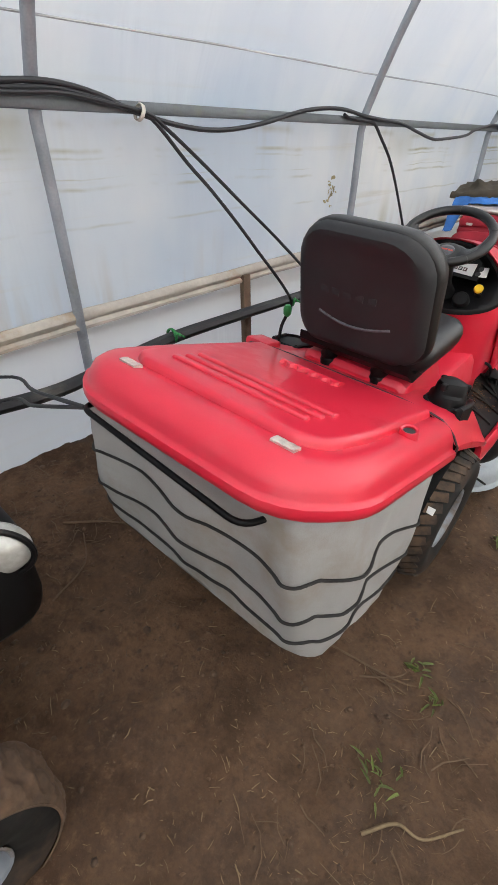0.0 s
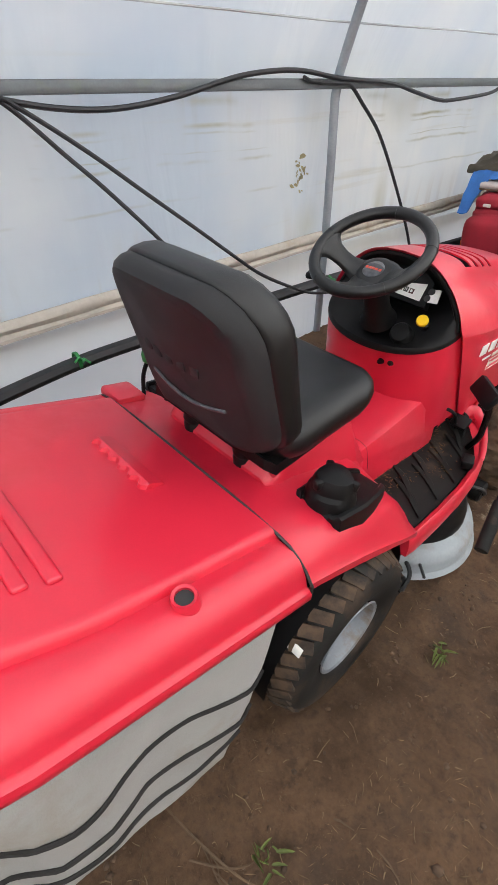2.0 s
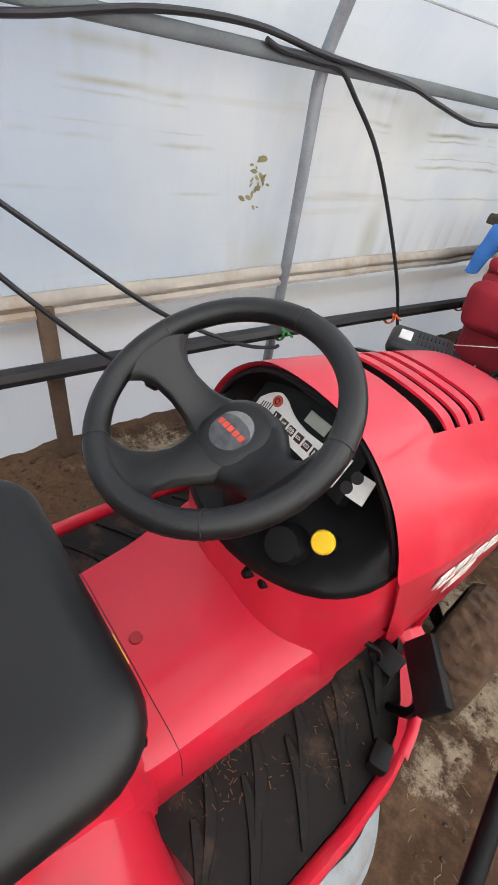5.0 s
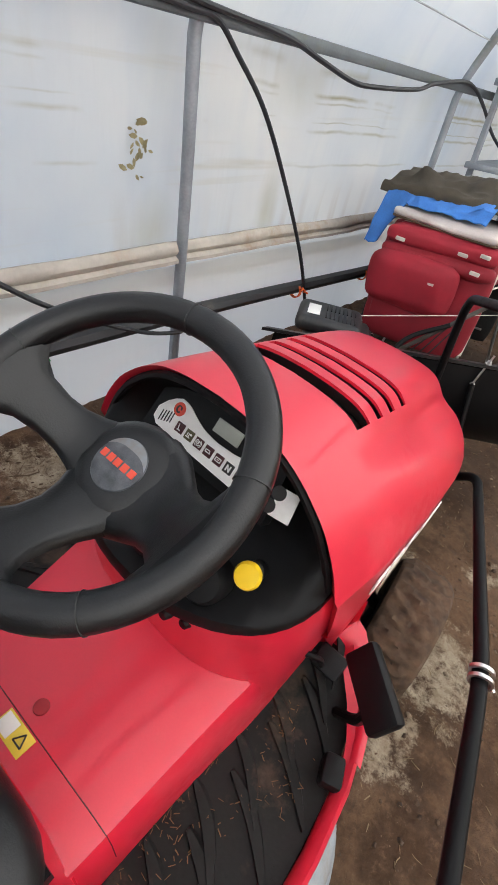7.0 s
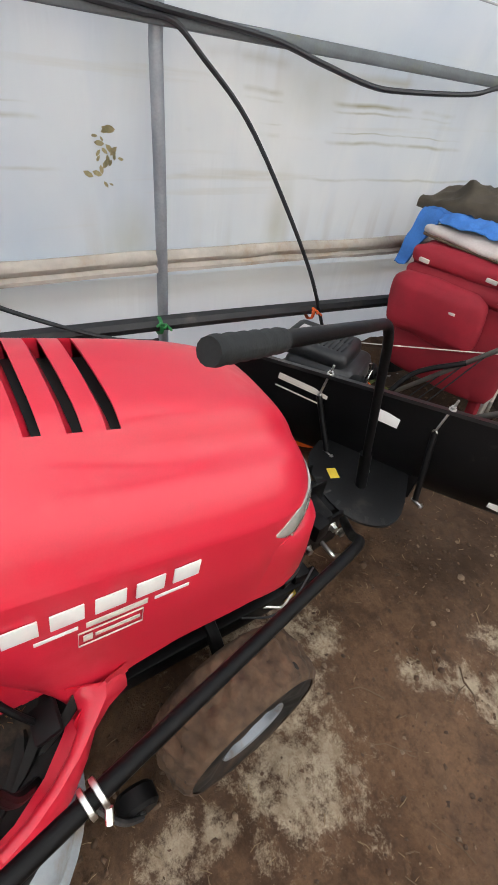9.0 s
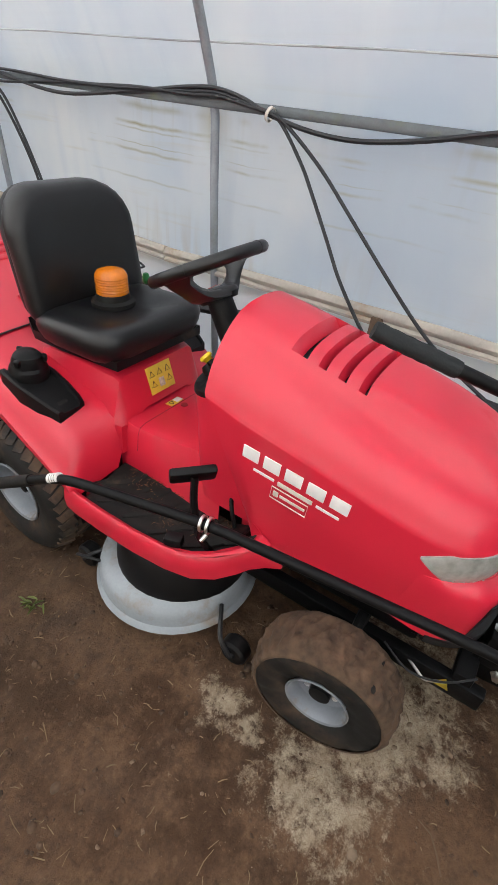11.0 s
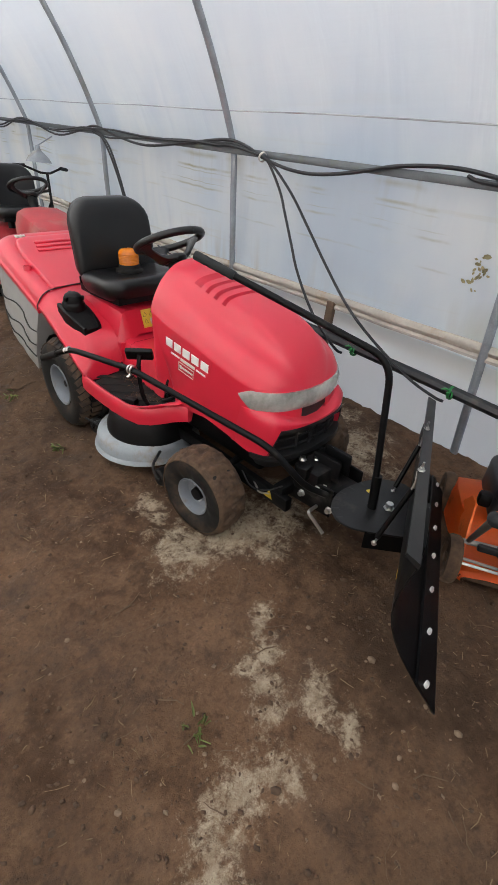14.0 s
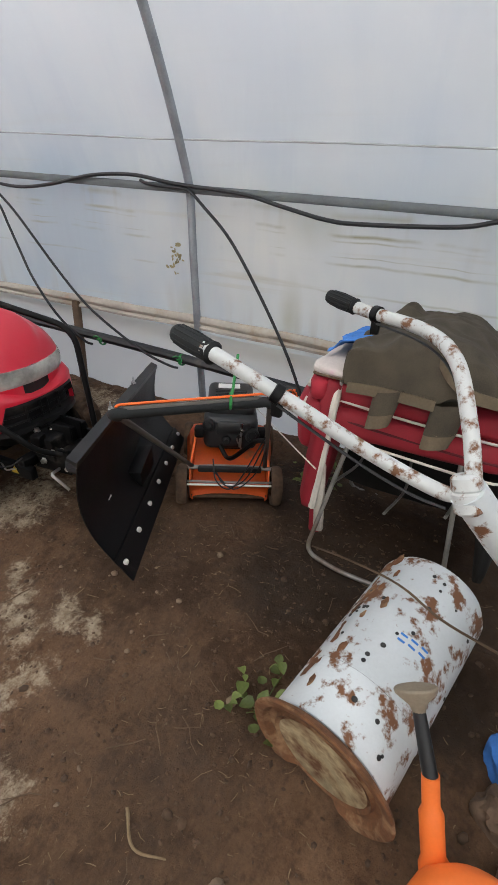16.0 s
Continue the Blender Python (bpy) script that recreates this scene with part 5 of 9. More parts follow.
def build_dash(root):
    n = 25
    lip, arch = [], []
    for i in range(n):
        a = math.pi * i / (n - 1)
        c, s = math.cos(a), math.sin(a)
        lip.append(Vector((0.226 * c, 0.682 - 0.165 * s ** 0.85, 0.770 - 0.052 * s)))
    rim = mirrored([(x, 0.668, z) for x, z in hood_half(0.66)[:9]])[::-1]
    run = [0.0]
    for p, q in zip(rim, rim[1:]):
        run.append(run[-1] + math.dist(p, q))
    for i in range(n):
        d = run[-1] * i / (n - 1)
        x, z = float(np.interp(d, run, [p[0] for p in rim])), float(np.interp(d, run, [p[2] for p in rim]))
        arch.append(Vector((x * 0.955, 0.668, lerp(0.76, z, 0.955))))
    bm = bmesh.new()
    rows = [[v + Vector((0, 0.0, -0.012)) for v in lip], lip, [v + Vector((0, 0.004, 0.008)) for v in lip]]
    for t in (0.15, 0.35, 0.55, 0.75, 0.9, 1.0):
        row = []
        for p, q in zip(lip, arch):
            m = lerp(p, q, t)
            sink = 0.155 * math.sin(math.pi * t) * max(0.0, 1 - (m.x / 0.205) ** 2)
            row.append(Vector((m.x, m.y + sink * 0.9, m.z - sink * 0.2)))
        rows.append(row)
    loft(bm, rows, ring_closed=False, cap=False)
    dash = part("dashboard", bm, M_BLACK, root, "black plastic dashboard with gauges", 50)
    bm = bmesh.new()
    tube(bm, curve([Vector((v.x * 0.985, v.y - 0.006, v.z - 0.004)) for v in arch], 2), 0.006, 7)
    part("dash_seal", bm, M_BLACK, dash)
    bm = bmesh.new()
    rows = [[v + Vector((0, 0.008, -0.008)) for v in lip]]
    for z, dy in ((0.70, 0.022), (0.64, 0.034), (0.56, 0.042), (0.42, 0.05)):
        rows.append([Vector((v.x * 1.01, v.y + dy * max(0, 1 - abs(v.x) / 0.3), z)) for v in lip])
    rows = [[r[0] + Vector((0.004, 0.15, 0))] + r + [r[-1] + Vector((-0.004, 0.15, 0))] for r in rows]
    loft(bm, rows, ring_closed=False, cap=False)
    part("steering_tower", bm, M_RED, root, "", 50)
    face = Matrix.Translation((-0.03, 0.672, 0.856)) @ Matrix.Rotation(radians(53), 4, "X")
    bm = bmesh.new()
    loft(bm, [[face @ Vector((x, y, z)) for x, y in ((-0.100, -0.040), (0.140, -0.044), (0.132, 0.030), (0.085, 0.058), (-0.045, 0.058), (-0.095, 0.028))] for z in (-0.03, 0.0)])
    cl = part("gauge_panel", bm, M_BLACK, dash)
    bm = bmesh.new()
    rows = []
    for i in range(21):
        x = lerp(-0.086, 0.116, i / 20)
        hi = table(((-0.086, 0.002), (-0.072, 0.022), (-0.055, 0.031), (-0.040, 0.029), (-0.020, 0.019), (0.0, 0.012), (0.025, 0.009), (0.055, 0.010), (0.085, 0.015), (0.116, 0.021)), x)
        lo = table(((-0.086, -0.014), (-0.076, -0.022), (0.0, -0.027), (0.116, -0.031)), x)
        rows.append([face @ Vector((x, lo, 0.001)), face @ Vector((x, lo, 0.003)), face @ Vector((x, hi, 0.003)), face @ Vector((x, hi, 0.001))])
    loft(bm, rows)
    lab = part("gauge_label", bm, M_WHITE, cl, "white gauge label with symbols")
    for i in range(7):
        c = face @ at(-0.036 + 0.0193 * i, -0.0055 - 0.0008 * i, 0.0036)
        bm = bmesh.new()
        rbox(bm, (0.0148, 0.0150, 0.0015), c, 0.0028)
        sy = part("symbol", bm, (M_MAROON, M_OLIVE, M_MAROON, M_MAROON, M_MAROON, M_INK, M_MAROON)[i], lab)
        bm = bmesh.new()
        lift = at(0, 0, 0.0012)
        bars = (((0.0, -0.0035, 0.006, 0.0016, 0), (-0.002, 0.001, 0.0016, 0.008, 10)),
                ((-0.001, -0.003, 0.008, 0.0014, 0), (-0.003, 0.0005, 0.0012, 0.005, 0), (0.0, 0.0005, 0.0012, 0.005, 0), (0.003, 0.002, 0.003, 0.003, 0)),
                (),
                ((-0.001, -0.0015, 0.008, 0.0012, 0), (-0.001, 0.002, 0.008, 0.0012, 0), (-0.0045, 0.0, 0.0012, 0.0045, 0), (0.0032, 0.0, 0.0012, 0.0045, 20)),
                ((0.0, -0.0025, 0.009, 0.0012, 0), (0.0, 0.0025, 0.009, 0.0012, 0), (-0.0045, 0.0, 0.0012, 0.006, 0), (0.0045, 0.0, 0.0012, 0.006, 0), (0.0, 0.0, 0.003, 0.0010, 0)),
                ((-0.0028, 0, 0.0018, 0.0090, 0), (0.0028, 0, 0.0018, 0.0090, 0), (0.0, 0, 0.0017, 0.0105, 33)),
                ((-0.001, 0.0, 0.0050, 0.0085, 0), (0.0032, 0.0005, 0.0011, 0.006, 0), (0.002, -0.003, 0.003, 0.0011, 0)))[i]
        for dx, dy, w, h, turn in bars:
            rbox(bm, (w, h, 0.0006), c @ lift @ at(dx, dy, 0) @ Matrix.Rotation(radians(turn), 4, "Z"), 0.0)
        if i == 2:
            for r, gap in ((0.0035, 0.0), (0.0055, 0.5)):
                for a0 in (0.0, math.pi):
                    tube(bm, [c @ Vector((r * math.cos(t), r * math.sin(t), 0.0012)) for t in [a0 - math.pi / 2 + gap + (math.pi - 2 * gap) * k / 8 for k in range(9)]], 0.0006, 4)
            rbox(bm, (0.0009, 0.0042, 0.0006), c @ lift @ at(-0.0009, 0, 0), 0.0)
            rbox(bm, (0.0024, 0.0009, 0.0006), c @ lift @ at(0.0002, 0.0017, 0), 0.0)
            rbox(bm, (0.0024, 0.0009, 0.0006), c @ lift @ at(0.0002, -0.0001, 0), 0.0)
        part("letter_n" if i == 5 else "symbol_mark", bm, M_WHITE, sy, "white letter N" if i == 5 else "")
    for i in range(5):
        bm = bmesh.new()
        rbox(bm, (0.0018, 0.017, 0.001), face @ at(-0.075 + 0.0048 * i, -0.007 + 0.0016 * i, 0.0034), 0.0004)
        part("tick", bm, M_INK, lab)
    bm = bmesh.new()
    lathe(bm, [(0, 0.0012), (0.0095, 0.0012), (0.0105, 0)], 20, face @ at(-0.052, 0.0155, 0.0028))
    dot = part("warning_dot", bm, M_REDINK, lab, "orange-red warning disc")
    bm = bmesh.new()
    tube(bm, [face @ Vector((-0.052 + 0.004 * math.cos(a), 0.0155 + 0.005 * math.sin(a), 0.0044)) for a in [6.283 * k / 9 for k in range(9)]], 0.0013, 4)
    part("dot_mark", bm, M_INK, dot)
    bm = bmesh.new()
    rbox(bm, (0.046, 0.021, 0.003), face @ at(0.032, 0.0295, 0.002), 0.001)
    part("hour_display", bm, M_LCD, cl, "grey liquid-crystal hour display")
    bm = bmesh.new()
    rbox(bm, (0.050, 0.040, 0.003), face @ at(0.141, -0.006, -0.002) @ Matrix.Rotation(radians(8), 4, "Z"), 0.006)
    lb = part("switch_label", bm, M_WHITE, cl)
    for i in range(2):
        bm = bmesh.new()
        lathe(bm, [(0, 0.0012), (0.0095, 0.0012), (0.010, 0)], 18, face @ at(0.133 + 0.004 * i, -0.016 + 0.021 * i, -0.0002))
        part("switch_symbol", bm, M_INK, lb)
    # choke knob, switch, key
    bm = bmesh.new()
    d = Vector((0.10, -0.75, 0.65)).normalized()
    c = Vector((0.143, 0.586, 0.811))
    lathe(bm, [(0.0, 0.010), (0.015, 0.009), (0.0175, 0.005), (0.0175, 0.0), (0.012, -0.004), (0.010, -0.010)], 20, along(c, c + d))
    kn = part("choke_knob", bm, M_YELLOW, dash, "yellow round choke knob")
    bm = bmesh.new()
    lathe(bm, [(0.0095, -0.008), (0.0095, -0.022), (0.013, -0.024), (0.013, -0.045)], 16, along(c, c + d))
    part("knob_stem", bm, M_BLACK, kn)
    bm = bmesh.new()
    lathe(bm, [(0, 0.012), (0.026, 0.01), (0.032, 0.0), (0.033, -0.03)], 20, along((0.095, 0.565, 0.765), Vector((0.095, 0.565, 0.765)) + d))
    part("switch_boss", bm, M_BLACK, dash)
    for x, z in ((0.062, 0.665), (0.092, 0.668)):
        bm = bmesh.new()
        y = 0.545 if x < 0.08 else 0.555
        lathe(bm, [(0, 0.012), (0.007, 0.012), (0.010, 0.004), (0.011, -0.01)], 14, along((x, y, z), (x, y - 1, z + 0.1)))
        part("ignition_key" if x < 0.08 else "key_switch", bm, M_BLACK, root)
    # throttle lever at the left of the wheel
    bm = bmesh.new()
    tube(bm, curve([(-0.19, 0.60, 0.79), (-0.225, 0.565, 0.835), (-0.235, 0.55, 0.85)], 4), 0.006, 7)
    rbox(bm, (0.03, 0.05, 0.022), at(-0.24, 0.545, 0.855) @ Matrix.Rotation(radians(20), 4, "Z"), 0.009, 3)
    part("throttle_lever", bm, M_BLACK, dash)


def build_wheel_and_column(root):
    c, tilt = Vector((0.007, 0.480, 0.998)), Matrix.Rotation(radians(25.5), 4, "X")
    m = Matrix.Translation(c) @ tilt
    R = 0.151
    bm = bmesh.new()
    ring = []
    rad = []
    for k in range(64):
        a = 2 * math.pi * k / 64
        ring.append(m @ Vector((R * math.cos(a), R * math.sin(a), 0)))
        rad.append(0.0160)
    tube(bm, ring, rad, 12, closed=True)
    wheel = part("steering_wheel", bm, M_VINYL, root, "black moulded steering wheel")
    for a, wide in ((184, 0.80), (-6, 1.10), (265, 0.92)):
        bm = bmesh.new()
        u = Vector((math.cos(radians(a)), math.sin(radians(a)), 0))
        v = Vector((-u.y, u.x, 0))
        rows = []
        for r, w, z, th in ((0.010, 0.058, -0.080, 0.014), (0.035, 0.054, -0.079, 0.014), (0.055, 0.044, -0.075, 0.013), (0.075, 0.035, -0.064, 0.012), (0.095, 0.032, -0.047, 0.011), (0.115, 0.036, -0.027, 0.011), (0.130, 0.048, -0.012, 0.011), (0.142, 0.068, -0.002, 0.011), (0.150, 0.088, 0.001, 0.010)):
            w *= wide
            ring = []
            for sx, sz in ((-1, -0.6), (-0.94, 0.4), (-0.7, 0.95), (0, 1.1), (0.7, 0.95), (0.94, 0.4), (1, -0.6), (0.5, -1), (-0.5, -1)):
                # the flare follows the curve of the rim
                k = math.sqrt(max(0.0, r * r - (sx * w) ** 2)) / r if r > 0.12 else 1.0
                q = u * r * max(0.80, k) + v * sx * w
                ring.append(m @ (q + Vector((0, 0, z + sz * th))))
            rows.append(ring)
        loft(bm, rows)
        part("spoke", bm, M_VINYL, wheel, "", 60)
    for a in (20, 98, 172, 244, 318):
        bm = bmesh.new()
        u = Vector((math.cos(radians(a)), math.sin(radians(a)), 0))
        tube(bm, [m @ (u * (R + 0.0162 * math.cos(t)) + Vector((0, 0, 0.0162 * math.sin(t)))) for t in [2 * math.pi * k / 20 for k in range(20)]], 0.0008, 5, closed=True)
        part("rim_seam", bm, M_INK, wheel)
    bm = bmesh.new()
    lathe(bm, [(0, -0.0605), (0.034, -0.0610), (0.046, -0.0635), (0.056, -0.070), (0.060, -0.080), (0.052, -0.096)], 32, m)
    hub = part("wheel_hub", bm, M_VINYL, wheel)
    bm = bmesh.new()
    lathe(bm, [(0, -0.0565), (0.018, -0.0572), (0.029, -0.0595), (0.031, -0.0625)], 32, m)
    cap = part("hub_cap", bm, M_EMBLEM, hub, "dark grey domed cap with a red mark")
    bm = bmesh.new()
    rows = []
    for k in range(17):
        a = radians(18 + 9 * k)
        inner = 0.029 - 0.011 * math.sin(math.pi * k / 16)
        rows.append([m @ Vector((r * math.cos(a), r * math.sin(a), -0.0562 - 0.0030 * (r / 0.029) ** 2 + 0.0004)) for r in (inner, lerp(inner, 0.0292, 0.5), 0.0292)])
    loft(bm, rows, ring_closed=False, cap=False)
    part("cap_crescent", bm, M_RIM, cap, "worn silver crescent")
    bm = bmesh.new()
    for k in range(5):
        rbox(bm, (0.0082, 0.0085, 0.0012), m @ at(-0.0205 + 0.0102 * k, 0.0, -0.0565 - 0.0012 * abs(k - 2) / 2) @ Matrix.Rotation(radians(2), 4, "Z"), 0.0004)
    part("cap_mark", bm, M_REDINK, cap)
    bm = bmesh.new()
    ax = m @ Vector((0, 0, -0.085))
    ft = Vector((0, 0.575, 0.80))
    lathe(bm, [(0.034, 0.0), (0.036, 0.02), (0.037, 0.06), (0.038, 0.12), (0.046, 0.15), (0.056, 0.17)], 24, along(ax, ft))
    part("steering_column", bm, M_BLACK, root)


def build_seat(root):
    def pad(c0, w, d, r, k=6):
        """A rounded rectangle in its own plane."""
        pts = []
        for sx, sy, a0 in ((1, 1, 0), (-1, 1, 90), (-1, -1, 180), (1, -1, 270)):
            for i in range(k + 1):
                a = radians(a0 + 90 * i / k)
                pts.append((sx * (w - r) + r * math.cos(a), sy * (d - r) + r * math.sin(a)))
        return pts

    seat = new("seat")
    seat.parent = root
    tagged(seat, "black vinyl tractor seat with a plastic back shell")
    # cushion
    bm = bmesh.new()
    rings = []
    for z, s, e in ((0.688, 0.80, 0), (0.694, 0.88, 0), (0.710, 0.945, 0), (0.732, 0.985, 0), (0.752, 1.0, 0), (0.770, 0.985, 0), (0.785, 0.94, 0), (0.795, 0.86, 0), (0.800, 0.75, 0), (0.799, 0.6, 0), (0.795, 0.4, 0), (0.792, 0.15, 0)):
        ring = []
        for x, y in pad(None, 0.232, 0.188, 0.085):
            px, py = x * s, 0.114 + y * s
            up = 0.03 * max(0, (py - 0.20) / 0.1) * 0.3 + 0.012 * (abs(px) / 0.2) ** 2 - 0.10 * (py - 0.085) * -0.1
            ring.append((px, py, z + up - 0.012))
        rings.append(ring)
    loft(bm, rings)
    part("cushion", bm, M_VINYL, seat, "", 60)
    # back: curved pad leaning back
    bm = bmesh.new()
    rings = []

    def back_point(x, z, t):
        """t: 0 at the front face, 1 at the rear."""
        lean = -0.028 - 0.11 * (z - 0.76)
        wrap = 0.85 * x * x
        return Vector((x, lean + wrap - 0.125 * t - 0.02 * t * (z - 0.918) / 0.2, z))

    def outline(s):
        pts = []
        for sx, sz, a0 in ((1, 1, 0), (-1, 1, 90), (-1, -1, 180), (1, -1, 270)):
            r = 0.125 if sz > 0 else 0.08
            hw = 0.220 if sz > 0 else 0.226
            for i in range(7):
                a = radians(a0 + 90 * i / 6)
                pts.append((s * (sx * (hw - r) + r * math.cos(a)), 0.924 + s * (sz * (0.198 - r) + r * math.sin(a))))
        return pts

    for t, s in ((-0.02, 0.25), (-0.03, 0.6), (0.0, 0.86), (0.07, 0.95), (0.2, 0.995), (0.4, 1.01), (0.58, 1.0), (0.64, 0.98), (0.65, 0.95)):
        rings.append([back_point(x, z, t) for x, z in outline(s)])
    loft(bm, rings)
    part("backrest", bm, M_VINYL, seat, "", 60)
    bm = bmesh.new()
    rings = []
    for t, s in ((0.62, 0.955), (0.66, 0.97), (0.78, 0.965), (0.90, 0.93), (0.97, 0.88), (0.98, 0.80), (0.955, 0.765), (0.955, 0.5), (0.955, 0.1)):
        rings.append([back_point(x, z, t) for x, z in outline(s)])
    loft(bm, rings)
    shell = part("back_shell", bm, M_SHELL, seat, "", 30)
    bm = bmesh.new()
    tube(bm, [back_point(lerp(-0.11, 0.13, i / 12), 0.845 - 0.02 * math.sin(math.pi * i / 12) + 0.01, 0.96) for i in range(13)], 0.0045, 6)
    part("moulded_line", bm, M_EMBLEM, shell)
    for i in range(5):
        bm = bmesh.new()
        p = back_point(-0.09 + 0.04 * i, 0.93, 0.95)
        rbox(bm, (0.026, 0.004, 0.02), Matrix.Translation(p), 0.0015)
        part("moulded_mark", bm, M_SHELL, shell)
    bm = bmesh.new()
    rings = []
    for y, z, w in ((-0.10, 0.72, 0.20), (-0.07, 0.69, 0.21), (0.05, 0.68, 0.20), (0.29, 0.685, 0.19)):
        rings.append([(-w, y, z + 0.03), (-w, y, z), (w, y, z), (w, y, z + 0.03)])
    loft(bm, rings)
    part("seat_pan", bm, M_BLACK, seat)
    for x, y in ((-0.10, -0.055), (0.09, -0.052), (-0.10, 0.16), (0.10, 0.16)):
        bm = bmesh.new()
        lathe(bm, [(0.030, 0.62), (0.031, 0.66), (0.027, 0.668), (0.031, 0.68), (0.027, 0.692), (0.031, 0.705), (0.027, 0.718), (0.024, 0.75)], 16, at(x, y, 0))
        part("spring", bm, M_BLACK, seat)


def tyre(root, x, y, z, R, r_rim, w, lugs, steer=0.0, side=1, muddy=False):
    """A wheel whose outer face looks to the side."""
    m = at(x, y, z) @ Matrix.Rotation(radians(steer), 4, "Z") @ Matrix.Rotation(radians(90 * side), 4, "Y")
    h = w / 2
    wheel = new("front_wheel" if muddy else "rear_wheel")
    wheel.parent = root
    tagged(wheel, "muddy rubber tyre on a grey steel rim")
    bm = bmesh.new()
    prof = [(r_rim * 0.97, -h * 0.72), (r_rim * 1.06, -h * 0.84), (lerp(r_rim, R, 0.45), -h * 1.0), (lerp(r_rim, R, 0.75), -h * 0.98), (R * 0.965, -h * 0.82), (R * 0.985, -h * 0.5), (R * 0.99, 0), (R * 0.985, h * 0.5), (R * 0.965, h * 0.82), (lerp(r_rim, R, 0.75), h * 0.98), (lerp(r_rim, R, 0.45), h * 1.0), (r_rim * 1.06, h * 0.84), (r_rim * 0.97, h * 0.72)]
    lathe(bm, prof, 96 if muddy else 56, m)
    if muddy:
        for v in bm.verts:
            q = v.co
            v.co = q + Vector((noise.noise(q * 40), noise.noise(q * 40 + Vector((9, 0, 0))), noise.noise(q * 40 + Vector((0, 9, 0))))) * 0.004
    part("tyre", bm, M_TYRE_SIDE, wheel, "", 60)
    bm = bmesh.new()
    rnd = random.Random(7)
    if muddy:
        lathe(bm, [(R * 0.93, -h * 0.96), (R * 0.985, -h * 0.86), (R * 1.02, -h * 0.6), (R * 1.03, -h * 0.3), (R * 1.035, 0), (R * 1.03, h * 0.3), (R * 1.02, h * 0.6), (R * 0.985, h * 0.86), (R * 0.93, h * 0.99), (R * 0.90, h * 0.98)], 230, m)
        bmesh.ops.subdivide_edges(bm, edges=[e for e in bm.edges if abs((m.inverted() @ e.verts[0].co).z - (m.inverted() @ e.verts[1].co).z) > h * 0.1], cuts=2)
        for v in bm.verts:
            q = v.co
            out = (q - m.translation).normalized()
            v.co = q + out * (1 - min(1.0, abs((m.inverted() @ q).z) / h) ** 4) * (0.009 * noise.noise(q * 32) + 0.006 * noise.noise(q * 85) + 0.0030 * max(-0.7, min(0.7, 1.6 * math.sin(30 * math.atan2(q.z - z, q.y - y) + 75 * abs(q.x - x)))))
    for k in range(0 if muddy else lugs):
        for row in (-1, 0, 1):
            a = 2 * math.pi * (k + 0.5 * (row == 0)) / lugs
            rr = R * (0.985 if row == 0 else 0.972) - (0.0085 if muddy else 0)
            p = m @ Matrix.Rotation(a, 4, "Z") @ at(rr, 0, row * h * 0.62)
            j = 1 + 0.2 * (rnd.random() - 0.5)
            rbox(bm, (0.014 if muddy else 0.013, 2 * math.pi * R / lugs * (0.8 if muddy else 0.72) * j, h * 0.55), p @ Matrix.Rotation(radians(-row * 22), 4, "Y") @ Matrix.Rotation(radians(row * 25), 4, "X"), 0.0)
    part("tread", bm, M_MUD if muddy else M_TYRE, wheel, "mud-caked tread blocks")
    bm = bmesh.new()
    lathe(bm, [(r_rim * 1.04, h * 0.86), (r_rim * 1.02, h * 0.90), (r_rim * 0.95, h * 0.86), (r_rim * 0.90, h * 0.70), (r_rim * 0.84, h * 0.30), (r_rim * 0.62, h * 0.18), (r_rim * 0.40, h * 0.26), (r_rim * 0.30, h * 0.34), (r_rim * 0.28, h * 0.50), (0, h * 0.52)], 36, m)
    rim = part("rim", bm, M_RIM, wheel, "grey painted steel rim", 30)
    bm = bmesh.new()
    lathe(bm, [(r_rim * (0.36 if muddy else 0.17), h * 0.30), (r_rim * (0.34 if muddy else 0.16), h * 0.60), (0, h * 0.62)], 18, m)
    part("hub_cap", bm, M_BLACK, rim)
    for k in range(5):
        bm = bmesh.new()
        p = m @ Matrix.Rotation(2 * math.pi * k / 5, 4, "Z") @ at(r_rim * 0.5, 0, h * 0.22)
        lathe(bm, [(0.008, 0), (0.008, 0.01), (0, 0.01)], 6, p)
        part("wheel_bolt", bm, M_CHROME, rim)
    if not muddy and side > 0:
        bm = bmesh.new()
        p = m @ Matrix.Rotation(radians(-130), 4, "Z") @ at(R * 1.012, 0, h * 0.5)
        rbox(bm, (0.003, 0.022, 0.05), p, 0.001)
        part("tyre_label", bm, M_WHITE, wheel, "white paper tyre label")
    return wheel


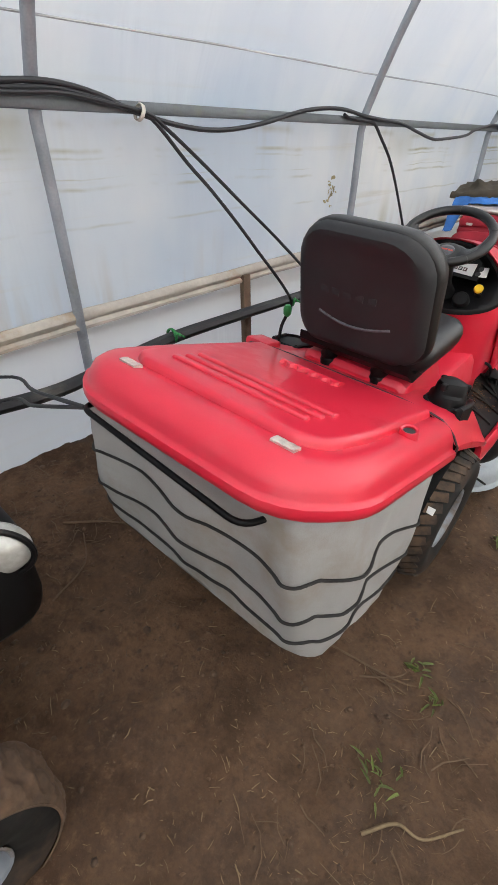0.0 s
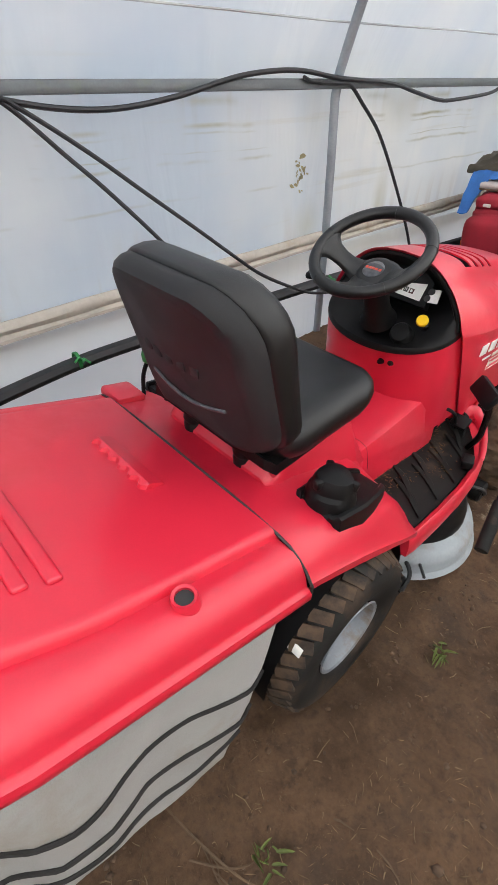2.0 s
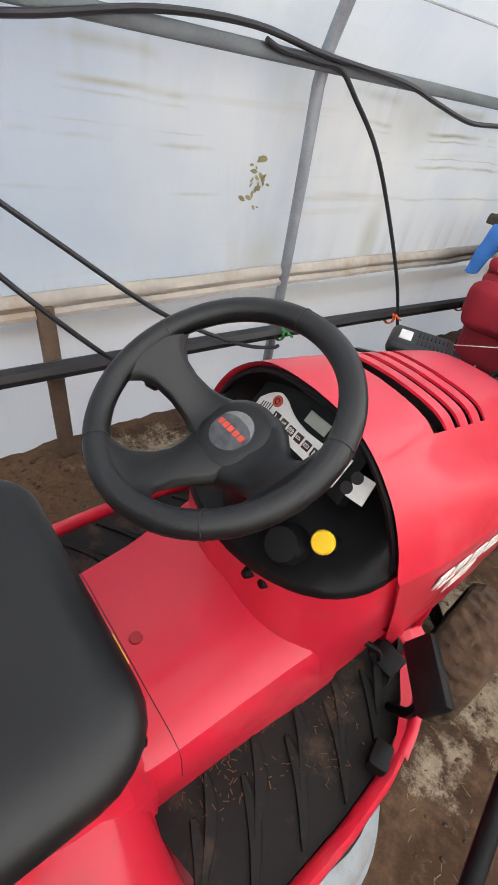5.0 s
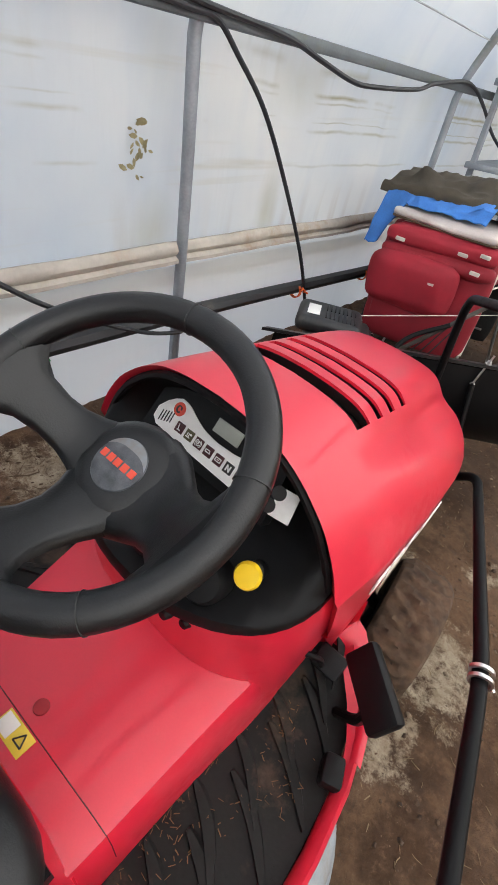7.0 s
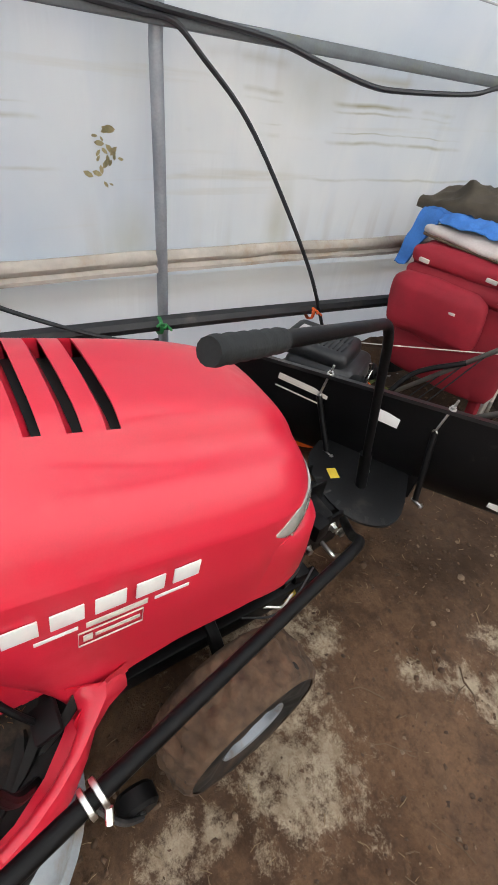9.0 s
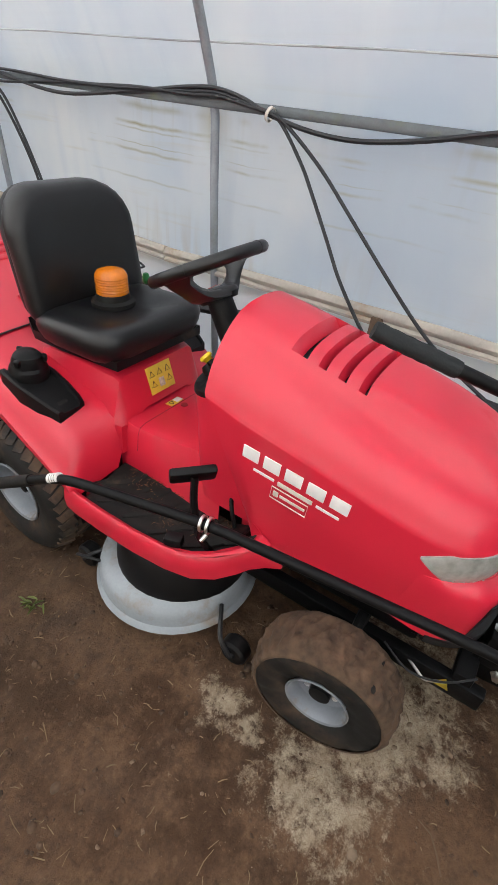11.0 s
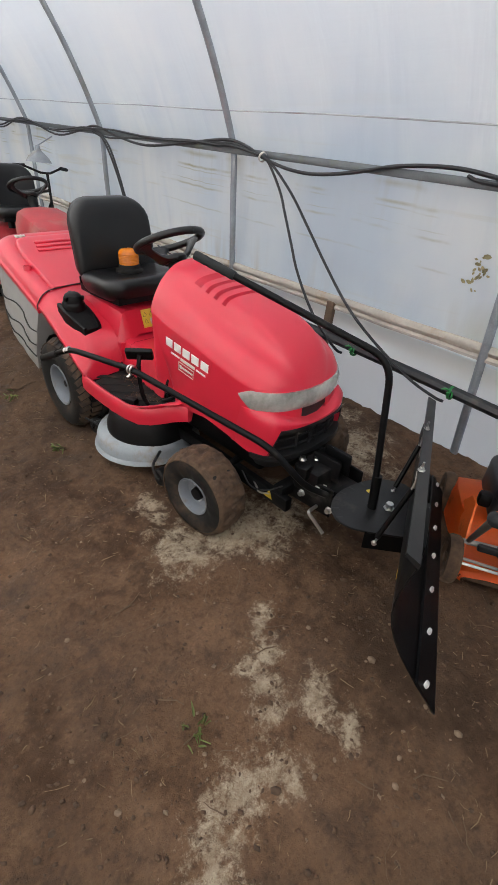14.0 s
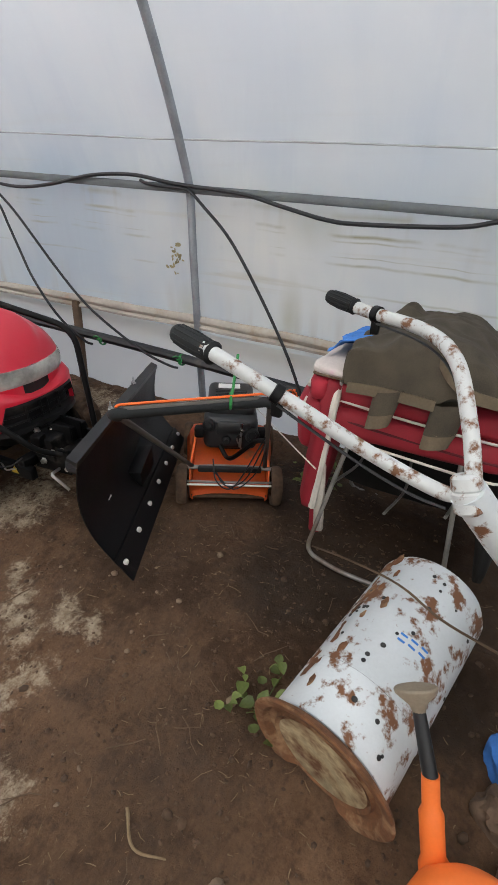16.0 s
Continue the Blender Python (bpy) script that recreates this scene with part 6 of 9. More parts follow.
def build_chassis(root):
    bm = bmesh.new()
    rbox(bm, (0.36, 1.50, 0.24), at(0, 0.56, 0.37), 0.02)
    part("chassis", bm, M_POWDER, root, "black steel chassis")
    bm = bmesh.new()
    rbox(bm, (0.26, 0.42, 0.24), at(0, 1.08, 0.55), 0.03)
    part("engine_block", bm, M_ENGINE, root)
    for s in (1, -1):
        bm = bmesh.new()
        rows = []
        for i in range(13):
            a = math.pi * i / 12
            rows.append([(s * 0.235, 0.0 + 0.285 * math.cos(a), 0.215 + 0.285 * math.sin(a)), (s * 0.40, 0.0 + 0.285 * math.cos(a), 0.215 + 0.275 * math.sin(a))])
        loft(bm, rows, ring_closed=False, cap=False)
        part("wheel_liner", bm, M_BLACK, root)
        bm = bmesh.new()
        tube(bm, [(0, 0, 0.215), (s * 0.36, 0, 0.215)], 0.03, 10)
        part("rear_axle", bm, M_POWDER, root)
        bm = bmesh.new()
        tube(bm, bent([(0, 1.165, 0.25), (s * 0.20, 1.165, 0.23), (s * 0.27, 1.165, 0.16), (s * 0.33, 1.165, 0.155)], 0.03), 0.018, 8)
        part("front_axle", bm, M_POWDER, root)
        tyre(root, s * 0.352, -0.01, 0.215, 0.245, 0.112, 0.205, 38, 0, s)
        tyre(root, s * 0.348, 1.152, 0.147, 0.185, 0.082, 0.150, 22, 6, s, True)
        # cutting deck shell, belt cover and gauge wheels
        bm = bmesh.new()
        m = at(s * 0.245, 0.555, 0)
        lathe(bm, [(0.262, 0.072), (0.268, 0.078), (0.264, 0.086), (0.255, 0.095), (0.252, 0.130), (0.244, 0.150), (0.225, 0.166), (0.17, 0.175), (0.0, 0.18)], 48, m)
        deck = part("deck_shell", bm, M_DECK, root, "scuffed pale grey mower deck shell")
        bm = bmesh.new()
        lathe(bm, [(0.216, 0.160), (0.213, 0.20), (0.203, 0.225), (0.195, 0.268), (0.178, 0.288), (0.0, 0.292)], 36, m @ at(-s * 0.01, 0.02, 0))
        part("belt_cover", bm, M_BLACK, deck)
        for yy, xx in ((0.30, 0.40), (0.895, 0.385)):
            bm = bmesh.new()
            mm = at(s * xx, yy, 0.085) @ Matrix.Rotation(radians(90), 4, "Y")
            lathe(bm, [(0, -0.024), (0.035, -0.024), (0.043, -0.016), (0.043, 0.016), (0.035, 0.024), (0.012, 0.024), (0.01, 0.03), (0, 0.03)], 20, mm)
            gw = part("gauge_wheel", bm, M_BLACK, root, "small black plastic gauge wheel")
            bm = bmesh.new()
            yb = 0.40 if yy < 0.6 else 0.80
            tube(bm, bent([(s * (xx + 0.03), yy, 0.085), (s * (xx + 0.03), lerp(yy, yb, 0.4), 0.135), (s * 0.33, yb, 0.15)], 0.03), 0.007, 7)
            part("wheel_bracket", bm, M_STEEL, gw)
        bm = bmesh.new()
        tube(bm, [(s * 0.47, 0.33, 0.17), (s * 0.42, 0.40, 0.13)], 0.005, 6)
        part("deck_rod", bm, M_STEEL, deck)


def build_tractor(name, label, m, with_bag=True):
    root = thing(name, label, "lawn tractor", m, "lawn tractors")
    build_lid(root)
    if with_bag:
        build_bag(root)
    build_fenders(root)
    lid_groove(root)
    foot_boards(root)
    build_hood(root)
    build_dash(root)
    build_wheel_and_column(root)
    build_seat(root)
    build_chassis(root)
    return root


tractor = build_tractor("lawn_tractor", "red ride-on lawn tractor with grey mesh grass bag", TRACTOR)

# ---- amber beacon lying on the seat ----
beacon = thing("beacon", "amber warning beacon on a black foot, on the seat", "beacon", TRACTOR @ at(-0.010, 0.070, 0.783) @ Matrix.Scale(1.14, 4))
bm = bmesh.new()
lathe(bm, [(0, 0.0), (0.062, 0.0), (0.062, 0.012), (0.050, 0.018), (0.047, 0.035), (0, 0.035)], 28)
part("beacon_foot", bm, M_RUBBER, beacon)
bm = bmesh.new()
prof = [(0.046, 0.034)]
for i in range(7):
    prof += [(0.0465, 0.038 + 0.007 * i), (0.0450, 0.0415 + 0.007 * i)]
lathe(bm, prof + [(0.043, 0.090), (0.036, 0.098), (0.018, 0.102), (0, 0.103)], 32)
part("beacon_dome", bm, M_AMBER, beacon, "ribbed amber lens")

# ---- snow plough on the front of the tractor ----
plough = thing("snow_plough", "black steel snow plough mounted on the tractor front", "snow plough", TRACTOR)
B0, BU, BV = Vector((0.513, 2.274, 0.238)), Vector((-0.898, -0.417, -0.138)), Vector((0.0, -0.135, 0.380))
BL = 1.19


def blade_point(a, h, off=0.0):
    """a: metres from its right end, h: share of its height."""
    back = Vector((0, -1, -0.35)).normalized()
    return B0 + BU * a + BV * h + back * (0.085 * math.sin(math.pi * max(0.0, h))) - back * off


bm = bmesh.new()
rings = []
for i in range(21):
    a = BL * i / 20
    rings.append([blade_point(a, h / 10) for h in range(11)] + [blade_point(a, h / 10, -0.005) for h in range(10, -1, -1)])
loft(bm, rings)
blade = part("blade", bm, M_POWDER, plough, "black curved plough blade")
bm = bmesh.new()
rings = []
for i in range(2):
    a = lerp(-0.004, BL + 0.004, i)
    rings.append([blade_point(a, -0.03, 0.004), blade_point(a, 0.16, 0.006), blade_point(a, 0.16, 0.014), blade_point(a, -0.03, 0.012)])
loft(bm, rings)
part("scraper_strip", bm, M_POWDER, plough, "black rubber scraper strip")
for i in range(7):
    bm = bmesh.new()
    lathe(bm, [(0.0115, 0), (0.0105, 0.004), (0.007, 0.006), (0, 0.007)], 14, along(blade_point(0.03 + 0.188 * i, 0.09, 0.014), blade_point(0.03 + 0.188 * i, 0.09, 0.014) + Vector((0.1, 1, 0.35))))
    part("blade_bolt", bm, M_BRIGHT, plough)
bm = bmesh.new()
rings = []
for t in (0.0, 1.0):
    p = blade_point(lerp(0.0, BL + 0.03, t), 1.0)
    rings.append([p + Vector(v) for v in ((0, 0.002, 0.018), (0, -0.036, 0.027), (0, -0.038, 0.016), (0, 0.0, 0.0))])
loft(bm, rings)
part("top_flange", bm, M_PLATE, plough, "grey steel angle along the blade top")
bm = bmesh.new()
q = blade_point(0.595, 0.865, -0.007)
rbox(bm, (0.075, 0.002, 0.035), Matrix.Translation(q) @ Matrix.Rotation(math.atan2(-BU.y, -BU.x), 4, "Z") @ Matrix.Rotation(radians(-20), 4, "X"), 0.0008)
part("rating_label", bm, M_WHITE, plough)
for i in range(2):
    bm = bmesh.new()
    q = blade_point(0.885, 0.905 - 0.075 * i, -0.007)
    rbox(bm, (0.18, 0.002, 0.020 - 0.015 * i), Matrix.Translation(q) @ Matrix.Rotation(math.atan2(-BU.y, -BU.x), 4, "Z") @ Matrix.Rotation(radians(-20), 4, "X"), 0.0008)
    part("maker_bar", bm, M_TRIM, plough)
for a, h in ((0.20, 0.55), (0.22, 0.40)):
    bm = bmesh.new()
    q = blade_point(a, h, -0.006)
    rbox(bm, (0.035, 0.002, 0.035), Matrix.Translation(q) @ Matrix.Rotation(math.atan2(-BU.y, -BU.x), 4, "Z"), 0.001)
    part("hazard_sticker", bm, M_YELLOW if h > 0.5 else M_WHITE, plough)
# swivel plate; black slips on it stand in for the shade in its row of holes
bm = bmesh.new()
arc = curve([(-0.17, 1.775, 0.286), (-0.13, 1.700, 0.286), (-0.06, 1.657, 0.286), (0.02, 1.637, 0.286), (0.09, 1.637, 0.286), (0.155, 1.663, 0.286), (0.197, 1.717, 0.286), (0.195, 1.780, 0.286), (0.16, 1.843, 0.286)], 4)
rim = arc + [Vector((0.080, 1.947, 0.286)), Vector((-0.13, 1.905, 0.286))]
loft(bm, [[p for p in rim], [p + Vector((0, 0, 0.008)) for p in rim]])
plate = part("swivel_plate", bm, M_PLATE, plough, "dark grey steel swivel plate")
for i in range(6):
    bm = bmesh.new()
    p = arc[9 + 3 * i]
    d = (Vector((0.02, 1.825, 0.286)) - p).normalized()
    rbox(bm, (0.010, 0.024, 0.001), Matrix.Translation(p + d * 0.016 + Vector((0, 0, 0.0087))) @ Matrix.Rotation(math.atan2(-d.x, d.y), 4, "Z"), 0.0003)
    part("plate_slot", bm, M_INK, plate)
bm = bmesh.new()
loft(bm, [[Vector((x, y, z)) for x, y in ((0.172, 1.825), (0.078, 1.941), (0.070, 1.935), (0.164, 1.821))] for z in (0.29, 0.215)])
part("plate_skirt", bm, M_POWDER, plate)
bm = bmesh.new()
rbox(bm, (0.22, 0.06, 0.10), at(0.0, 1.935, 0.25) @ Matrix.Rotation(radians(24), 4, "Z"), 0.006)
part("blade_carrier", bm, M_POWDER, plough)
bm = bmesh.new()
bolt(bm, (0.008, 1.813, 0.297), (0, 0, 1), 0.014, 0.022)
part("pivot_bolt", bm, M_CHROME, plough)
bm = bmesh.new()
rbox(bm, (0.042, 0.030, 0.002), at(-0.03, 1.717, 0.2955) @ Matrix.Rotation(radians(-20), 4, "Z"), 0.0008)
part("plate_sticker", bm, M_STICKER, plough, "yellow sticker")
# spring braces: a black strut, and an eye bolt through the flange above it
for a, e in ((Vector((0.172, 1.872, 0.300)), 0.44), (Vector((-0.115, 1.760, 0.300)), 0.80)):
    top = blade_point(e, 1.0) + Vector((0, -0.028, 0.0))
    eye = top + Vector((-0.008, -0.012, -0.055))
    bm = bmesh.new()
    tube(bm, [a, eye], 0.0095, 10)
    br = part("brace", bm, M_POWDER, plough)
    bm = bmesh.new()
    tube(bm, [eye + Vector((0.007 * math.cos(t), 0, 0.007 * math.sin(t))) for t in [math.pi * k / 6 for k in range(12)]], 0.0028, 6, closed=True)
    tube(bm, [eye + Vector((0, 0, 0.006)), top + Vector((0.004, 0.004, 0.062))], 0.0036, 8)
    part("eye_bolt", bm, M_CHROME, br, "bright zinc eye bolt")
    bm = bmesh.new()
    bolt(bm, top + Vector((0.001, 0.001, 0.030)), (0, 0, 1), 0.008, 0.010)
    part("brace_nut", bm, M_CHROME, br)
    bm = bmesh.new()
    tube(bm, [a + Vector((-0.012, 0, -0.006)), a + Vector((0.022, 0.004, -0.010))], 0.0045, 8)
    bolt(bm, a + Vector((0.020, 0.004, -0.010)), (1, 0.1, 0), 0.007, 0.008)
    part("brace_bolt", bm, M_CHROME, br)
# mounting frame at the nose
for nm, size, c, rot in (("mount_box", (0.22, 0.12, 0.11), (0.02, 1.510, 0.30), 0), ("mount_tongue", (0.12, 0.22, 0.07), (0.02, 1.635, 0.255), 0), ("mount_plate", (0.012, 0.20, 0.13), (0.115, 1.535, 0.25), 4), ("mount_plate", (0.012, 0.20, 0.13), (-0.085, 1.535, 0.25), -4), ("mount_fin", (0.010, 0.13, 0.09), (0.045, 1.540, 0.345), 3), ("mount_fin", (0.010, 0.13, 0.09), (-0.025, 1.540, 0.345), -3), ("mount_lug", (0.05, 0.05, 0.06), (0.135, 1.505, 0.345), 10), ("mount_beam", (0.40, 0.05, 0.05), (0.0, 1.435, 0.235), 0)):
    bm = bmesh.new()
    rbox(bm, size, at(*c) @ Matrix.Rotation(radians(rot), 4, "Z"), 0.008)
    part(nm, bm, M_POWDER, plough)
for s in (1, -1):
    bm = bmesh.new()
    rbox(bm, (0.035, 0.75, 0.06), at(s * 0.19, 1.12, 0.20), 0.006)
    part("side_rail", bm, M_POWDER, plough)
for p, d in (((0.10, 1.465, 0.365), (0, 0, 1)), ((0.05, 1.495, 0.36), (0, 0, 1)), ((-0.04, 1.495, 0.36), (0, 0, 1)), ((0.13, 1.575, 0.30), (1, 0, 0)), ((0.13, 1.505, 0.24), (1, 0, 0)), ((0.09, 1.575, 0.285), (1, 0.3, 0.5)), ((0.12, 1.635, 0.23), (1, 0, 0))):
    bm = bmesh.new()
    bolt(bm, p, d, 0.011, 0.016)
    part("mount_bolt", bm, M_CHROME, plough)
bm = bmesh.new()
tube(bm, bent([(0.10, 1.575, 0.21), (0.17, 1.575, 0.21), (0.15, 1.645, 0.135)], 0.015), 0.007, 8)
part("locking_pin", bm, M_CHROME, plough, "bright bent locking pin")
bm = bmesh.new()
tube(bm, bent([(0.20, 1.30, 0.22), (0.225, 1.36, 0.20), (0.20, 1.42, 0.215)], 0.01), 0.004, 6)
part("spring_clip", bm, M_CHROME, plough)
# adjusting lever over the hood
LV = [Vector(p) for p in ((0.045, 1.765, 0.30), (0.006, 1.694, 0.832), (0.290, 1.050, 1.066))]
bm = bmesh.new()
tube(bm, bent(LV, 0.08, 8), 0.0122, 12)
lever = part("angle_lever", bm, M_POWDER, plough, "black bent tube lever")
bm = bmesh.new()
tube(bm, [(0.047, 1.767, 0.285), (0.032, 1.752, 0.42)], 0.018, 12)
part("lever_socket", bm, M_POWDER, lever)
bm = bmesh.new()
d = (LV[2] - LV[1]).normalized()
pts = [LV[2] - d * 0.155 + d * 0.157 * i / 18 for i in range(19)]
tube(bm, pts, [0.0150 + (0.0009 if i % 3 else 0) for i in range(18)] + [0.0145], 14)
part("foam_grip", bm, M_GRIP, lever, "dark foam grip")
# long lifting bar along the right flank
BAR = [Vector(p) for p in ((0.13, 1.62, 0.30), (0.20, 1.57, 0.345), (0.292, 1.462, 0.500), (0.454, 0.845, 0.616), (0.537, 0.46, 0.600), (0.586, 0.245, 0.498))]
bm = bmesh.new()
tube(bm, bent(BAR, 0.06, 6), 0.0125, 12)
bar = part("lifting_bar", bm, M_POWDER, plough, "long black tube lifting bar")
bm = bmesh.new()
d = (BAR[5] - BAR[4]).normalized()
tube(bm, [BAR[5] - d * 0.13, BAR[5] + d * 0.002], 0.0158, 14)
part("bar_grip", bm, M_RUBBER, bar, "black rubber grip")
bm = bmesh.new()
d2 = (BAR[4] - BAR[3]).normalized()
tube(bm, [BAR[4] + d * 0.005, BAR[4] + d * 0.040], 0.0131, 12)
lb = part("bar_label", bm, M_WHITE, bar, "white paper label")
for k in range(3):
    bm = bmesh.new()
    tube(bm, [BAR[4] + d * (0.012 + 0.008 * k), BAR[4] + d * (0.0135 + 0.008 * k)], 0.0134, 12)
    part("label_bar", bm, M_INK, lb)
for k in range(2):
    bm = bmesh.new()
    lathe(bm, [(0.0155, -0.004), (0.0195, -0.003), (0.0195, 0.003), (0.0155, 0.004), (0.0155, -0.004)], 20, along(BAR[3] + d2 * 0.016 * k, BAR[3] + d2))
    part("clamp_ring", bm, M_CHROME, bar)
bm = bmesh.new()
tube(bm, [BAR[3] + Vector((0.016, 0.005, -0.012)), BAR[3] + Vector((0.03, 0.0, -0.022))], 0.005, 8)
part("clamp_screw", bm, M_CHROME, bar)
# warning triangle on the rail below the grille, and the loose wire beside it
bm = bmesh.new()
c = Vector((0.2095, 1.40, 0.205))
bm.faces.new([bm.verts.new(c + Vector(v)) for v in ((0, -0.026, -0.016), (0, 0.020, -0.016), (0, 0.004, 0.026))])
bmesh.ops.solidify(bm, geom=bm.faces[:], thickness=0.002)
part("warning_triangle", bm, M_STICKER, plough, "small yellow warning triangle")
bm = bmesh.new()
tube(bm, curve([(0.21, 1.24, 0.235), (0.235, 1.32, 0.215), (0.225, 1.40, 0.235), (0.20, 1.46, 0.28)], 6), 0.003, 6)
part("wire", bm, M_CABLE, plough)

# ---- pipe and cables along the wall ----
def wire(name, pts, r, material, label, category, steps=6, group=""):
    bm = bmesh.new()
    tube(bm, curve(pts, steps), r, 8)
    return sloped(tagged(part(name, bm, material), label, category, group))


wire("water_pipe", [(-0.655 + 0.004 * math.sin(y * 2.1), y, 0.525 + 0.012 * math.sin(y * 1.3) - 0.008 * max(0, y) - 0.07 * math.exp(-((y + 0.55) / 0.42) ** 2)) for y in np.arange(-8.9, 10.3, 0.3)], 0.031, M_PIPE, "thick black plastic water pipe along the wall", "pipe")
MAIN = [(-0.45, 1.479), (-0.27, 1.485), (-0.11, 1.459), (0.03, 1.416), (0.255, 1.377), (0.477, 1.370), (0.74, 1.402), (1.04, 1.460), (1.34, 1.478), (1.62, 1.450), (2.01, 1.405), (2.23, 1.362), (2.46, 1.324), (2.63, 1.321), (3.02, 1.346), (3.20, 1.384), (3.53, 1.425), (3.72, 1.41), (3.95, 1.34), (4.25, 1.22), (4.6, 1.12)]
back = [(-8.3, 1.43), (-7.0, 1.36), (-6.3, 1.47), (-5.3, 1.36), (-4.3, 1.47), (-3.3, 1.36), (-2.7, 1.42), (-2.33, 1.475), (-1.9, 1.42), (-1.4, 1.385), (-0.8, 1.44)]
wire("cable", [(-0.622, y, z + 0.03 * max(0.0, min(1.0, (y - 1.6) / 0.5))) for y, z in back + MAIN], 0.0095, M_CABLE, "black cable looped along the rail", "cable", group="cables")
wire("cable", [(-0.618 + 0.006 * math.sin(4 * y), y, z) for y, z in ((-8.3, 1.40), (-6.3, 1.44), (-5.2, 1.34), (-4.33, 1.46), (-3.4, 1.40), (-2.5, 1.455), (-2.1, 1.40), (-1.5, 1.43), (-0.9, 1.445), (-0.45, 1.463), (-0.27, 1.470), (-0.11, 1.447), (0.045, 1.418))] + [(-0.617, 0.12, 1.376), (-0.609, 0.245, 1.25), (-0.578, 0.338, 1.15), (-0.54, 0.466, 1.0), (-0.515, 0.563, 0.88), (-0.502, 0.683, 0.75), (-0.507, 0.78, 0.65), (-0.53, 0.855, 0.575), (-0.58, 0.92, 0.50), (-0.62, 0.935, 0.478)], 0.008, M_CABLE, "black cable hanging from the rail to the pipe", "cable", group="cables")
wire("cable", [(-0.612 + 0.006 * math.sin(3 * y + 1), y, z) for y, z in ((-8.3, 1.44), (-6.3, 1.47), (-5.0, 1.42), (-4.33, 1.44), (-3.2, 1.39), (-2.6, 1.44), (-2.0, 1.46), (-1.3, 1.44), (-0.8, 1.455), (-0.45, 1.450), (-0.27, 1.457), (-0.11, 1.44), (0.06, 1.415))] + [(-0.62, 0.15, 1.375), (-0.62, 0.335, 1.25), (-0.60, 0.525, 1.10), (-0.575, 0.715, 0.95), (-0.562, 0.905, 0.80), (-0.570, 1.045, 0.70), (-0.582, 1.23, 0.60), (-0.595, 1.42, 0.515), (-0.61, 1.57, 0.475), (-0.63, 1.62, 0.465)], 0.008, M_CABLE, "black cable hanging from the rail to the pipe", "cable", group="cables")
wire("cable", [(-0.628, y, z) for y, z in ((1.39, 1.455), (1.45, 1.440), (1.60, 1.432), (1.70, 1.425), (1.795, 1.357), (1.957, 1.219), (2.136, 0.988), (2.335, 0.686), (2.45, 0.45), (2.47, 0.40))], 0.0085, M_CABLE, "black cable drooping from a hoop to the pipe", "cable", group="cables")
wire("cable", [(-0.61, y, z) for y, z in ((-2.33, 1.44), (-2.15, 1.38), (-1.95, 1.20), (-1.75, 0.92), (-1.6, 0.55))], 0.009, M_CABLE, "black cable drooping from a hoop to the pipe", "cable", group="cables")
wire("cable", [(-0.60, y, z) for y, z in ((-2.33, 1.43), (-2.05, 1.36), (-1.85, 1.15), (-1.65, 0.85), (-1.45, 0.55))], 0.009, M_CABLE, "black cable drooping from a hoop to the pipe", "cable", group="cables")
# two thin cords from the bag's handle to the wall behind
HOOK = TRACTOR @ Vector((-0.285, -0.885, 0.755))
for q, end in ((Vector((-0.60, -0.727, 0.654)), Vector((-0.655, -1.25, 0.72))), (Vector((-0.60, -0.758, 0.565)), Vector((-0.655, -1.30, 0.54)))):
    bm = bmesh.new()
    tube(bm, curve([HOOK, lerp(HOOK, q, 0.5) + Vector((0, 0, -0.006)), q, end], 6), 0.0062, 8)
    tagged(part("cord", bm, M_CABLE), "dark cord tied from the bag handle to the wall", "cord", "cords")
bm = bmesh.new()
lathe(bm, [(0.026, -0.008), (0.030, -0.006), (0.030, 0.006), (0.026, 0.008)], 14, at(-0.618, 0.04, 1.417) @ Matrix.Rotation(radians(70), 4, "X"))
sloped(tagged(part("cable_tie", bm, M_TRIM), "pale tie round the cable bundle", "cable tie"))


def tie(p, material, label):
    """A strap round the pipe with a twisted tail."""
    bm = bmesh.new()
    x, y, z = p
    lathe(bm, [(0.031, -0.008), (0.037, -0.007), (0.037, 0.007), (0.031, 0.008)], 16, at(x, y, z) @ Matrix.Rotation(radians(90), 4, "X"))
    for k in range(3):
        tube(bm, curve([(x + 0.03, y + 0.008 * k, z + 0.015), (x + 0.052, y - 0.01 + 0.02 * k, z + 0.03 - 0.015 * k), (x + 0.058, y + 0.03 * (k - 1), z + 0.01 * (2 - k))], 4), 0.005, 6)
    return sloped(tagged(part("pipe_tie", bm, material), label, "pipe tie", "pipe ties"))


tie((-0.655, 1.00, 0.515), M_GREEN, "green tie holding a cable to the pipe")
tie((-0.655, 1.635, 0.515), M_GREEN, "green tie holding the pipe to the hoop")
tie((-0.655, 0.10, 0.53), M_GREEN, "green tie holding a cable to the pipe")
tie((-0.655, 2.39, 0.49), M_ORANGE_TIE, "orange clip holding a cable to the pipe")
tie((-0.655, 3.05, 0.48), M_ORANGE_TIE, "orange clip on the black pipe")

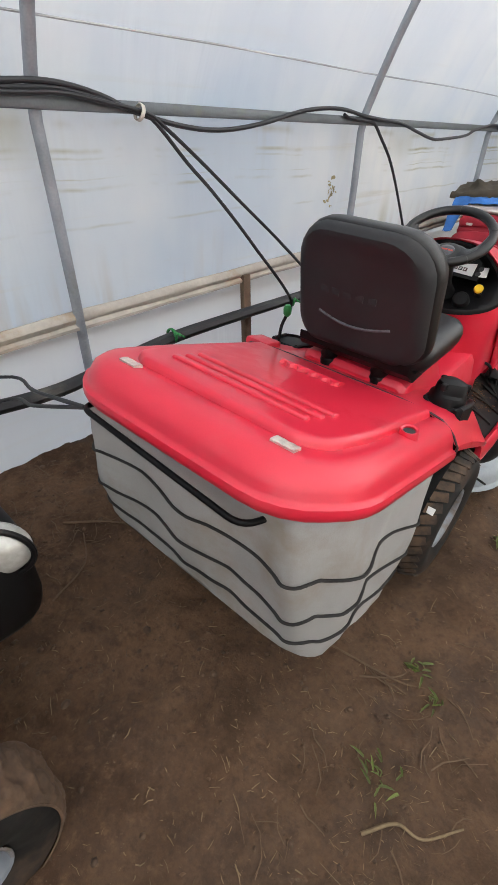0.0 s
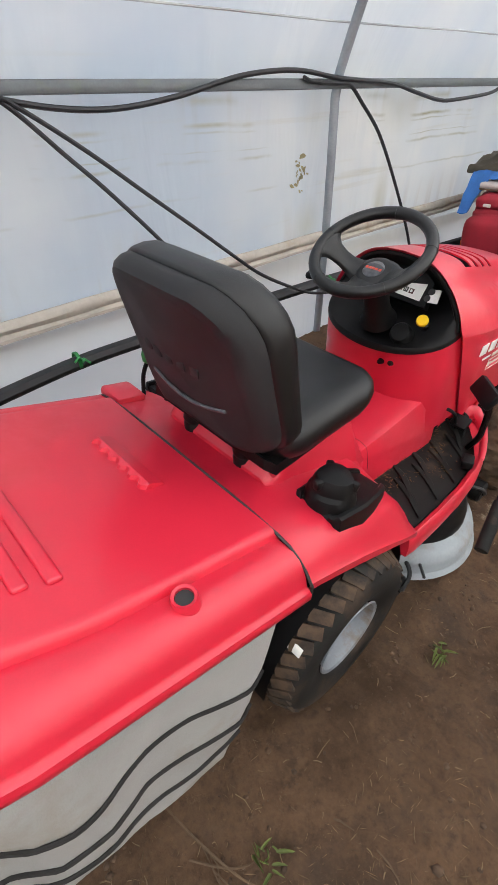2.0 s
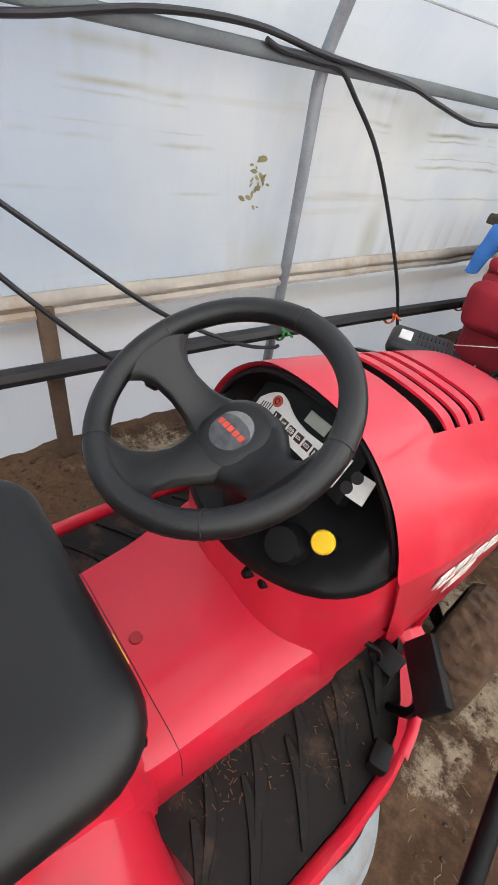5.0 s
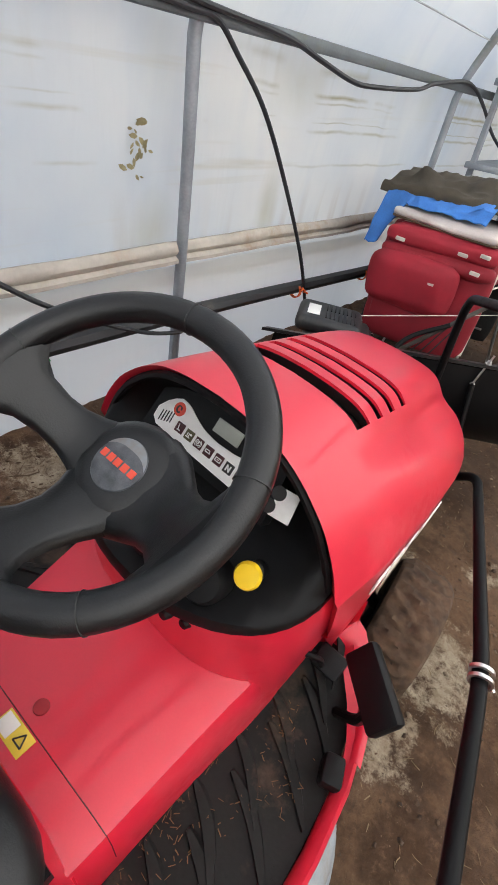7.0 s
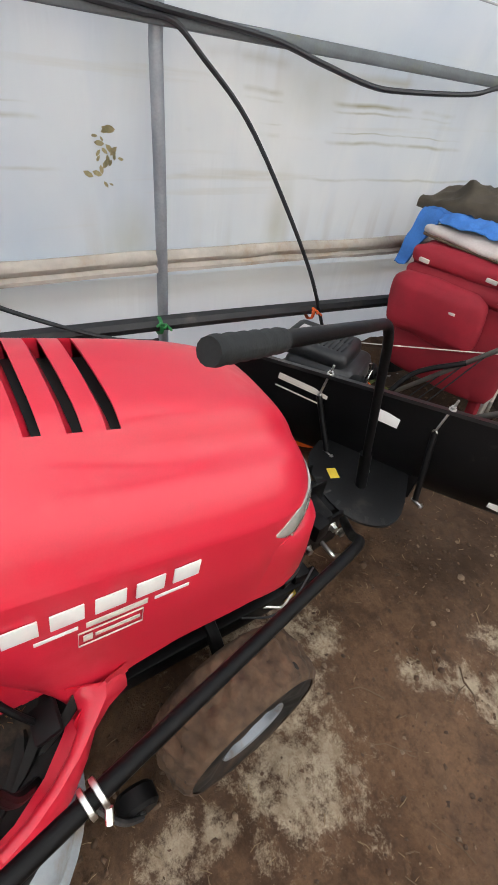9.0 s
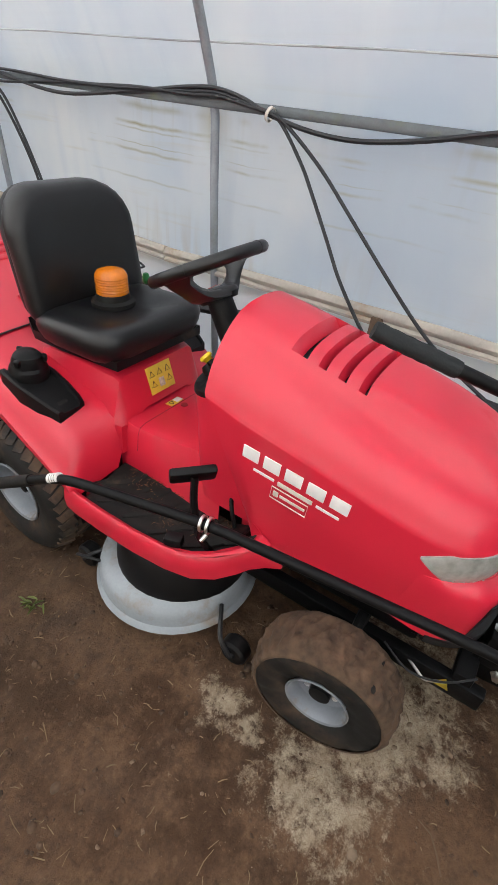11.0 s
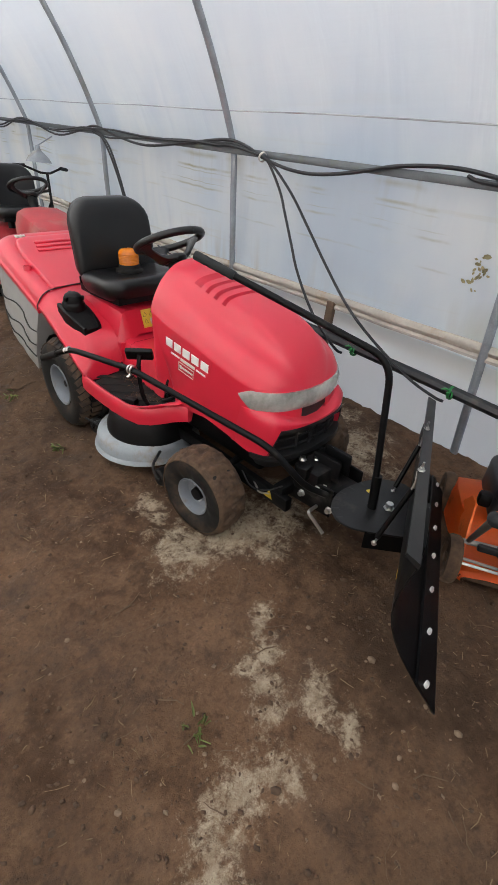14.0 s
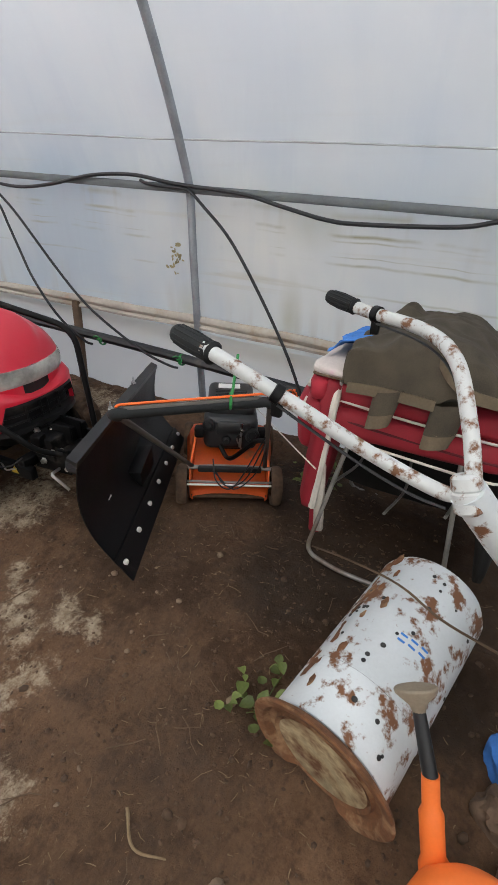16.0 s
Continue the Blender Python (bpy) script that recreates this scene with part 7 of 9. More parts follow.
# Spatter of dried leaves and algae stuck to the polythene.
rnd = random.Random(5)
bm = bmesh.new()
for k in range(24):
    y, z = rnd.gauss(1.512, 0.026), rnd.gauss(1.075, 0.045)
    s = rnd.uniform(0.006, 0.018)
    a = rnd.uniform(0, 6.28)
    c = Vector((-0.772, y, z))
    u, v = Vector((0.002, math.cos(a), math.sin(a))), Vector((0.001, -math.sin(a), math.cos(a)))
    bm.faces.new([bm.verts.new(c + u * s * px + v * s * py + Vector((rnd.uniform(0, 0.006), 0, 0))) for px, py in ((-1, 0), (-0.3, 0.5), (0.6, 0.45), (1.2, 0), (0.5, -0.5), (-0.4, -0.45))])
bmesh.ops.solidify(bm, geom=bm.faces[:], thickness=0.001)
tagged(part("leaf_spatter", bm, M_DRYLEAF), "dry olive leaves stuck to the polythene", "leaves", kind="stuff")

# ---- orange push mower ----
def local_frame(p, ahead):
    """A pose at p whose y points along ahead, level."""
    return at(*p) @ Matrix.Rotation(math.atan2(-ahead[0], ahead[1]), 4, "Z")


mower = thing("push_mower", "orange push lawn mower with black engine and foam handle", "lawn mower", local_frame((-0.014, 2.355, 0.083), (-0.86, -0.51)))
# y ahead from the rear edge; x to its right
bm = bmesh.new()
rings = []
for y, w, z0, z1 in ((0.0, 0.17, 0.03, 0.055), (0.015, 0.185, 0.03, 0.07), (0.05, 0.19, 0.03, 0.075), (0.10, 0.185, 0.06, 0.13), (0.17, 0.19, 0.07, 0.19), (0.26, 0.215, 0.06, 0.20), (0.40, 0.225, 0.05, 0.20), (0.52, 0.21, 0.05, 0.185), (0.58, 0.15, 0.06, 0.15)):
    rings.append([(-w, y, z0), (-w, y, lerp(z0, z1, 0.7)), (-w * 0.93, y, z1), (-w * 0.5, y, z1 + 0.012), (0, y, z1 + 0.015), (w * 0.5, y, z1 + 0.012), (w * 0.93, y, z1), (w, y, lerp(z0, z1, 0.7)), (w, y, z0)])
loft(bm, rings, ring_closed=False, cap=False)
bmesh.ops.solidify(bm, geom=bm.faces[:], thickness=0.004)
part("mower_deck", bm, M_ORANGE, mower, "orange painted steel deck")
for s in (1, -1):
    bm = bmesh.new()
    loft(bm, [[(s * (0.186 + d), 0.03, 0.08), (s * (0.188 + d), 0.06, 0.165), (s * (0.182 + d), 0.12, 0.205), (s * (0.170 + d), 0.20, 0.265), (s * (0.172 + d), 0.27, 0.255), (s * (0.20 + d), 0.32, 0.17)] for d in (-0.004, 0.004)])
    part("deck_side", bm, M_ORANGE, mower)
for s, y in ((1, 0.04), (-1, 0.04), (1, 0.52), (-1, 0.52)):
    bm = bmesh.new()
    m = at(s * 0.222, y, 0.092) @ Matrix.Rotation(radians(90 * s), 4, "Y")
    lathe(bm, [(0.05, -0.024), (0.088, -0.024), (0.096, -0.012), (0.096, 0.012), (0.088, 0.024), (0.06, 0.024), (0.05, 0.012), (0.02, 0.012), (0.018, 0.024), (0, 0.024)], 28, m)
    part("mower_wheel", bm, M_MUD, mower, "muddy grey plastic wheel")
for z, y, r in ((0.115, 0.03, 0.006), (0.165, 0.07, 0.011)):
    bm = bmesh.new()
    tube(bm, [(-0.21, y, z), (-0.07, y - 0.005, z + (0.012 if z > 0.14 else 0)), (0.07, y - 0.005, z + (0.012 if z > 0.14 else 0)), (0.21, y, z)], r, 8)
    part("axle_rod", bm, M_TUBE, mower)
bm = bmesh.new()
rbox(bm, (0.26, 0.30, 0.17), at(0, 0.29, 0.295), 0.035, 3)
eng = part("engine", bm, M_ENGINE, mower, "black mower engine")
eng.location.z = 0.015
bm = bmesh.new()
rbox(bm, (0.23, 0.29, 0.075), at(0, 0.335, 0.400) @ Matrix.Rotation(radians(3), 4, "X"), 0.032, 4)
part("engine_cowl", bm, M_ENGINE, eng, "black plastic engine cowl with a slotted grid")
for i in range(8):
    for s in (-1, 1):
        bm = bmesh.new()
        rbox(bm, (0.072, 0.007, 0.006), at(0.043 * s, 0.225 + 0.018 * i, 0.4325 + 0.001 * i), 0.002)
        part("cowl_rib", bm, M_STEEL, eng)
bm = bmesh.new()
rbox(bm, (0.11, 0.055, 0.004), at(-0.01, 0.408, 0.4415) @ Matrix.Rotation(radians(3), 4, "X"), 0.001)
part("engine_sticker", bm, M_WHITE, eng)
bm = bmesh.new()
rbox(bm, (0.17, 0.08, 0.07), at(0.01, 0.17, 0.33), 0.02)
part("fuel_tank", bm, M_ENGINE, eng)
for i in range(5):
    bm = bmesh.new()
    rbox(bm, (0.12, 0.10, 0.004), at(0.01, 0.22, 0.205 + 0.012 * i), 0.001)
    part("cooling_fin", bm, M_STEEL, eng)
bm = bmesh.new()
tube(bm, curve([(0.06, 0.16, 0.20), (0.03, 0.13, 0.28), (0.06, 0.12, 0.33)], 5), 0.004, 6)
part("fuel_line", bm, M_CHROME, eng)
for s in (1, -1):
    bm = bmesh.new()
    rbox(bm, (0.05, 0.05, 0.06), at(s * 0.15, 0.20, 0.28), 0.015)
    part("bracket", bm, M_BLACK, eng)
for x, y, z, r in ((-0.105, 0.135, 0.345, 0.030), (0.10, 0.135, 0.30, 0.036), (-0.02, 0.13, 0.27, 0.022)):
    bm = bmesh.new()
    lathe(bm, [(0, 0.035), (r * 0.5, 0.034), (r * 0.55, 0.026), (r * 0.9, 0.024), (r, 0.012), (r, -0.03)], 20, along((x, y, z), (x, y - 1, z + 0.3)))
    part("engine_cap", bm, M_BLACK, eng)
bm = bmesh.new()
tube(bm, [(0.045, 0.125, 0.24), (0.05, 0.13, 0.36)], 0.007, 8)
part("dipstick", bm, M_CHROME, eng)
bm = bmesh.new()
rbox(bm, (0.30, 0.022, 0.030), at(0, 0.045, 0.175), 0.008)
part("axle_bracket", bm, M_STEEL, mower)
bm = bmesh.new()
tube(bm, [(-0.20, 0.0, 0.115), (0.20, 0.0, 0.115)], 0.0055, 8)
part("rear_rod", bm, M_CHROME, mower)
bm = bmesh.new()
rbox(bm, (0.36, 0.05, 0.02), at(0, 0.03, 0.048), 0.006)
part("mud_cake", bm, M_MUD, mower, "dried mud and grass caked on the deck")
# handle: two lower tubes and the foam-covered bar toward the rear
H0, H1 = mower.matrix_world.inverted() @ Vector((0.722, 2.371, 0.838)), mower.matrix_world.inverted() @ Vector((0.368, 2.698, 0.839))
right, left = (H0, H1) if H0.x > H1.x else (H1, H0)
bm = bmesh.new()
pts = [(0.17, 0.10, 0.15), lerp(Vector((0.17, 0.10, 0.15)), right, 0.55), right, left, lerp(Vector((-0.17, 0.10, 0.15)), left, 0.55), (-0.17, 0.10, 0.15)]
tube(bm, bent(pts, 0.07, 7), 0.010, 10)
hd = part("handle_bar", bm, M_DULL, mower, "dull grey-brown tube handle")
bm = bmesh.new()
tube(bm, bent([lerp(Vector((0.17, 0.10, 0.15)), right, 0.94), right - Vector((0, 0, 0.012)), left - Vector((0, 0, 0.012)), lerp(Vector((-0.17, 0.10, 0.15)), left, 0.94)], 0.05, 7), 0.0165, 12)
part("handle_foam", bm, M_GRIP, hd, "black foam sleeve")
bm = bmesh.new()
up = Vector((0, 0.004, 0.014))
tube(bm, bent([lerp(Vector((0.17, 0.10, 0.15)), right, 0.93) + up, lerp(right, left, 0.02) + up, lerp(right, left, 0.98) + up, lerp(Vector((-0.17, 0.10, 0.15)), left, 0.93) + up], 0.05, 7), 0.0040, 10)
part("brake_bail", bm, M_ORANGE, hd, "thin orange brake bail along the handle")
bm = bmesh.new()
tube(bm, curve([lerp(Vector((0.17, 0.10, 0.15)), right, 0.5), (0.10, -0.03, 0.36), (0.0, 0.07, 0.22), (-0.05, 0.14, 0.25)], 6), 0.011, 8)
part("control_arm", bm, M_BLACK, mower)
for k in range(3):
    bm = bmesh.new()
    tube(bm, curve([lerp(Vector((0.17, 0.10, 0.15)), right, 0.4 + 0.1 * k), (0.12 - 0.05 * k, -0.02, 0.20 - 0.04 * k), (0.02 - 0.04 * k, -0.01, 0.10 + 0.02 * k), (-0.08, 0.06, 0.16 + 0.03 * k)], 6), 0.0032, 6)
    part("control_cable", bm, M_CABLE, mower)
bm = bmesh.new()
p = lerp(right, left, 0.27)
tube(bm, curve([p + Vector((0, 0.02, 0.02)), p + Vector((0, -0.02, 0)), p + Vector((0, 0.0, -0.02)), p + Vector((0.01, 0.06, 0.05)), p + Vector((0.02, 0.12, 0.11))], 5), 0.005, 6)
part("green_string", bm, M_GREEN, hd, "green string")

# ---- red suitcases, cushion, cloth and jacket ----
def soft_box(size, m, r=0.05, puff=0.012, n=9, seed=0):
    """A padded box with rounded edges and slightly bulging faces."""
    bm = bmesh.new()
    bmesh.ops.create_cube(bm, size=2)
    bmesh.ops.subdivide_edges(bm, edges=bm.edges[:], cuts=n, use_grid_fill=True)
    hx, hy, hz = (s / 2 for s in size)
    for v in bm.verts:
        x, y, z = v.co
        p = Vector((x * hx, y * hy, z * hz))
        core = Vector((max(-hx + r, min(hx - r, p.x)), max(-hy + r, min(hy - r, p.y)), max(-hz + r, min(hz - r, p.z))))
        d = p - core
        q = core + (d.normalized() * r if d.length > 1e-6 else Vector())
        q += Vector((x * (1 - y * y) * (1 - z * z), y * (1 - x * x) * (1 - z * z), z * (1 - x * x) * (1 - y * y))) * puff
        q += Vector((noise.noise(q * 8 + Vector((seed, 0, 0))), noise.noise(q * 8 + Vector((0, seed + 3, 0))), noise.noise(q * 8 + Vector((0, 0, seed + 7))))) * 0.006
        v.co = m @ q
    return bm


case = thing("suitcase", "dark red soft suitcase standing with white pulls", "suitcase", at(-0.125, 2.715, 0.252) @ Matrix.Rotation(radians(10), 4, "Z"))
part("case_body", soft_box((0.53, 0.085, 0.545), at(0, 0.04, 0.322) @ Matrix.Rotation(radians(-4), 4, "X"), 0.045), M_CASE, case, "", 60)
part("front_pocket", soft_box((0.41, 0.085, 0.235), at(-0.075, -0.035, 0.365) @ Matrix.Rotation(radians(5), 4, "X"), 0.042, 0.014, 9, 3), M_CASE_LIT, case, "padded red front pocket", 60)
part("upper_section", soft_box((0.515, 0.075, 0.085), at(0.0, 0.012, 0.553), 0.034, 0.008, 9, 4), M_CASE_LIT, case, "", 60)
part("middle_section", soft_box((0.525, 0.080, 0.075), at(0.0, 0.004, 0.482), 0.034, 0.008, 9, 6), M_CASE, case, "", 60)
part("lower_pocket", soft_box((0.43, 0.045, 0.20), at(-0.02, 0.002, 0.155), 0.018, 0.008, 7, 5), M_CASE, case, "", 60)
for x, y, z in ((-0.185, -0.034, 0.540), (0.107, -0.034, 0.545), (0.200, -0.030, 0.560), (0.185, -0.040, 0.485)):
    bm = bmesh.new()
    rbox(bm, (0.046, 0.014, 0.017), at(x, y, z) @ Matrix.Rotation(radians(4), 4, "Y"), 0.005)
    part("zip_pull", bm, M_TRIM, case)
bm = bmesh.new()
rbox(bm, (0.045, 0.004, 0.012), at(0.02, -0.088, 0.40) @ Matrix.Rotation(radians(5), 4, "X"), 0.002)
part("maker_bar", bm, M_TRIM, case)
for s in (-1, 1):
    bm = bmesh.new()
    tube(bm, bent([(s * 0.260, 0.045, 0.075), (s * 0.264, 0.075, 0.54), (s * 0.21, 0.08, 0.590), (0, 0.08, 0.600)], 0.05), 0.015, 8)
    part("edge_piping", bm, M_TRIM, case)

big = thing("red_bag", "large red padded bag with white piping on a tube stand", "bag", at(-0.168, 3.075, -0.008))
part("bag_body", soft_box((0.54, 0.66, 0.105), at(0, 0.03, 0.802), 0.048, 0.012, 9, 9), M_CASE, big, "", 60)
part("lower_layer", soft_box((0.545, 0.64, 0.125), at(0.01, 0.03, 0.708), 0.05, 0.014, 9, 12), M_CASE, big, "", 60)
part("under_flap", soft_box((0.40, 0.40, 0.05), at(-0.06, 0.03, 0.625) @ Matrix.Rotation(radians(6), 4, "X"), 0.022, 0.006, 9, 13), M_CASE, big, "", 60)
for z, x in ((0.785, 0.004), (0.655, 0.010), (0.722, 0.014)):
    bm = bmesh.new()
    tube(bm, curve([(0.10 + x, -0.305, z + 0.008), (0.24 + x, -0.272, z + 0.004), (0.276 + x, -0.15, z), (0.280 + x, 0.03, z - 0.010), (0.277 + x, 0.22, z - 0.020), (0.25 + x, 0.335, z - 0.024), (0.1 + x, 0.36, z - 0.024)], 6), 0.0048, 7)
    part("bag_piping", bm, M_TRIM if z != 0.722 else M_REDSEAM, big)
bm = bmesh.new()
rbox(bm, (0.05, 0.05, 0.42), at(0.235, -0.275, 0.40) @ Matrix.Rotation(radians(4), 4, "X"), 0.015)
part("side_panel", bm, M_CASE, big)
bm = bmesh.new()
rbox(bm, (0.03, 0.04, 0.34), at(0.262, -0.255, 0.385) @ Matrix.Rotation(radians(5), 4, "X"), 0.01)
part("side_strip", bm, M_TRIM, big, "pale piping strip")
# Two added black panels stand in for the shade under the bag.
part("back_shade_panel", soft_box((0.06, 0.66, 0.50), at(-0.255, 0.03, 0.425) @ Matrix.Rotation(radians(4), 4, "Y"), 0.025, 0.010, 9, 21), M_SHADE_PANEL, big, "black panel added for the shade behind the stand", 60)
part("end_shade_panel", soft_box((0.50, 0.05, 0.46), at(0.0, 0.36, 0.435), 0.022, 0.010, 9, 22), M_SHADE_PANEL, big, "black panel added for the shade at the end", 60)
stand = thing("tube_stand", "bent grey steel tube stand under the red bag", "stand", at(-0.168, 3.075, -0.008))
for s in (1, -1):
    bm = bmesh.new()
    tube(bm, bent([(s * 0.25, -0.17, 0.665), (s * 0.30, -0.27, 0.12), (s * 0.32, -0.12, 0.10), (s * 0.34, 0.26, 0.11), (s * 0.26, 0.20, 0.665)], 0.06), 0.009, 10)
    part("stand_leg", bm, M_TUBE, stand)
for y, z in ((-0.2, 0.47), (0.2, 0.46), (0.0, 0.40)):
    bm = bmesh.new()
    tube(bm, curve([(-0.28, y, z), (0, y + 0.03, z - 0.03), (0.28, y, z)], 5), 0.006, 8)
    part("cross_wire", bm, M_TUBE, stand)

cushion = tagged(part("cushion", soft_box((0.52, 0.34, 0.046), at(-0.160, 2.895, 0.878) @ Matrix.Rotation(radians(1), 4, "Y"), 0.023, 0.014, 9, 2), M_CUSHION, None, "", 60), "pale pinkish cushion lying on the red luggage", "cushion")


bm = bmesh.new()
tube(bm, curve([(-0.40, 2.90, 0.868), (-0.415, 2.75, 0.866), (-0.36, 2.728, 0.864), (-0.15, 2.722, 0.860), (0.06, 2.730, 0.857), (0.098, 2.76, 0.857), (0.102, 2.90, 0.857)], 6), 0.0055, 6)
part("cushion_piping", bm, M_STAKE, cushion, "dark seam round the cushion")


def cloth(name, rows, cols, fn, material, label, category, thick=0.006, amp=0.012, freq=11):
    """A sheet of cloth laid along fn(u, v), with soft ridges."""
    bm = bmesh.new()
    grid = []
    for i in range(rows):
        line = []
        for j in range(cols):
            p = Vector(fn(i / (rows - 1), j / (cols - 1)))
            q = p * freq
            ridge = 1 - 2.2 * abs(noise.noise(Vector((q.x * 1.3, q.y * 0.9, q.z)) + Vector((2, 7, 1))))
            p += Vector((noise.noise(q), noise.noise(q + Vector((5, 0, 0))), noise.noise(q + Vector((0, 5, 0))) + ridge)) * amp
            line.append(p)
        grid.append(line)
    rings = []
    for i, line in enumerate(grid):
        under = []
        for j, p in enumerate(line):
            a = grid[min(i + 1, rows - 1)][j] - grid[max(i - 1, 0)][j]
            b = line[min(j + 1, cols - 1)] - line[max(j - 1, 0)]
            under.append(p - a.cross(b).normalized() * thick)
        rings.append(line + under[::-1])
    loft(bm, rings)
    return tagged(part(name, bm, material, None, "", 70), label, category)


def smooth(t):
    t = max(0.0, min(1.0, t))
    return t * t * (3 - 2 * t)


def blue_shape(u, v):
    """Folded cloth over the cushion; one corner hangs down beside it."""
    x = lerp(-0.50, 0.015, u)
    tail = smooth((0.24 - u) / 0.12)
    roll = 0.016 * smooth((u - 0.7) / 0.2)
    if v < 0.45:
        t = v / 0.45
        return (x - 0.035 * (1 - t) * tail, lerp(2.745 - 0.02 * tail, 2.80, t) + 0.012 * math.sin(9 * u), lerp(0.918 - 0.20 * tail, 0.944 + roll, smooth(t)))
    t = (v - 0.45) / 0.55
    return (x, lerp(2.80, 3.02, t), 0.944 + roll + 0.012 * math.sin(3 * t))


cloth("blue_cloth", 48, 40, blue_shape, M_BLUE, "crumpled bright blue cloth under the jacket", "cloth", 0.005, 0.011, 14)


def jacket_shape(u, v):
    """Thrown over the pile: a thick folded front edge, a pointed collar, a dome behind and a side that hangs down."""
    y = lerp(2.80 + 0.05 * u, 3.50, v)
    x = lerp(-0.56, 0.085, min(1.0, u / 0.74))
    z = 0.968 + 0.078 * math.exp(-((y - 3.10) / 0.16) ** 2) * (0.55 + 0.45 * math.sin(math.pi * min(1.0, u))) - 0.10 * smooth((y - 3.22) / 0.25)
    z += 0.060 * math.exp(-((x + 0.40) / 0.06) ** 2 - ((y - 2.95) / 0.05) ** 2) + 0.022 * math.exp(-((x + 0.30) / 0.12) ** 2 - ((y - 2.86) / 0.05) ** 2)
    if v < 0.07:
        t = 1 - v / 0.07
        z, y = z - 0.032 * t * t, y - 0.012 * math.sin(math.pi * t) + 0.014 * t
    edge = 0.848 + 0.030 * smooth((y - 3.12) / 0.12)
    t = smooth((u - 0.66) / 0.34)
    x += 0.055 * math.sin(min(1.0, max(0.0, (u - 0.66) / 0.34)) * 1.57)
    return (x, y, lerp(z, edge, t))


jk = cloth("jacket", 80, 90, jacket_shape, M_JACKET, "crumpled olive brown jacket thrown over the luggage", "jacket", 0.008, 0.013, 10)
for y, r, zb in ((3.010, 0.046, 0.742), (3.200, 0.052, 0.722)):
    for nm, z0, z1, k, material in (("sleeve", 0.865, zb + 0.045, 1.0, M_JACKET), ("cuff", zb + 0.050, zb, 0.90, M_HEM)):
        bm = bmesh.new()
        rings = []
        for i in range(9):
            z, w = lerp(z0, z1, i / 8), k * (1 - 0.10 * i / 8)
            ring = []
            for q in range(20):
                a = 2 * math.pi * q / 20
                f = r * w * (1 + 0.10 * noise.noise((3 * math.cos(a), 3 * math.sin(a), z * 40 + y)))
                ring.append((0.140 + 0.20 * (0.865 - z) + 0.62 * f * math.cos(a), y - 0.12 * (0.865 - z) + f * math.sin(a), z + 0.012 * math.sin(a)))
            rings.append(ring)
        if nm == "cuff":
            c = Vector((0.140 + 0.20 * (0.865 - zb), y - 0.12 * (0.865 - zb), zb))
            for f, dz in ((0.86, 0.002), (0.80, 0.035)):
                rings.append([c + (Vector(p) - c) * f + Vector((0, 0, dz)) for p in ring])
        loft(bm, rings, cap=nm == "cuff")
        part(nm, bm, material, jk, "" if nm == "sleeve" else "tan turned-up cuff", 60)
for pts in ([(0.150, y, 0.850 + 0.006 * math.sin(11 * y)) for y in np.arange(2.875, 3.19, 0.035)], [(0.10, 3.130, 0.985), (0.142, 3.175, 0.945), (0.160, 3.235, 0.912), (0.164, 3.31, 0.900), (0.160, 3.40, 0.898)]):
    bm = bmesh.new()
    line = curve([Vector(p) for p in pts], 4)
    loft(bm, [[p + Vector((0.004, 0, -0.018)), p + Vector((0.010, 0, -0.016)), p + Vector((0.006, 0, 0.018)), p + Vector((-0.002, 0, 0.018))] for p in line])
    part("hem", bm, M_HEM, jk, "tan facing along the hem", 60)

# ---- rusty white handlebars of a walking tractor ----
tiller = thing("walking_tractor", "old walking tractor with rusty white handlebars and black grips", "walking tractor")
J = Vector((0.822, 3.283, 0.951))
G1 = [(0.853, 2.697, 1.134), (0.886, 2.812, 1.116), (0.850, 2.968, 1.040), (0.821, 3.111, 0.971), (0.816, 3.237, 0.933), (0.821, 3.282, 0.941)]
G2 = [(0.411, 2.858, 1.172), (0.458, 2.964, 1.158), (0.551, 3.120, 1.153), (0.662, 3.203, 1.130), (0.761, 3.257, 1.047), (0.814, 3.284, 0.982), (0.822, 3.292, 0.955)]
for g, gl, gr in ((G1, 0.120, 0.0205), (G2, 0.098, 0.0175)):
    bm = bmesh.new()
    tube(bm, curve(g, 8)[6:], 0.0146, 12)
    hb = part("handlebar", bm, M_RUSTBAR, tiller, "white painted tube with brown rust")
    a, b = Vector(g[0]), Vector(g[1])
    d = (b - a).normalized()
    bm = bmesh.new()
    n = 22
    tube(bm, [a - d * 0.005 + d * gl * i / (n - 1) for i in range(n)], [0.55 * gr] + [gr * (0.88 + 0.16 * math.sin(math.pi * i / (n - 3))) + (0.0012 if i % 2 else 0) for i in range(n - 3)] + [gr + 0.003, gr - 0.002], 14)
    part("rubber_grip", bm, M_GRIP, hb, "ribbed black rubber grip")
    for k in range(12):
        bm = bmesh.new()
        ang = 2 * math.pi * k / 12
        s = d.orthogonal().normalized()
        o = (math.cos(ang) * s + math.sin(ang) * d.cross(s)) * gr
        tube(bm, [a + d * 0.010 + o * 0.94, a + d * gl * 0.45 + o * 1.05, a + d * gl * 0.82 + o * 0.95], 0.0025, 5)
        part("grip_ridge", bm, M_GRIP, hb)
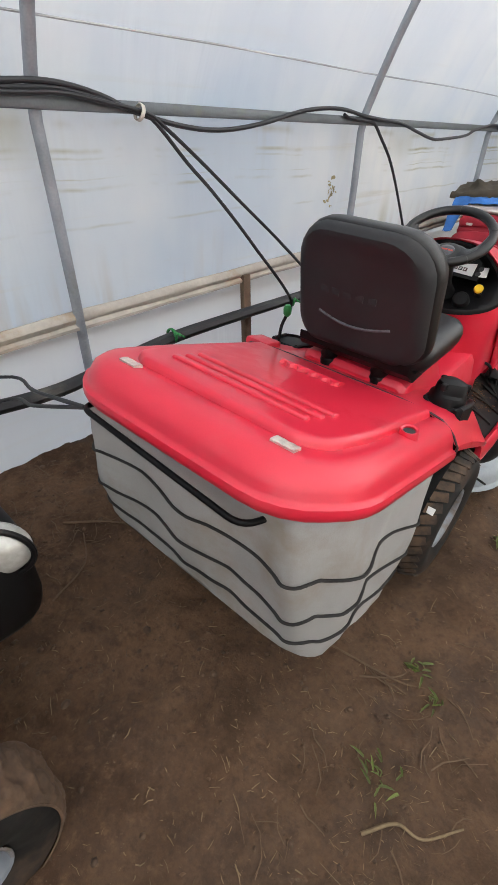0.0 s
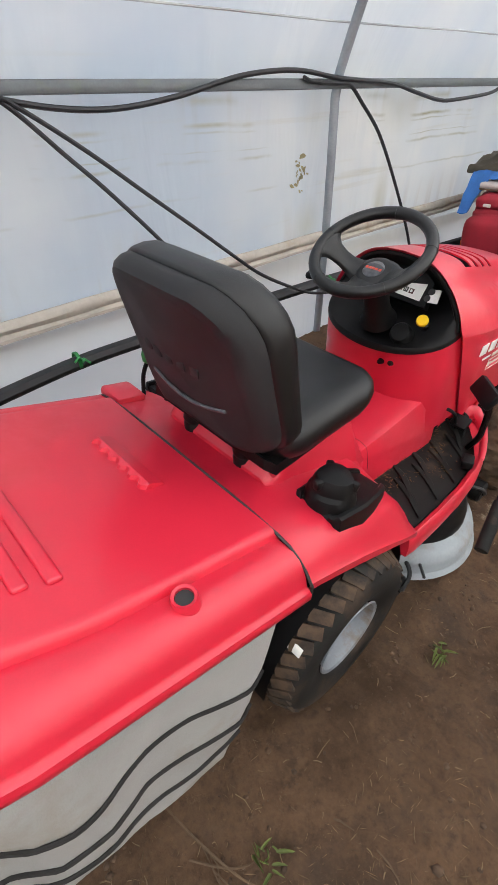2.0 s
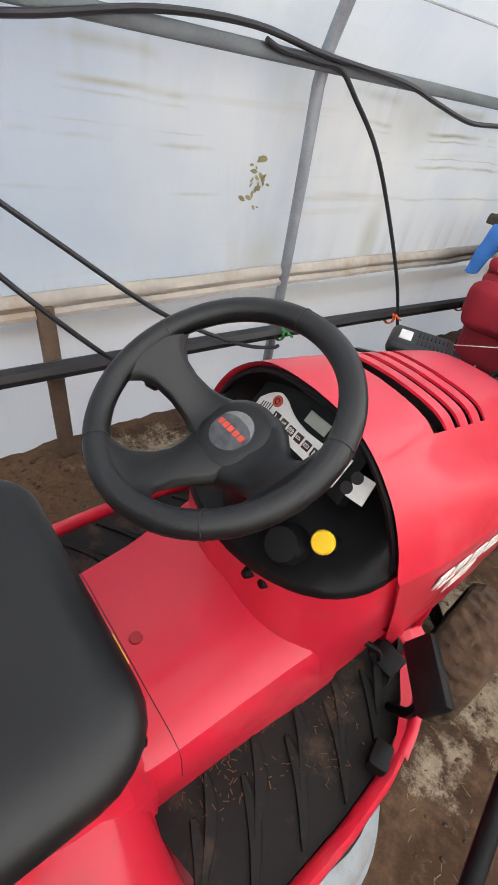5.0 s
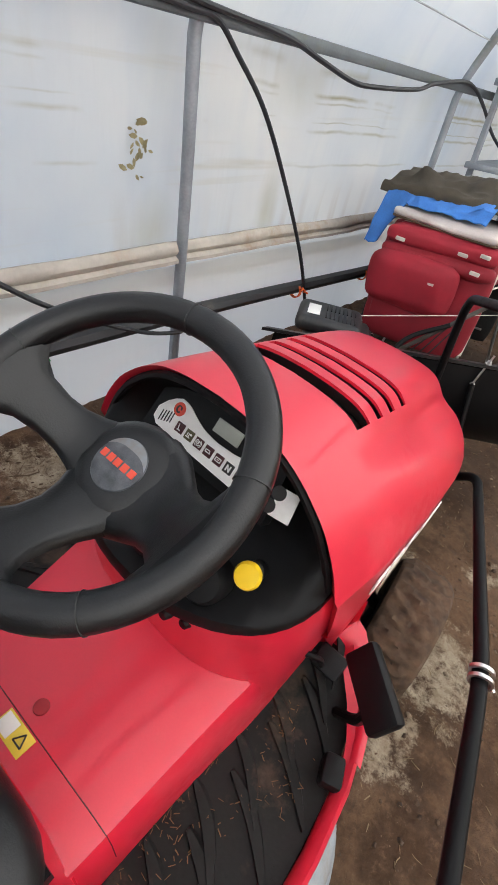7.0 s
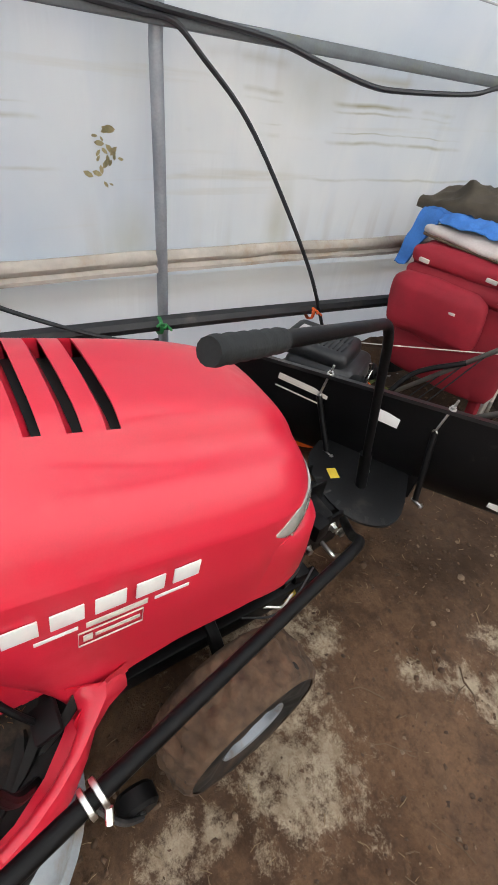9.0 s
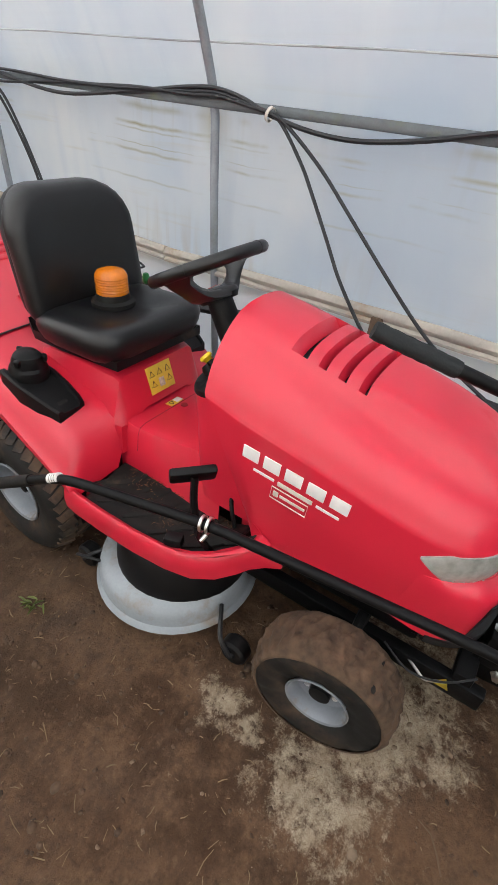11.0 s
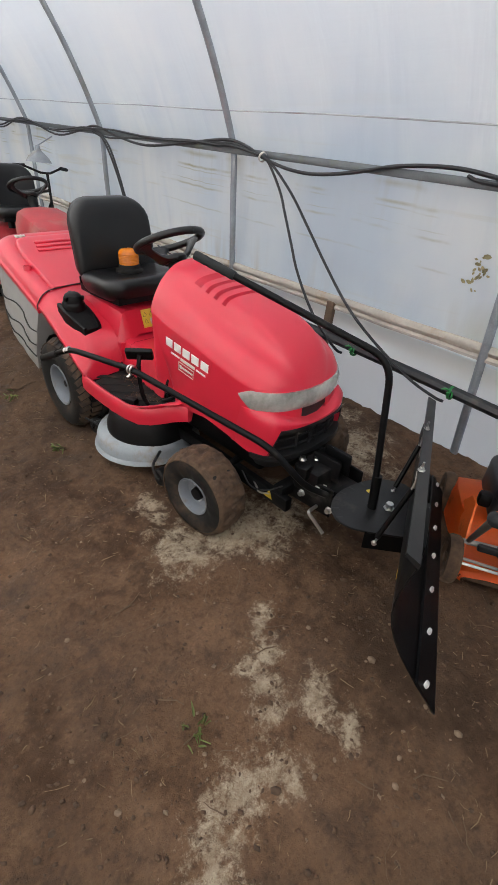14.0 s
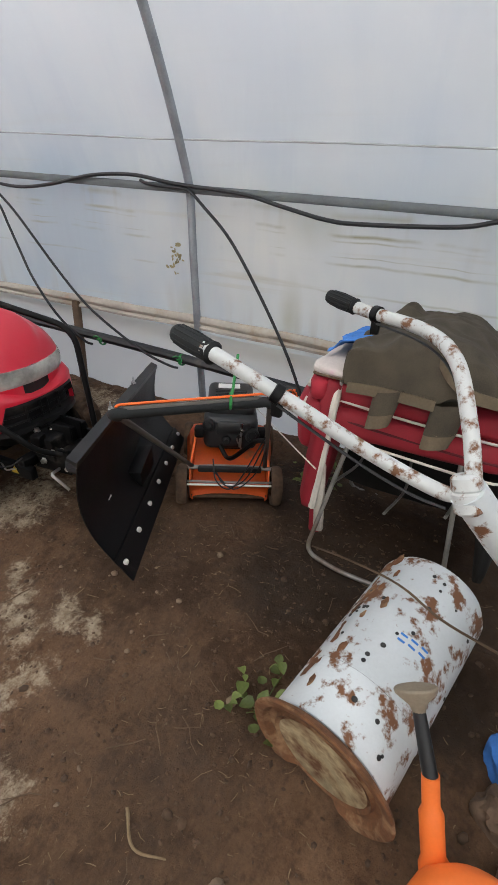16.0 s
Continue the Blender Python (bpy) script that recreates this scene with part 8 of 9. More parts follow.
for g, i in ((G1, 14), (G2, 10)):
    c = curve(g, 8)
    k = c[i]
    bm = bmesh.new()
    lathe(bm, [(0.0150, -0.010), (0.0195, -0.008), (0.0195, 0.008), (0.0150, 0.010)], 14, along(k, c[i + 1]))
    clamp = part("clamp", bm, M_BLACK, tiller)
    bm = bmesh.new()
    rbox(bm, (0.016, 0.022, 0.048), Matrix.Translation(k + Vector((-0.004, 0, -0.024))), 0.005)
    part("clamp_lever", bm, M_BLACK, clamp)
    bm = bmesh.new()
    run = [c[j] + Vector((0.006, 0.004, -0.020 - 0.012 * math.sin(math.pi * (j - i) / (len(c) - 3 - i)))) for j in range(i, len(c) - 2, 5)]
    tube(bm, curve(run, 4), 0.0030, 6)
    part("control_cable", bm, M_CABLE, tiller)
bm = bmesh.new()
lathe(bm, [(0.018, -0.042), (0.026, -0.036), (0.027, -0.004), (0.024, 0.0), (0.027, 0.004), (0.026, 0.024), (0.020, 0.030), (0, 0.032)], 18, along(J, J + Vector((-0.25, -0.35, 0.9))))
part("clamp_head", bm, M_RUSTBAR, tiller)
bm = bmesh.new()
tube(bm, curve([J, (0.781, 3.378, 0.836), (0.738, 3.553, 0.652), (0.700, 3.80, 0.45)], 6), 0.033, 14)
part("stem", bm, M_RUSTY, tiller)
bm = bmesh.new()
rbox(bm, (0.32, 0.55, 0.36), at(0.70, 4.05, 0.36), 0.05, 3)
part("gearbox", bm, M_RUST, tiller, "rusty gearbox and engine")
for s in (1, -1):
    bm = bmesh.new()
    m = at(0.70 + s * 0.26, 4.10, 0.235) @ Matrix.Rotation(radians(90 * s), 4, "Y")
    lathe(bm, [(0.10, -0.05), (0.20, -0.05), (0.235, -0.03), (0.235, 0.03), (0.20, 0.05), (0.10, 0.05), (0.09, 0.01), (0, 0.01)], 30, m)
    part("tyre", bm, M_TYRE, tiller)

# ---- rusty white boiler drum lying on the ground ----
D0, D1 = Vector((0.922, 3.152, 0.174)), Vector((0.334, 3.300, 0.293))
drum = thing("boiler_drum", "white enamel boiler drum lying down, spotted with rust", "drum", along(D0, D1))
DL = (D1 - D0).length
bm = bmesh.new()
lathe(bm, [(0.160, 0.022), (0.164, 0.024), (0.164, 0.17), (0.1655, 0.175), (0.164, 0.18), (0.164, DL - 0.025), (0.152, DL), (0.12, DL + 0.015), (0.0, DL + 0.025)], 56)
shell = part("drum_shell", bm, M_RUSTY, drum)
bm = bmesh.new()
lathe(bm, [(0.165, 0.02), (0.196, 0.004), (0.203, -0.006), (0.198, -0.010), (0.175, -0.006), (0.163, 0.010), (0.145, 0.012), (0.140, 0.002), (0.132, 0.010), (0.0, 0.022)], 48)
part("end_lid", bm, M_RUST, drum, "rusty dished end lid")
bm = bmesh.new()
lathe(bm, [(0.128, 0.006), (0.124, 0.004), (0.06, 0.010), (0.0, 0.012)], 40)
part("lid_panel", bm, M_LIDPANEL, drum, "streaked ochre and white enamel panel")
bm = bmesh.new()
lathe(bm, [(0.1635, 0.173), (0.1652, 0.1745), (0.1652, 0.1765), (0.1635, 0.178)], 56)
part("seam_band", bm, M_STEEL, drum)
for k in range(64):
    a = rnd.uniform(0, 6.28)
    z = rnd.uniform(0.03, DL - 0.05)
    bm = bmesh.new()
    r = rnd.uniform(0.004, 0.008)
    p = Vector((0.1645 * math.cos(a), 0.1645 * math.sin(a), z))
    lathe(bm, [(r, 0), (r * 0.8, 0.002), (0, 0.0025)], 8, along(p, p + Vector((math.cos(a), math.sin(a), 0))))
    part("rivet_hole", bm, M_INK, drum)
a0 = math.atan2(*reversed((drum.matrix_world.to_3x3().inverted() @ Vector((0.1, -0.8, 0.6))).to_2d()))
for k in range(26):
    a = a0 + rnd.gauss(0, 0.10) + (0.5 * rnd.random() if k % 3 == 0 else 0)
    z = 0.10 + (DL - 0.12) * k / 25
    bm = bmesh.new()
    r = rnd.uniform(0.008, 0.024)
    p = Vector((0.1643 * math.cos(a), 0.1643 * math.sin(a), z))
    c, t1, t2 = p * 1.0, Vector((-math.sin(a), math.cos(a), 0)), Vector((0, 0, 1))
    rim = []
    for q in range(12):
        rr = r * (0.7 + 0.6 * rnd.random())
        w = p + t1 * rr * 0.7 * math.cos(q * math.pi / 6) + t2 * rr * 1.3 * math.sin(q * math.pi / 6)
        h = math.hypot(w.x, w.y)
        rim.append(Vector((w.x * 0.1652 / h, w.y * 0.1652 / h, w.z)))
    mid = bm.verts.new(Vector((0.1662 * math.cos(a), 0.1662 * math.sin(a), z)))
    vs = [bm.verts.new(q) for q in rim]
    for q in range(12):
        bm.faces.new((mid, vs[q], vs[(q + 1) % 12]))
    part("rust_scab", bm, M_RUST, drum)
bm = bmesh.new()
wire_pts = [Vector((0.12, 2.83, 0.14)), Vector((0.34, 3.02, 0.32)), Vector((0.52, 3.20, 0.448)), Vector((0.60, 3.33, 0.455)), Vector((0.54, 3.50, 0.36)), Vector((0.34, 3.70, 0.12))]
tube(bm, curve(wire_pts, 8), 0.0036, 8)
tagged(part("loose_hose", bm, M_TWIG), "thin brown hose lying across the drum", "hose")
for k in range(6):
    bm = bmesh.new()
    m_in = drum.matrix_world.inverted()
    c = m_in @ (lerp(D0, D1, 0.45 + 0.03 * (k // 3)) + Vector((0.0, 0.03 + 0.025 * (k % 3), 0.16 - 0.012 * (k % 3))))
    ang = math.atan2(c.y, c.x)
    p = Vector((0.1655 * math.cos(ang), 0.1655 * math.sin(ang), c.z))
    rbox(bm, (0.002, 0.020, 0.006), Matrix.Translation(p) @ Matrix.Rotation(ang, 4, "Z"), 0.0006)
    part("blue_mark", bm, M_BLUE, drum)

# ---- orange watering can ----
can = thing("watering_can", "orange plastic watering can with brown rose", "watering can", at(0.014, -0.018, -0.032))
bm = bmesh.new()
rings = []
for z, a, b in ((0.02, 0.085, 0.125), (0.03, 0.092, 0.132), (0.12, 0.095, 0.138), (0.20, 0.092, 0.130), (0.25, 0.075, 0.105), (0.27, 0.05, 0.07), (0.275, 0.0001, 0.0001)):
    rings.append([(1.03 + a * math.cos(t), 3.54 + b * math.sin(t), z) for t in [2 * math.pi * k / 32 for k in range(32)]])
loft(bm, rings)
part("can_body", bm, M_ORANGE_PL, can)
bm = bmesh.new()
tube(bm, curve([(0.99, 3.49, 0.09), (0.955, 3.445, 0.20), (0.920, 3.412, 0.30), (0.897, 3.394, 0.36)], 6), [0.034] * 6 + [0.026] * 6 + [0.019] * 7, 16)
part("spout", bm, M_ORANGE_PL, can)
bm = bmesh.new()
tube(bm, [(0.899, 3.395, 0.355), (0.835, 3.338, 0.455)], [0.017, 0.014], 14)
nk = part("rose_neck", bm, M_STEEL, can)
bm = bmesh.new()
lathe(bm, [(0.012, 0), (0.018, 0.02), (0.045, 0.045), (0.047, 0.052), (0.044, 0.056), (0.0, 0.066)], 24, along((0.842, 3.344, 0.445), (0.80, 3.312, 0.50)))
part("rose", bm, M_ROSE, can, "brown perforated rose")
bm = bmesh.new()
tube(bm, bent([(1.06, 3.54, 0.26), (1.08, 3.56, 0.34), (1.12, 3.64, 0.30), (1.10, 3.65, 0.12)], 0.05), 0.013, 10)
part("can_handle", bm, M_ORANGE_PL, can)

# clutter beside the drum
def rough_lump(size, m, seed, amp):
    """A crumpled lump: a padded box pushed about by strong noise."""
    bm = soft_box(size, Matrix(), 0.4 * min(size), 0.01, 9, seed)
    for v in bm.verts:
        q = v.co * (1.6 / min(size)) + Vector((seed, 0, 0))
        v.co += v.co.normalized() * amp * (1 - 2 * abs(noise.noise(q))) + Vector((0, 0, 0.5 * amp * noise.noise(q * 2.5)))
        v.co = m @ v.co
    return bm


tagged(part("blue_bag", rough_lump((0.10, 0.08, 0.09), at(0.60, 3.60, 0.07), 4, 0.022), M_BLUE, None, "", 35), "crumpled blue plastic bag beside the drum", "bag")
for p, s in (((0.74, 3.60, 0.035), 0.06), ((0.55, 3.68, 0.05), 0.07), ((0.86, 3.66, 0.03), 0.06), ((0.66, 3.70, 0.05), 0.06)):
    tagged(part("dark_clod", rough_lump((2 * s, 1.6 * s, s), at(*p) @ Matrix.Rotation(s * 90 + p[0] * 7, 4, "Z"), int(p[0] * 100), 0.02), M_STAKE, None, "", 35), "dark clod of earth and bark beside the drum", "clod", "clods")

# ---- second lawn tractor parked behind ----
def simple_tractor():
    root = thing("lawn_tractor", "older faded red lawn tractor with black seat, parked behind", "lawn tractor", at(0.075, -2.56, 0.06) @ Matrix.Rotation(radians(2), 4, "Y"), "lawn tractors")
    bm = bmesh.new()
    rows = []
    for y, w, z in ((0.62, 0.20, 0.84), (0.70, 0.22, 0.86), (0.95, 0.23, 0.84), (1.15, 0.22, 0.80), (1.28, 0.20, 0.75), (1.33, 0.17, 0.68)):
        rows.append(mirrored([(0, y, z), (w * 0.6, y, z - 0.01), (w * 0.88, y, z - 0.04), (w, y, z - 0.12), (w, y, 0.45)]))
    loft(bm, rows, ring_closed=False, cap=False)
    part("hood", bm, M_RED_OLD, root)
    bm = bmesh.new()
    rows = []
    for y, w, z in ((-0.55, 0.38, 0.62), (-0.50, 0.42, 0.66), (-0.1, 0.43, 0.66), (0.15, 0.42, 0.60), (0.30, 0.42, 0.42), (0.62, 0.40, 0.38)):
        rows.append(mirrored([(0, y, z), (w * 0.8, y, z), (w * 0.95, y, z - 0.03), (w, y, z - 0.09), (w, y, z - 0.14)]))
    loft(bm, rows, ring_closed=False, cap=False)
    part("rear_body", bm, M_RED_OLD, root)
    bm = bmesh.new()
    rbox(bm, (0.36, 0.30, 0.34), at(0, 1.40, 0.47), 0.09, 4)
    nose = part("nose_cover", bm, M_BLACK, root, "black rounded nose with a metal mesh top")
    bm = bmesh.new()
    for k in range(13):
        x = lerp(-0.13, 0.13, k / 12)
        tube(bm, [(x, 1.30, 0.693), (x, 1.50, 0.693)], 0.0022, 5)
    for k in range(10):
        y = lerp(1.30, 1.50, k / 9)
        tube(bm, [(-0.13, y, 0.694), (0.13, y, 0.694)], 0.0022, 5)
    part("mesh_panel", bm, M_TUBE, nose, "grey wire mesh")
    for s in (1, -1):
        bm = bmesh.new()
        bmesh.ops.create_uvsphere(bm, u_segments=28, v_segments=16, radius=1.0, matrix=at(s * 0.130, 1.475, 0.575) @ Matrix.Rotation(radians(-s * 35), 4, "Z") @ Matrix.Diagonal((0.050, 0.085, 0.070, 1)))
        lamp = part("headlamp", bm, M_LENS, nose, "ribbed clear headlamp lens", 60)
        bm = bmesh.new()
        tube(bm, [at(s * 0.130, 1.475, 0.575) @ Matrix.Rotation(radians(-s * 35), 4, "Z") @ Vector((s * 0.018, 0.088 * math.cos(a), 0.072 * math.sin(a))) for a in [2 * math.pi * k / 36 for k in range(36)]], 0.007, 8, closed=True)
        part("lamp_rim", bm, M_BLACK, lamp)
    bm = bmesh.new()
    rbox(bm, (0.5, 1.6, 0.22), at(0, 0.5, 0.33), 0.03)
    part("chassis", bm, M_POWDER, root)
    build_seat(root)
    build_wheel_and_column(root)
    for s in (1, -1):
        tyre(root, s * 0.36, 0.0, 0.20, 0.235, 0.11, 0.20, 24, 0, s)
        tyre(root, s * 0.41, 1.16, 0.16, 0.20, 0.085, 0.16, 22, 0, s, True)
    return root


simple_tractor()

# bicycle handlebar and enamel lampshade beside the far wall
bike = thing("bicycle", "black bicycle leaning at the wall behind the tractors", "bicycle", at(-0.35, -3.0, 0.12))
for pts, r, nm in (([(-0.18, 0, 1.05), (-0.05, 0.05, 1.00), (0, 0.1, 1.0), (0.05, 0.05, 1.0), (0.20, 0, 1.05)], 0.011, "handlebar"), ([(0, 0.1, 1.0), (0, 0.15, 0.75), (0, 0.25, 0.33)], 0.014, "fork"), ([(0, 0.13, 0.85), (0, -0.5, 0.75)], 0.014, "top_tube"), ([(0, 0.15, 0.75), (0, -0.35, 0.30), (0, -0.5, 0.80)], 0.014, "down_tube"), ([(0, -0.35, 0.30), (0, -0.75, 0.33), (0, -0.5, 0.75)], 0.010, "stay")):
    bm = bmesh.new()
    tube(bm, [Vector(p) for p in pts], r, 8)
    part(nm, bm, M_POWDER, bike)
for y in (0.25, -0.75):
    bm = bmesh.new()
    tube(bm, [(0, y + 0.31 * math.cos(a), 0.33 + 0.31 * math.sin(a)) for a in [2 * math.pi * k / 40 for k in range(40)]], 0.016, 8, closed=True)
    part("bike_tyre", bm, M_RUBBER, bike)
for s in (-1, 1):
    bm = bmesh.new()
    tube(bm, [(s * 0.18, 0, 1.05), (s * 0.27, -0.07, 1.04)], 0.017, 10)
    part("bike_grip", bm, M_GRIP, bike)
bm = bmesh.new()
lathe(bm, [(0.0, 0.16), (0.02, 0.15), (0.03, 0.11), (0.10, 0.05), (0.13, 0.0), (0.125, 0.0), (0.09, 0.05), (0.02, 0.10), (0, 0.11)], 28, at(-0.42, -3.3, 1.20))
tube(bm, [(-0.42, -3.3, 1.35), (-0.58, -3.3, 1.45)], 0.006, 6)
tagged(part("lampshade", bm, M_GREY_PAINT), "grey enamel lampshade hanging from the rail", "lampshade")

# ---- far end: shelf, bench and odds and ends ----
shelf = thing("metal_shelf", "grey metal shelf rack against the polythene wall", "shelf", at(-0.40, 4.35, 0.11))
for x in (-0.20, 0.20):
    for y in (-0.30, 0.45):
        bm = bmesh.new()
        rbox(bm, (0.035, 0.035, 1.45), at(x, y, 0.725), 0.004)
        part("shelf_post", bm, M_GREY_PAINT, shelf)
for z in (0.30, 0.90, 1.33):
    bm = bmesh.new()
    rbox(bm, (0.46, 0.86, 0.035), at(0, 0.07, z), 0.004)
    part("shelf_board", bm, M_GREY_PAINT, shelf)
rnd2 = random.Random(11)
for k in range(7):
    z = (1.35, 0.92, 0.32)[k % 3]
    s = (rnd2.uniform(0.05, 0.10), rnd2.uniform(0.06, 0.12), rnd2.uniform(0.03, 0.075))
    bm = bmesh.new()
    p = (-0.40 + rnd2.uniform(-0.12, 0.12), 4.15 + 0.11 * k, 0.11 + z + s[2])
    if k % 2:
        rbox(bm, (s[0] * 1.6, s[1] * 1.6, s[2] * 2 - 0.03), at(*p), 0.008)
        tagged(part("storage_box", bm, (M_BLACK, M_TRIM, M_STEEL)[k % 3]), "small dark storage box standing on the shelf", "box", "boxes on the shelf")
    else:
        lathe(bm, [(0, -s[2] + 0.015), (s[0], -s[2] + 0.015), (s[0], s[2] * 0.6), (s[0] * 0.5, s[2] * 0.85), (s[0] * 0.45, s[2]), (0, s[2])], 20, at(*p))
        tagged(part("canister", bm, (M_BLACK, M_BLUE, M_TRIM)[k % 3]), "plastic canister standing on the shelf", "canister", "canisters on the shelf")
bench = thing("workbench", "brown plank workbench at the far end", "workbench", at(0.05, 6.0, 0.08))
for i in range(4):
    bm = bmesh.new()
    rbox(bm, (1.3, 0.14, 0.045), at(0.05, -0.25 + 0.15 * i, 1.20), 0.006)
    part("plank", bm, M_BROWN_WOOD, bench)
for x in (-0.5, 0.6):
    for y in (-0.22, 0.2):
        bm = bmesh.new()
        rbox(bm, (0.08, 0.08, 1.18), at(x, y, 0.59), 0.006)
        part("bench_leg", bm, M_BROWN_WOOD, bench)
bm = bmesh.new()
rbox(bm, (0.30, 0.06, 2.2), at(-0.10, 6.5, 1.15) @ Matrix.Rotation(radians(4), 4, "Y"), 0.008)
tagged(part("leaning_board", bm, M_DARKBLUE), "dark blue board leaning upright at the far end", "board")
bm = bmesh.new()
rbox(bm, (0.05, 0.05, 1.5), at(0.32, 6.2, 0.8) @ Matrix.Rotation(radians(-18), 4, "Y"), 0.006)
tagged(part("leaning_pole", bm, M_TUBE), "grey pole leaning against the bench", "pole")

far = thing("rotary_tiller", "black and red rotary tiller standing beyond the plough", "tiller", at(0.42, 4.55, 0.05))
bm = bmesh.new()
rbox(bm, (0.42, 0.45, 0.32), at(0.05, 0.15, 0.42), 0.06, 3)
part("tiller_engine", bm, M_ENGINE, far)
bm = bmesh.new()
rbox(bm, (0.34, 0.30, 0.08), at(-0.12, 0.1, 0.72), 0.03, 3)
part("tiller_tank", bm, M_RED_OLD, far)
for s in (0.0, 0.42):
    bm = bmesh.new()
    tube(bm, curve([(-0.15 + s, 0.1, 0.45), (-0.25 + s, -0.2, 0.44), (-0.33 + s, -0.45, 0.43), (-0.38 + s, -0.62, 0.43)], 5), 0.012, 10)
    part("tiller_handle", bm, M_TUBE, far)
for k in range(5):
    bm = bmesh.new()
    m = at(-0.05 + 0.05 * k, 0.25 - 0.05 * k, 0.62 + 0.02 * (k % 2))
    lathe(bm, [(0, -0.03), (0.05, -0.03), (0.05, 0.03), (0.03, 0.05), (0, 0.05)], 14, m)
    part("engine_knob", bm, M_BLACK, far)
for s in (1, -1):
    bm = bmesh.new()
    lathe(bm, [(0.08, -0.05), (0.17, -0.05), (0.20, 0), (0.17, 0.05), (0.08, 0.05), (0, 0.03)], 24, at(0.05 + s * 0.28, 0.1, 0.20) @ Matrix.Rotation(radians(90), 4, "Y"))
    part("tiller_wheel", bm, M_TYRE, far)
bm = bmesh.new()
tube(bm, curve([(-0.34, 2.295, 0.478), (-0.1, 2.503, 0.523), (0.12, 2.695, 0.565), (0.30, 2.852, 0.601)], 5), 0.0026, 6)
tagged(part("white_cord", bm, M_TRIM), "thin white cord stretched in front of the suitcase", "cord")

# ---- weeds, straw, twigs and clods ----
def leaf_mesh(name, w, l):
    me = bpy.data.meshes.new(name)
    pts = [(0, 0, 0), (w * 0.45, l * 0.12, 0.004), (w * 0.5, l * 0.4, 0.006), (w * 0.3, l * 0.75, 0.002), (0, l, -0.006), (-w * 0.3, l * 0.75, 0.002), (-w * 0.5, l * 0.4, 0.006), (-w * 0.45, l * 0.12, 0.004), (0, l * 0.4, -0.002)]
    me.from_pydata(pts, [], [(8, i, (i + 1) % 8) for i in range(8)])
    me.materials.append(M_LEAF)
    for p in me.polygons:
        p.use_smooth = True
    return me


LEAF_WIDE, LEAF_THIN = leaf_mesh("leaf_wide", 0.034, 0.042), leaf_mesh("leaf_thin", 0.007, 0.042)


def weed(x, y, count, spread, wide, label, seed):
    r = random.Random(seed)
    root = thing("weed", label, "plant", at(x, y, ground_z(x, y)), "weeds")
    for k in range(count):
        a, d = r.uniform(0, 6.28), spread * math.sqrt(r.random())
        px, py = d * math.cos(a), d * math.sin(a)
        gz = ground_z(x + px, y + py) - ground_z(x, y)
        h = r.uniform(0.005, 0.06 if wide else 0.025)
        ob = new("leaf", LEAF_WIDE if wide else LEAF_THIN)
        ob.parent = root
        s = r.uniform(0.55, 1.25)
        ob.matrix_basis = at(px, py, gz + h) @ Matrix.Rotation(r.uniform(0, 6.28), 4, "Z") @ Matrix.Rotation(r.uniform(-0.5, 0.7), 4, "X") @ Matrix.Scale(s, 4)
    bm = bmesh.new()
    for k in range(max(3, count // 5)):
        a = r.uniform(0, 6.28)
        d = spread * r.uniform(0.3, 0.9)
        q = Vector((d * math.cos(a), d * math.sin(a), 0.03 if wide else 0.012))
        tube(bm, curve([(0, 0, -0.01), q * 0.5 + Vector((0.01, 0, 0.012)), q], 4), 0.0018, 5)
    part("stems", bm, M_LEAF, root)


weed(0.775, 2.935, 36, 0.13, True, "leafy green weed growing from the bare earth", 1)
weed(0.745, 3.03, 16, 0.08, True, "leafy green weed beside the rusty drum", 2)
weed(1.15, 2.03, 12, 0.05, False, "small wilted green weed on bare earth", 3)
weed(0.92, 0.42, 12, 0.03, False, "tiny green seedling on trodden earth", 4)
weed(0.93, -0.30, 9, 0.03, False, "tiny green seedling on trodden earth", 5)
weed(1.00, -0.62, 14, 0.06, False, "small green weed among straw", 6)
weed(1.02, -0.35, 8, 0.03, False, "tiny green seedling on trodden earth", 7)
weed(-0.45, 2.62, 26, 0.14, True, "green weeds along the foot of the wall", 8)
weed(1.45, 2.35, 10, 0.05, False, "small green weed on bare earth", 10)


def scatter(name, count, box, make, material, label, category, seed):
    r = random.Random(seed)
    bm = bmesh.new()
    for k in range(count):
        x, y = r.uniform(box[0], box[1]), r.uniform(box[2], box[3])
        if noise.noise((x * 1.6, y * 1.6, seed)) < r.uniform(-0.55, 0.25):
            continue
        make(bm, r, x, y)
    return tagged(part(name, bm, material, None, "", 80), label, category, kind="stuff")


def straw(bm, r, x, y):
    a, l = r.uniform(0, 6.28), r.uniform(0.006, 0.028) * (2.2 if r.random() < 0.08 else 1)
    b = r.uniform(-0.5, 0.5)
    p = [Vector((x, y, 0)), Vector((x + l * 0.5 * math.cos(a), y + l * 0.5 * math.sin(a), 0)), Vector((x + l * 0.5 * math.cos(a) + l * 0.5 * math.cos(a + b), y + l * 0.5 * math.sin(a) + l * 0.5 * math.sin(a + b), 0))]
    w = r.uniform(0.0006, 0.0018)
    for q in p:
        q.z = ground_z(q.x, q.y) + 0.002 + r.uniform(0, 0.004)
    tube(bm, p, [w, w, w * 0.5], 3)


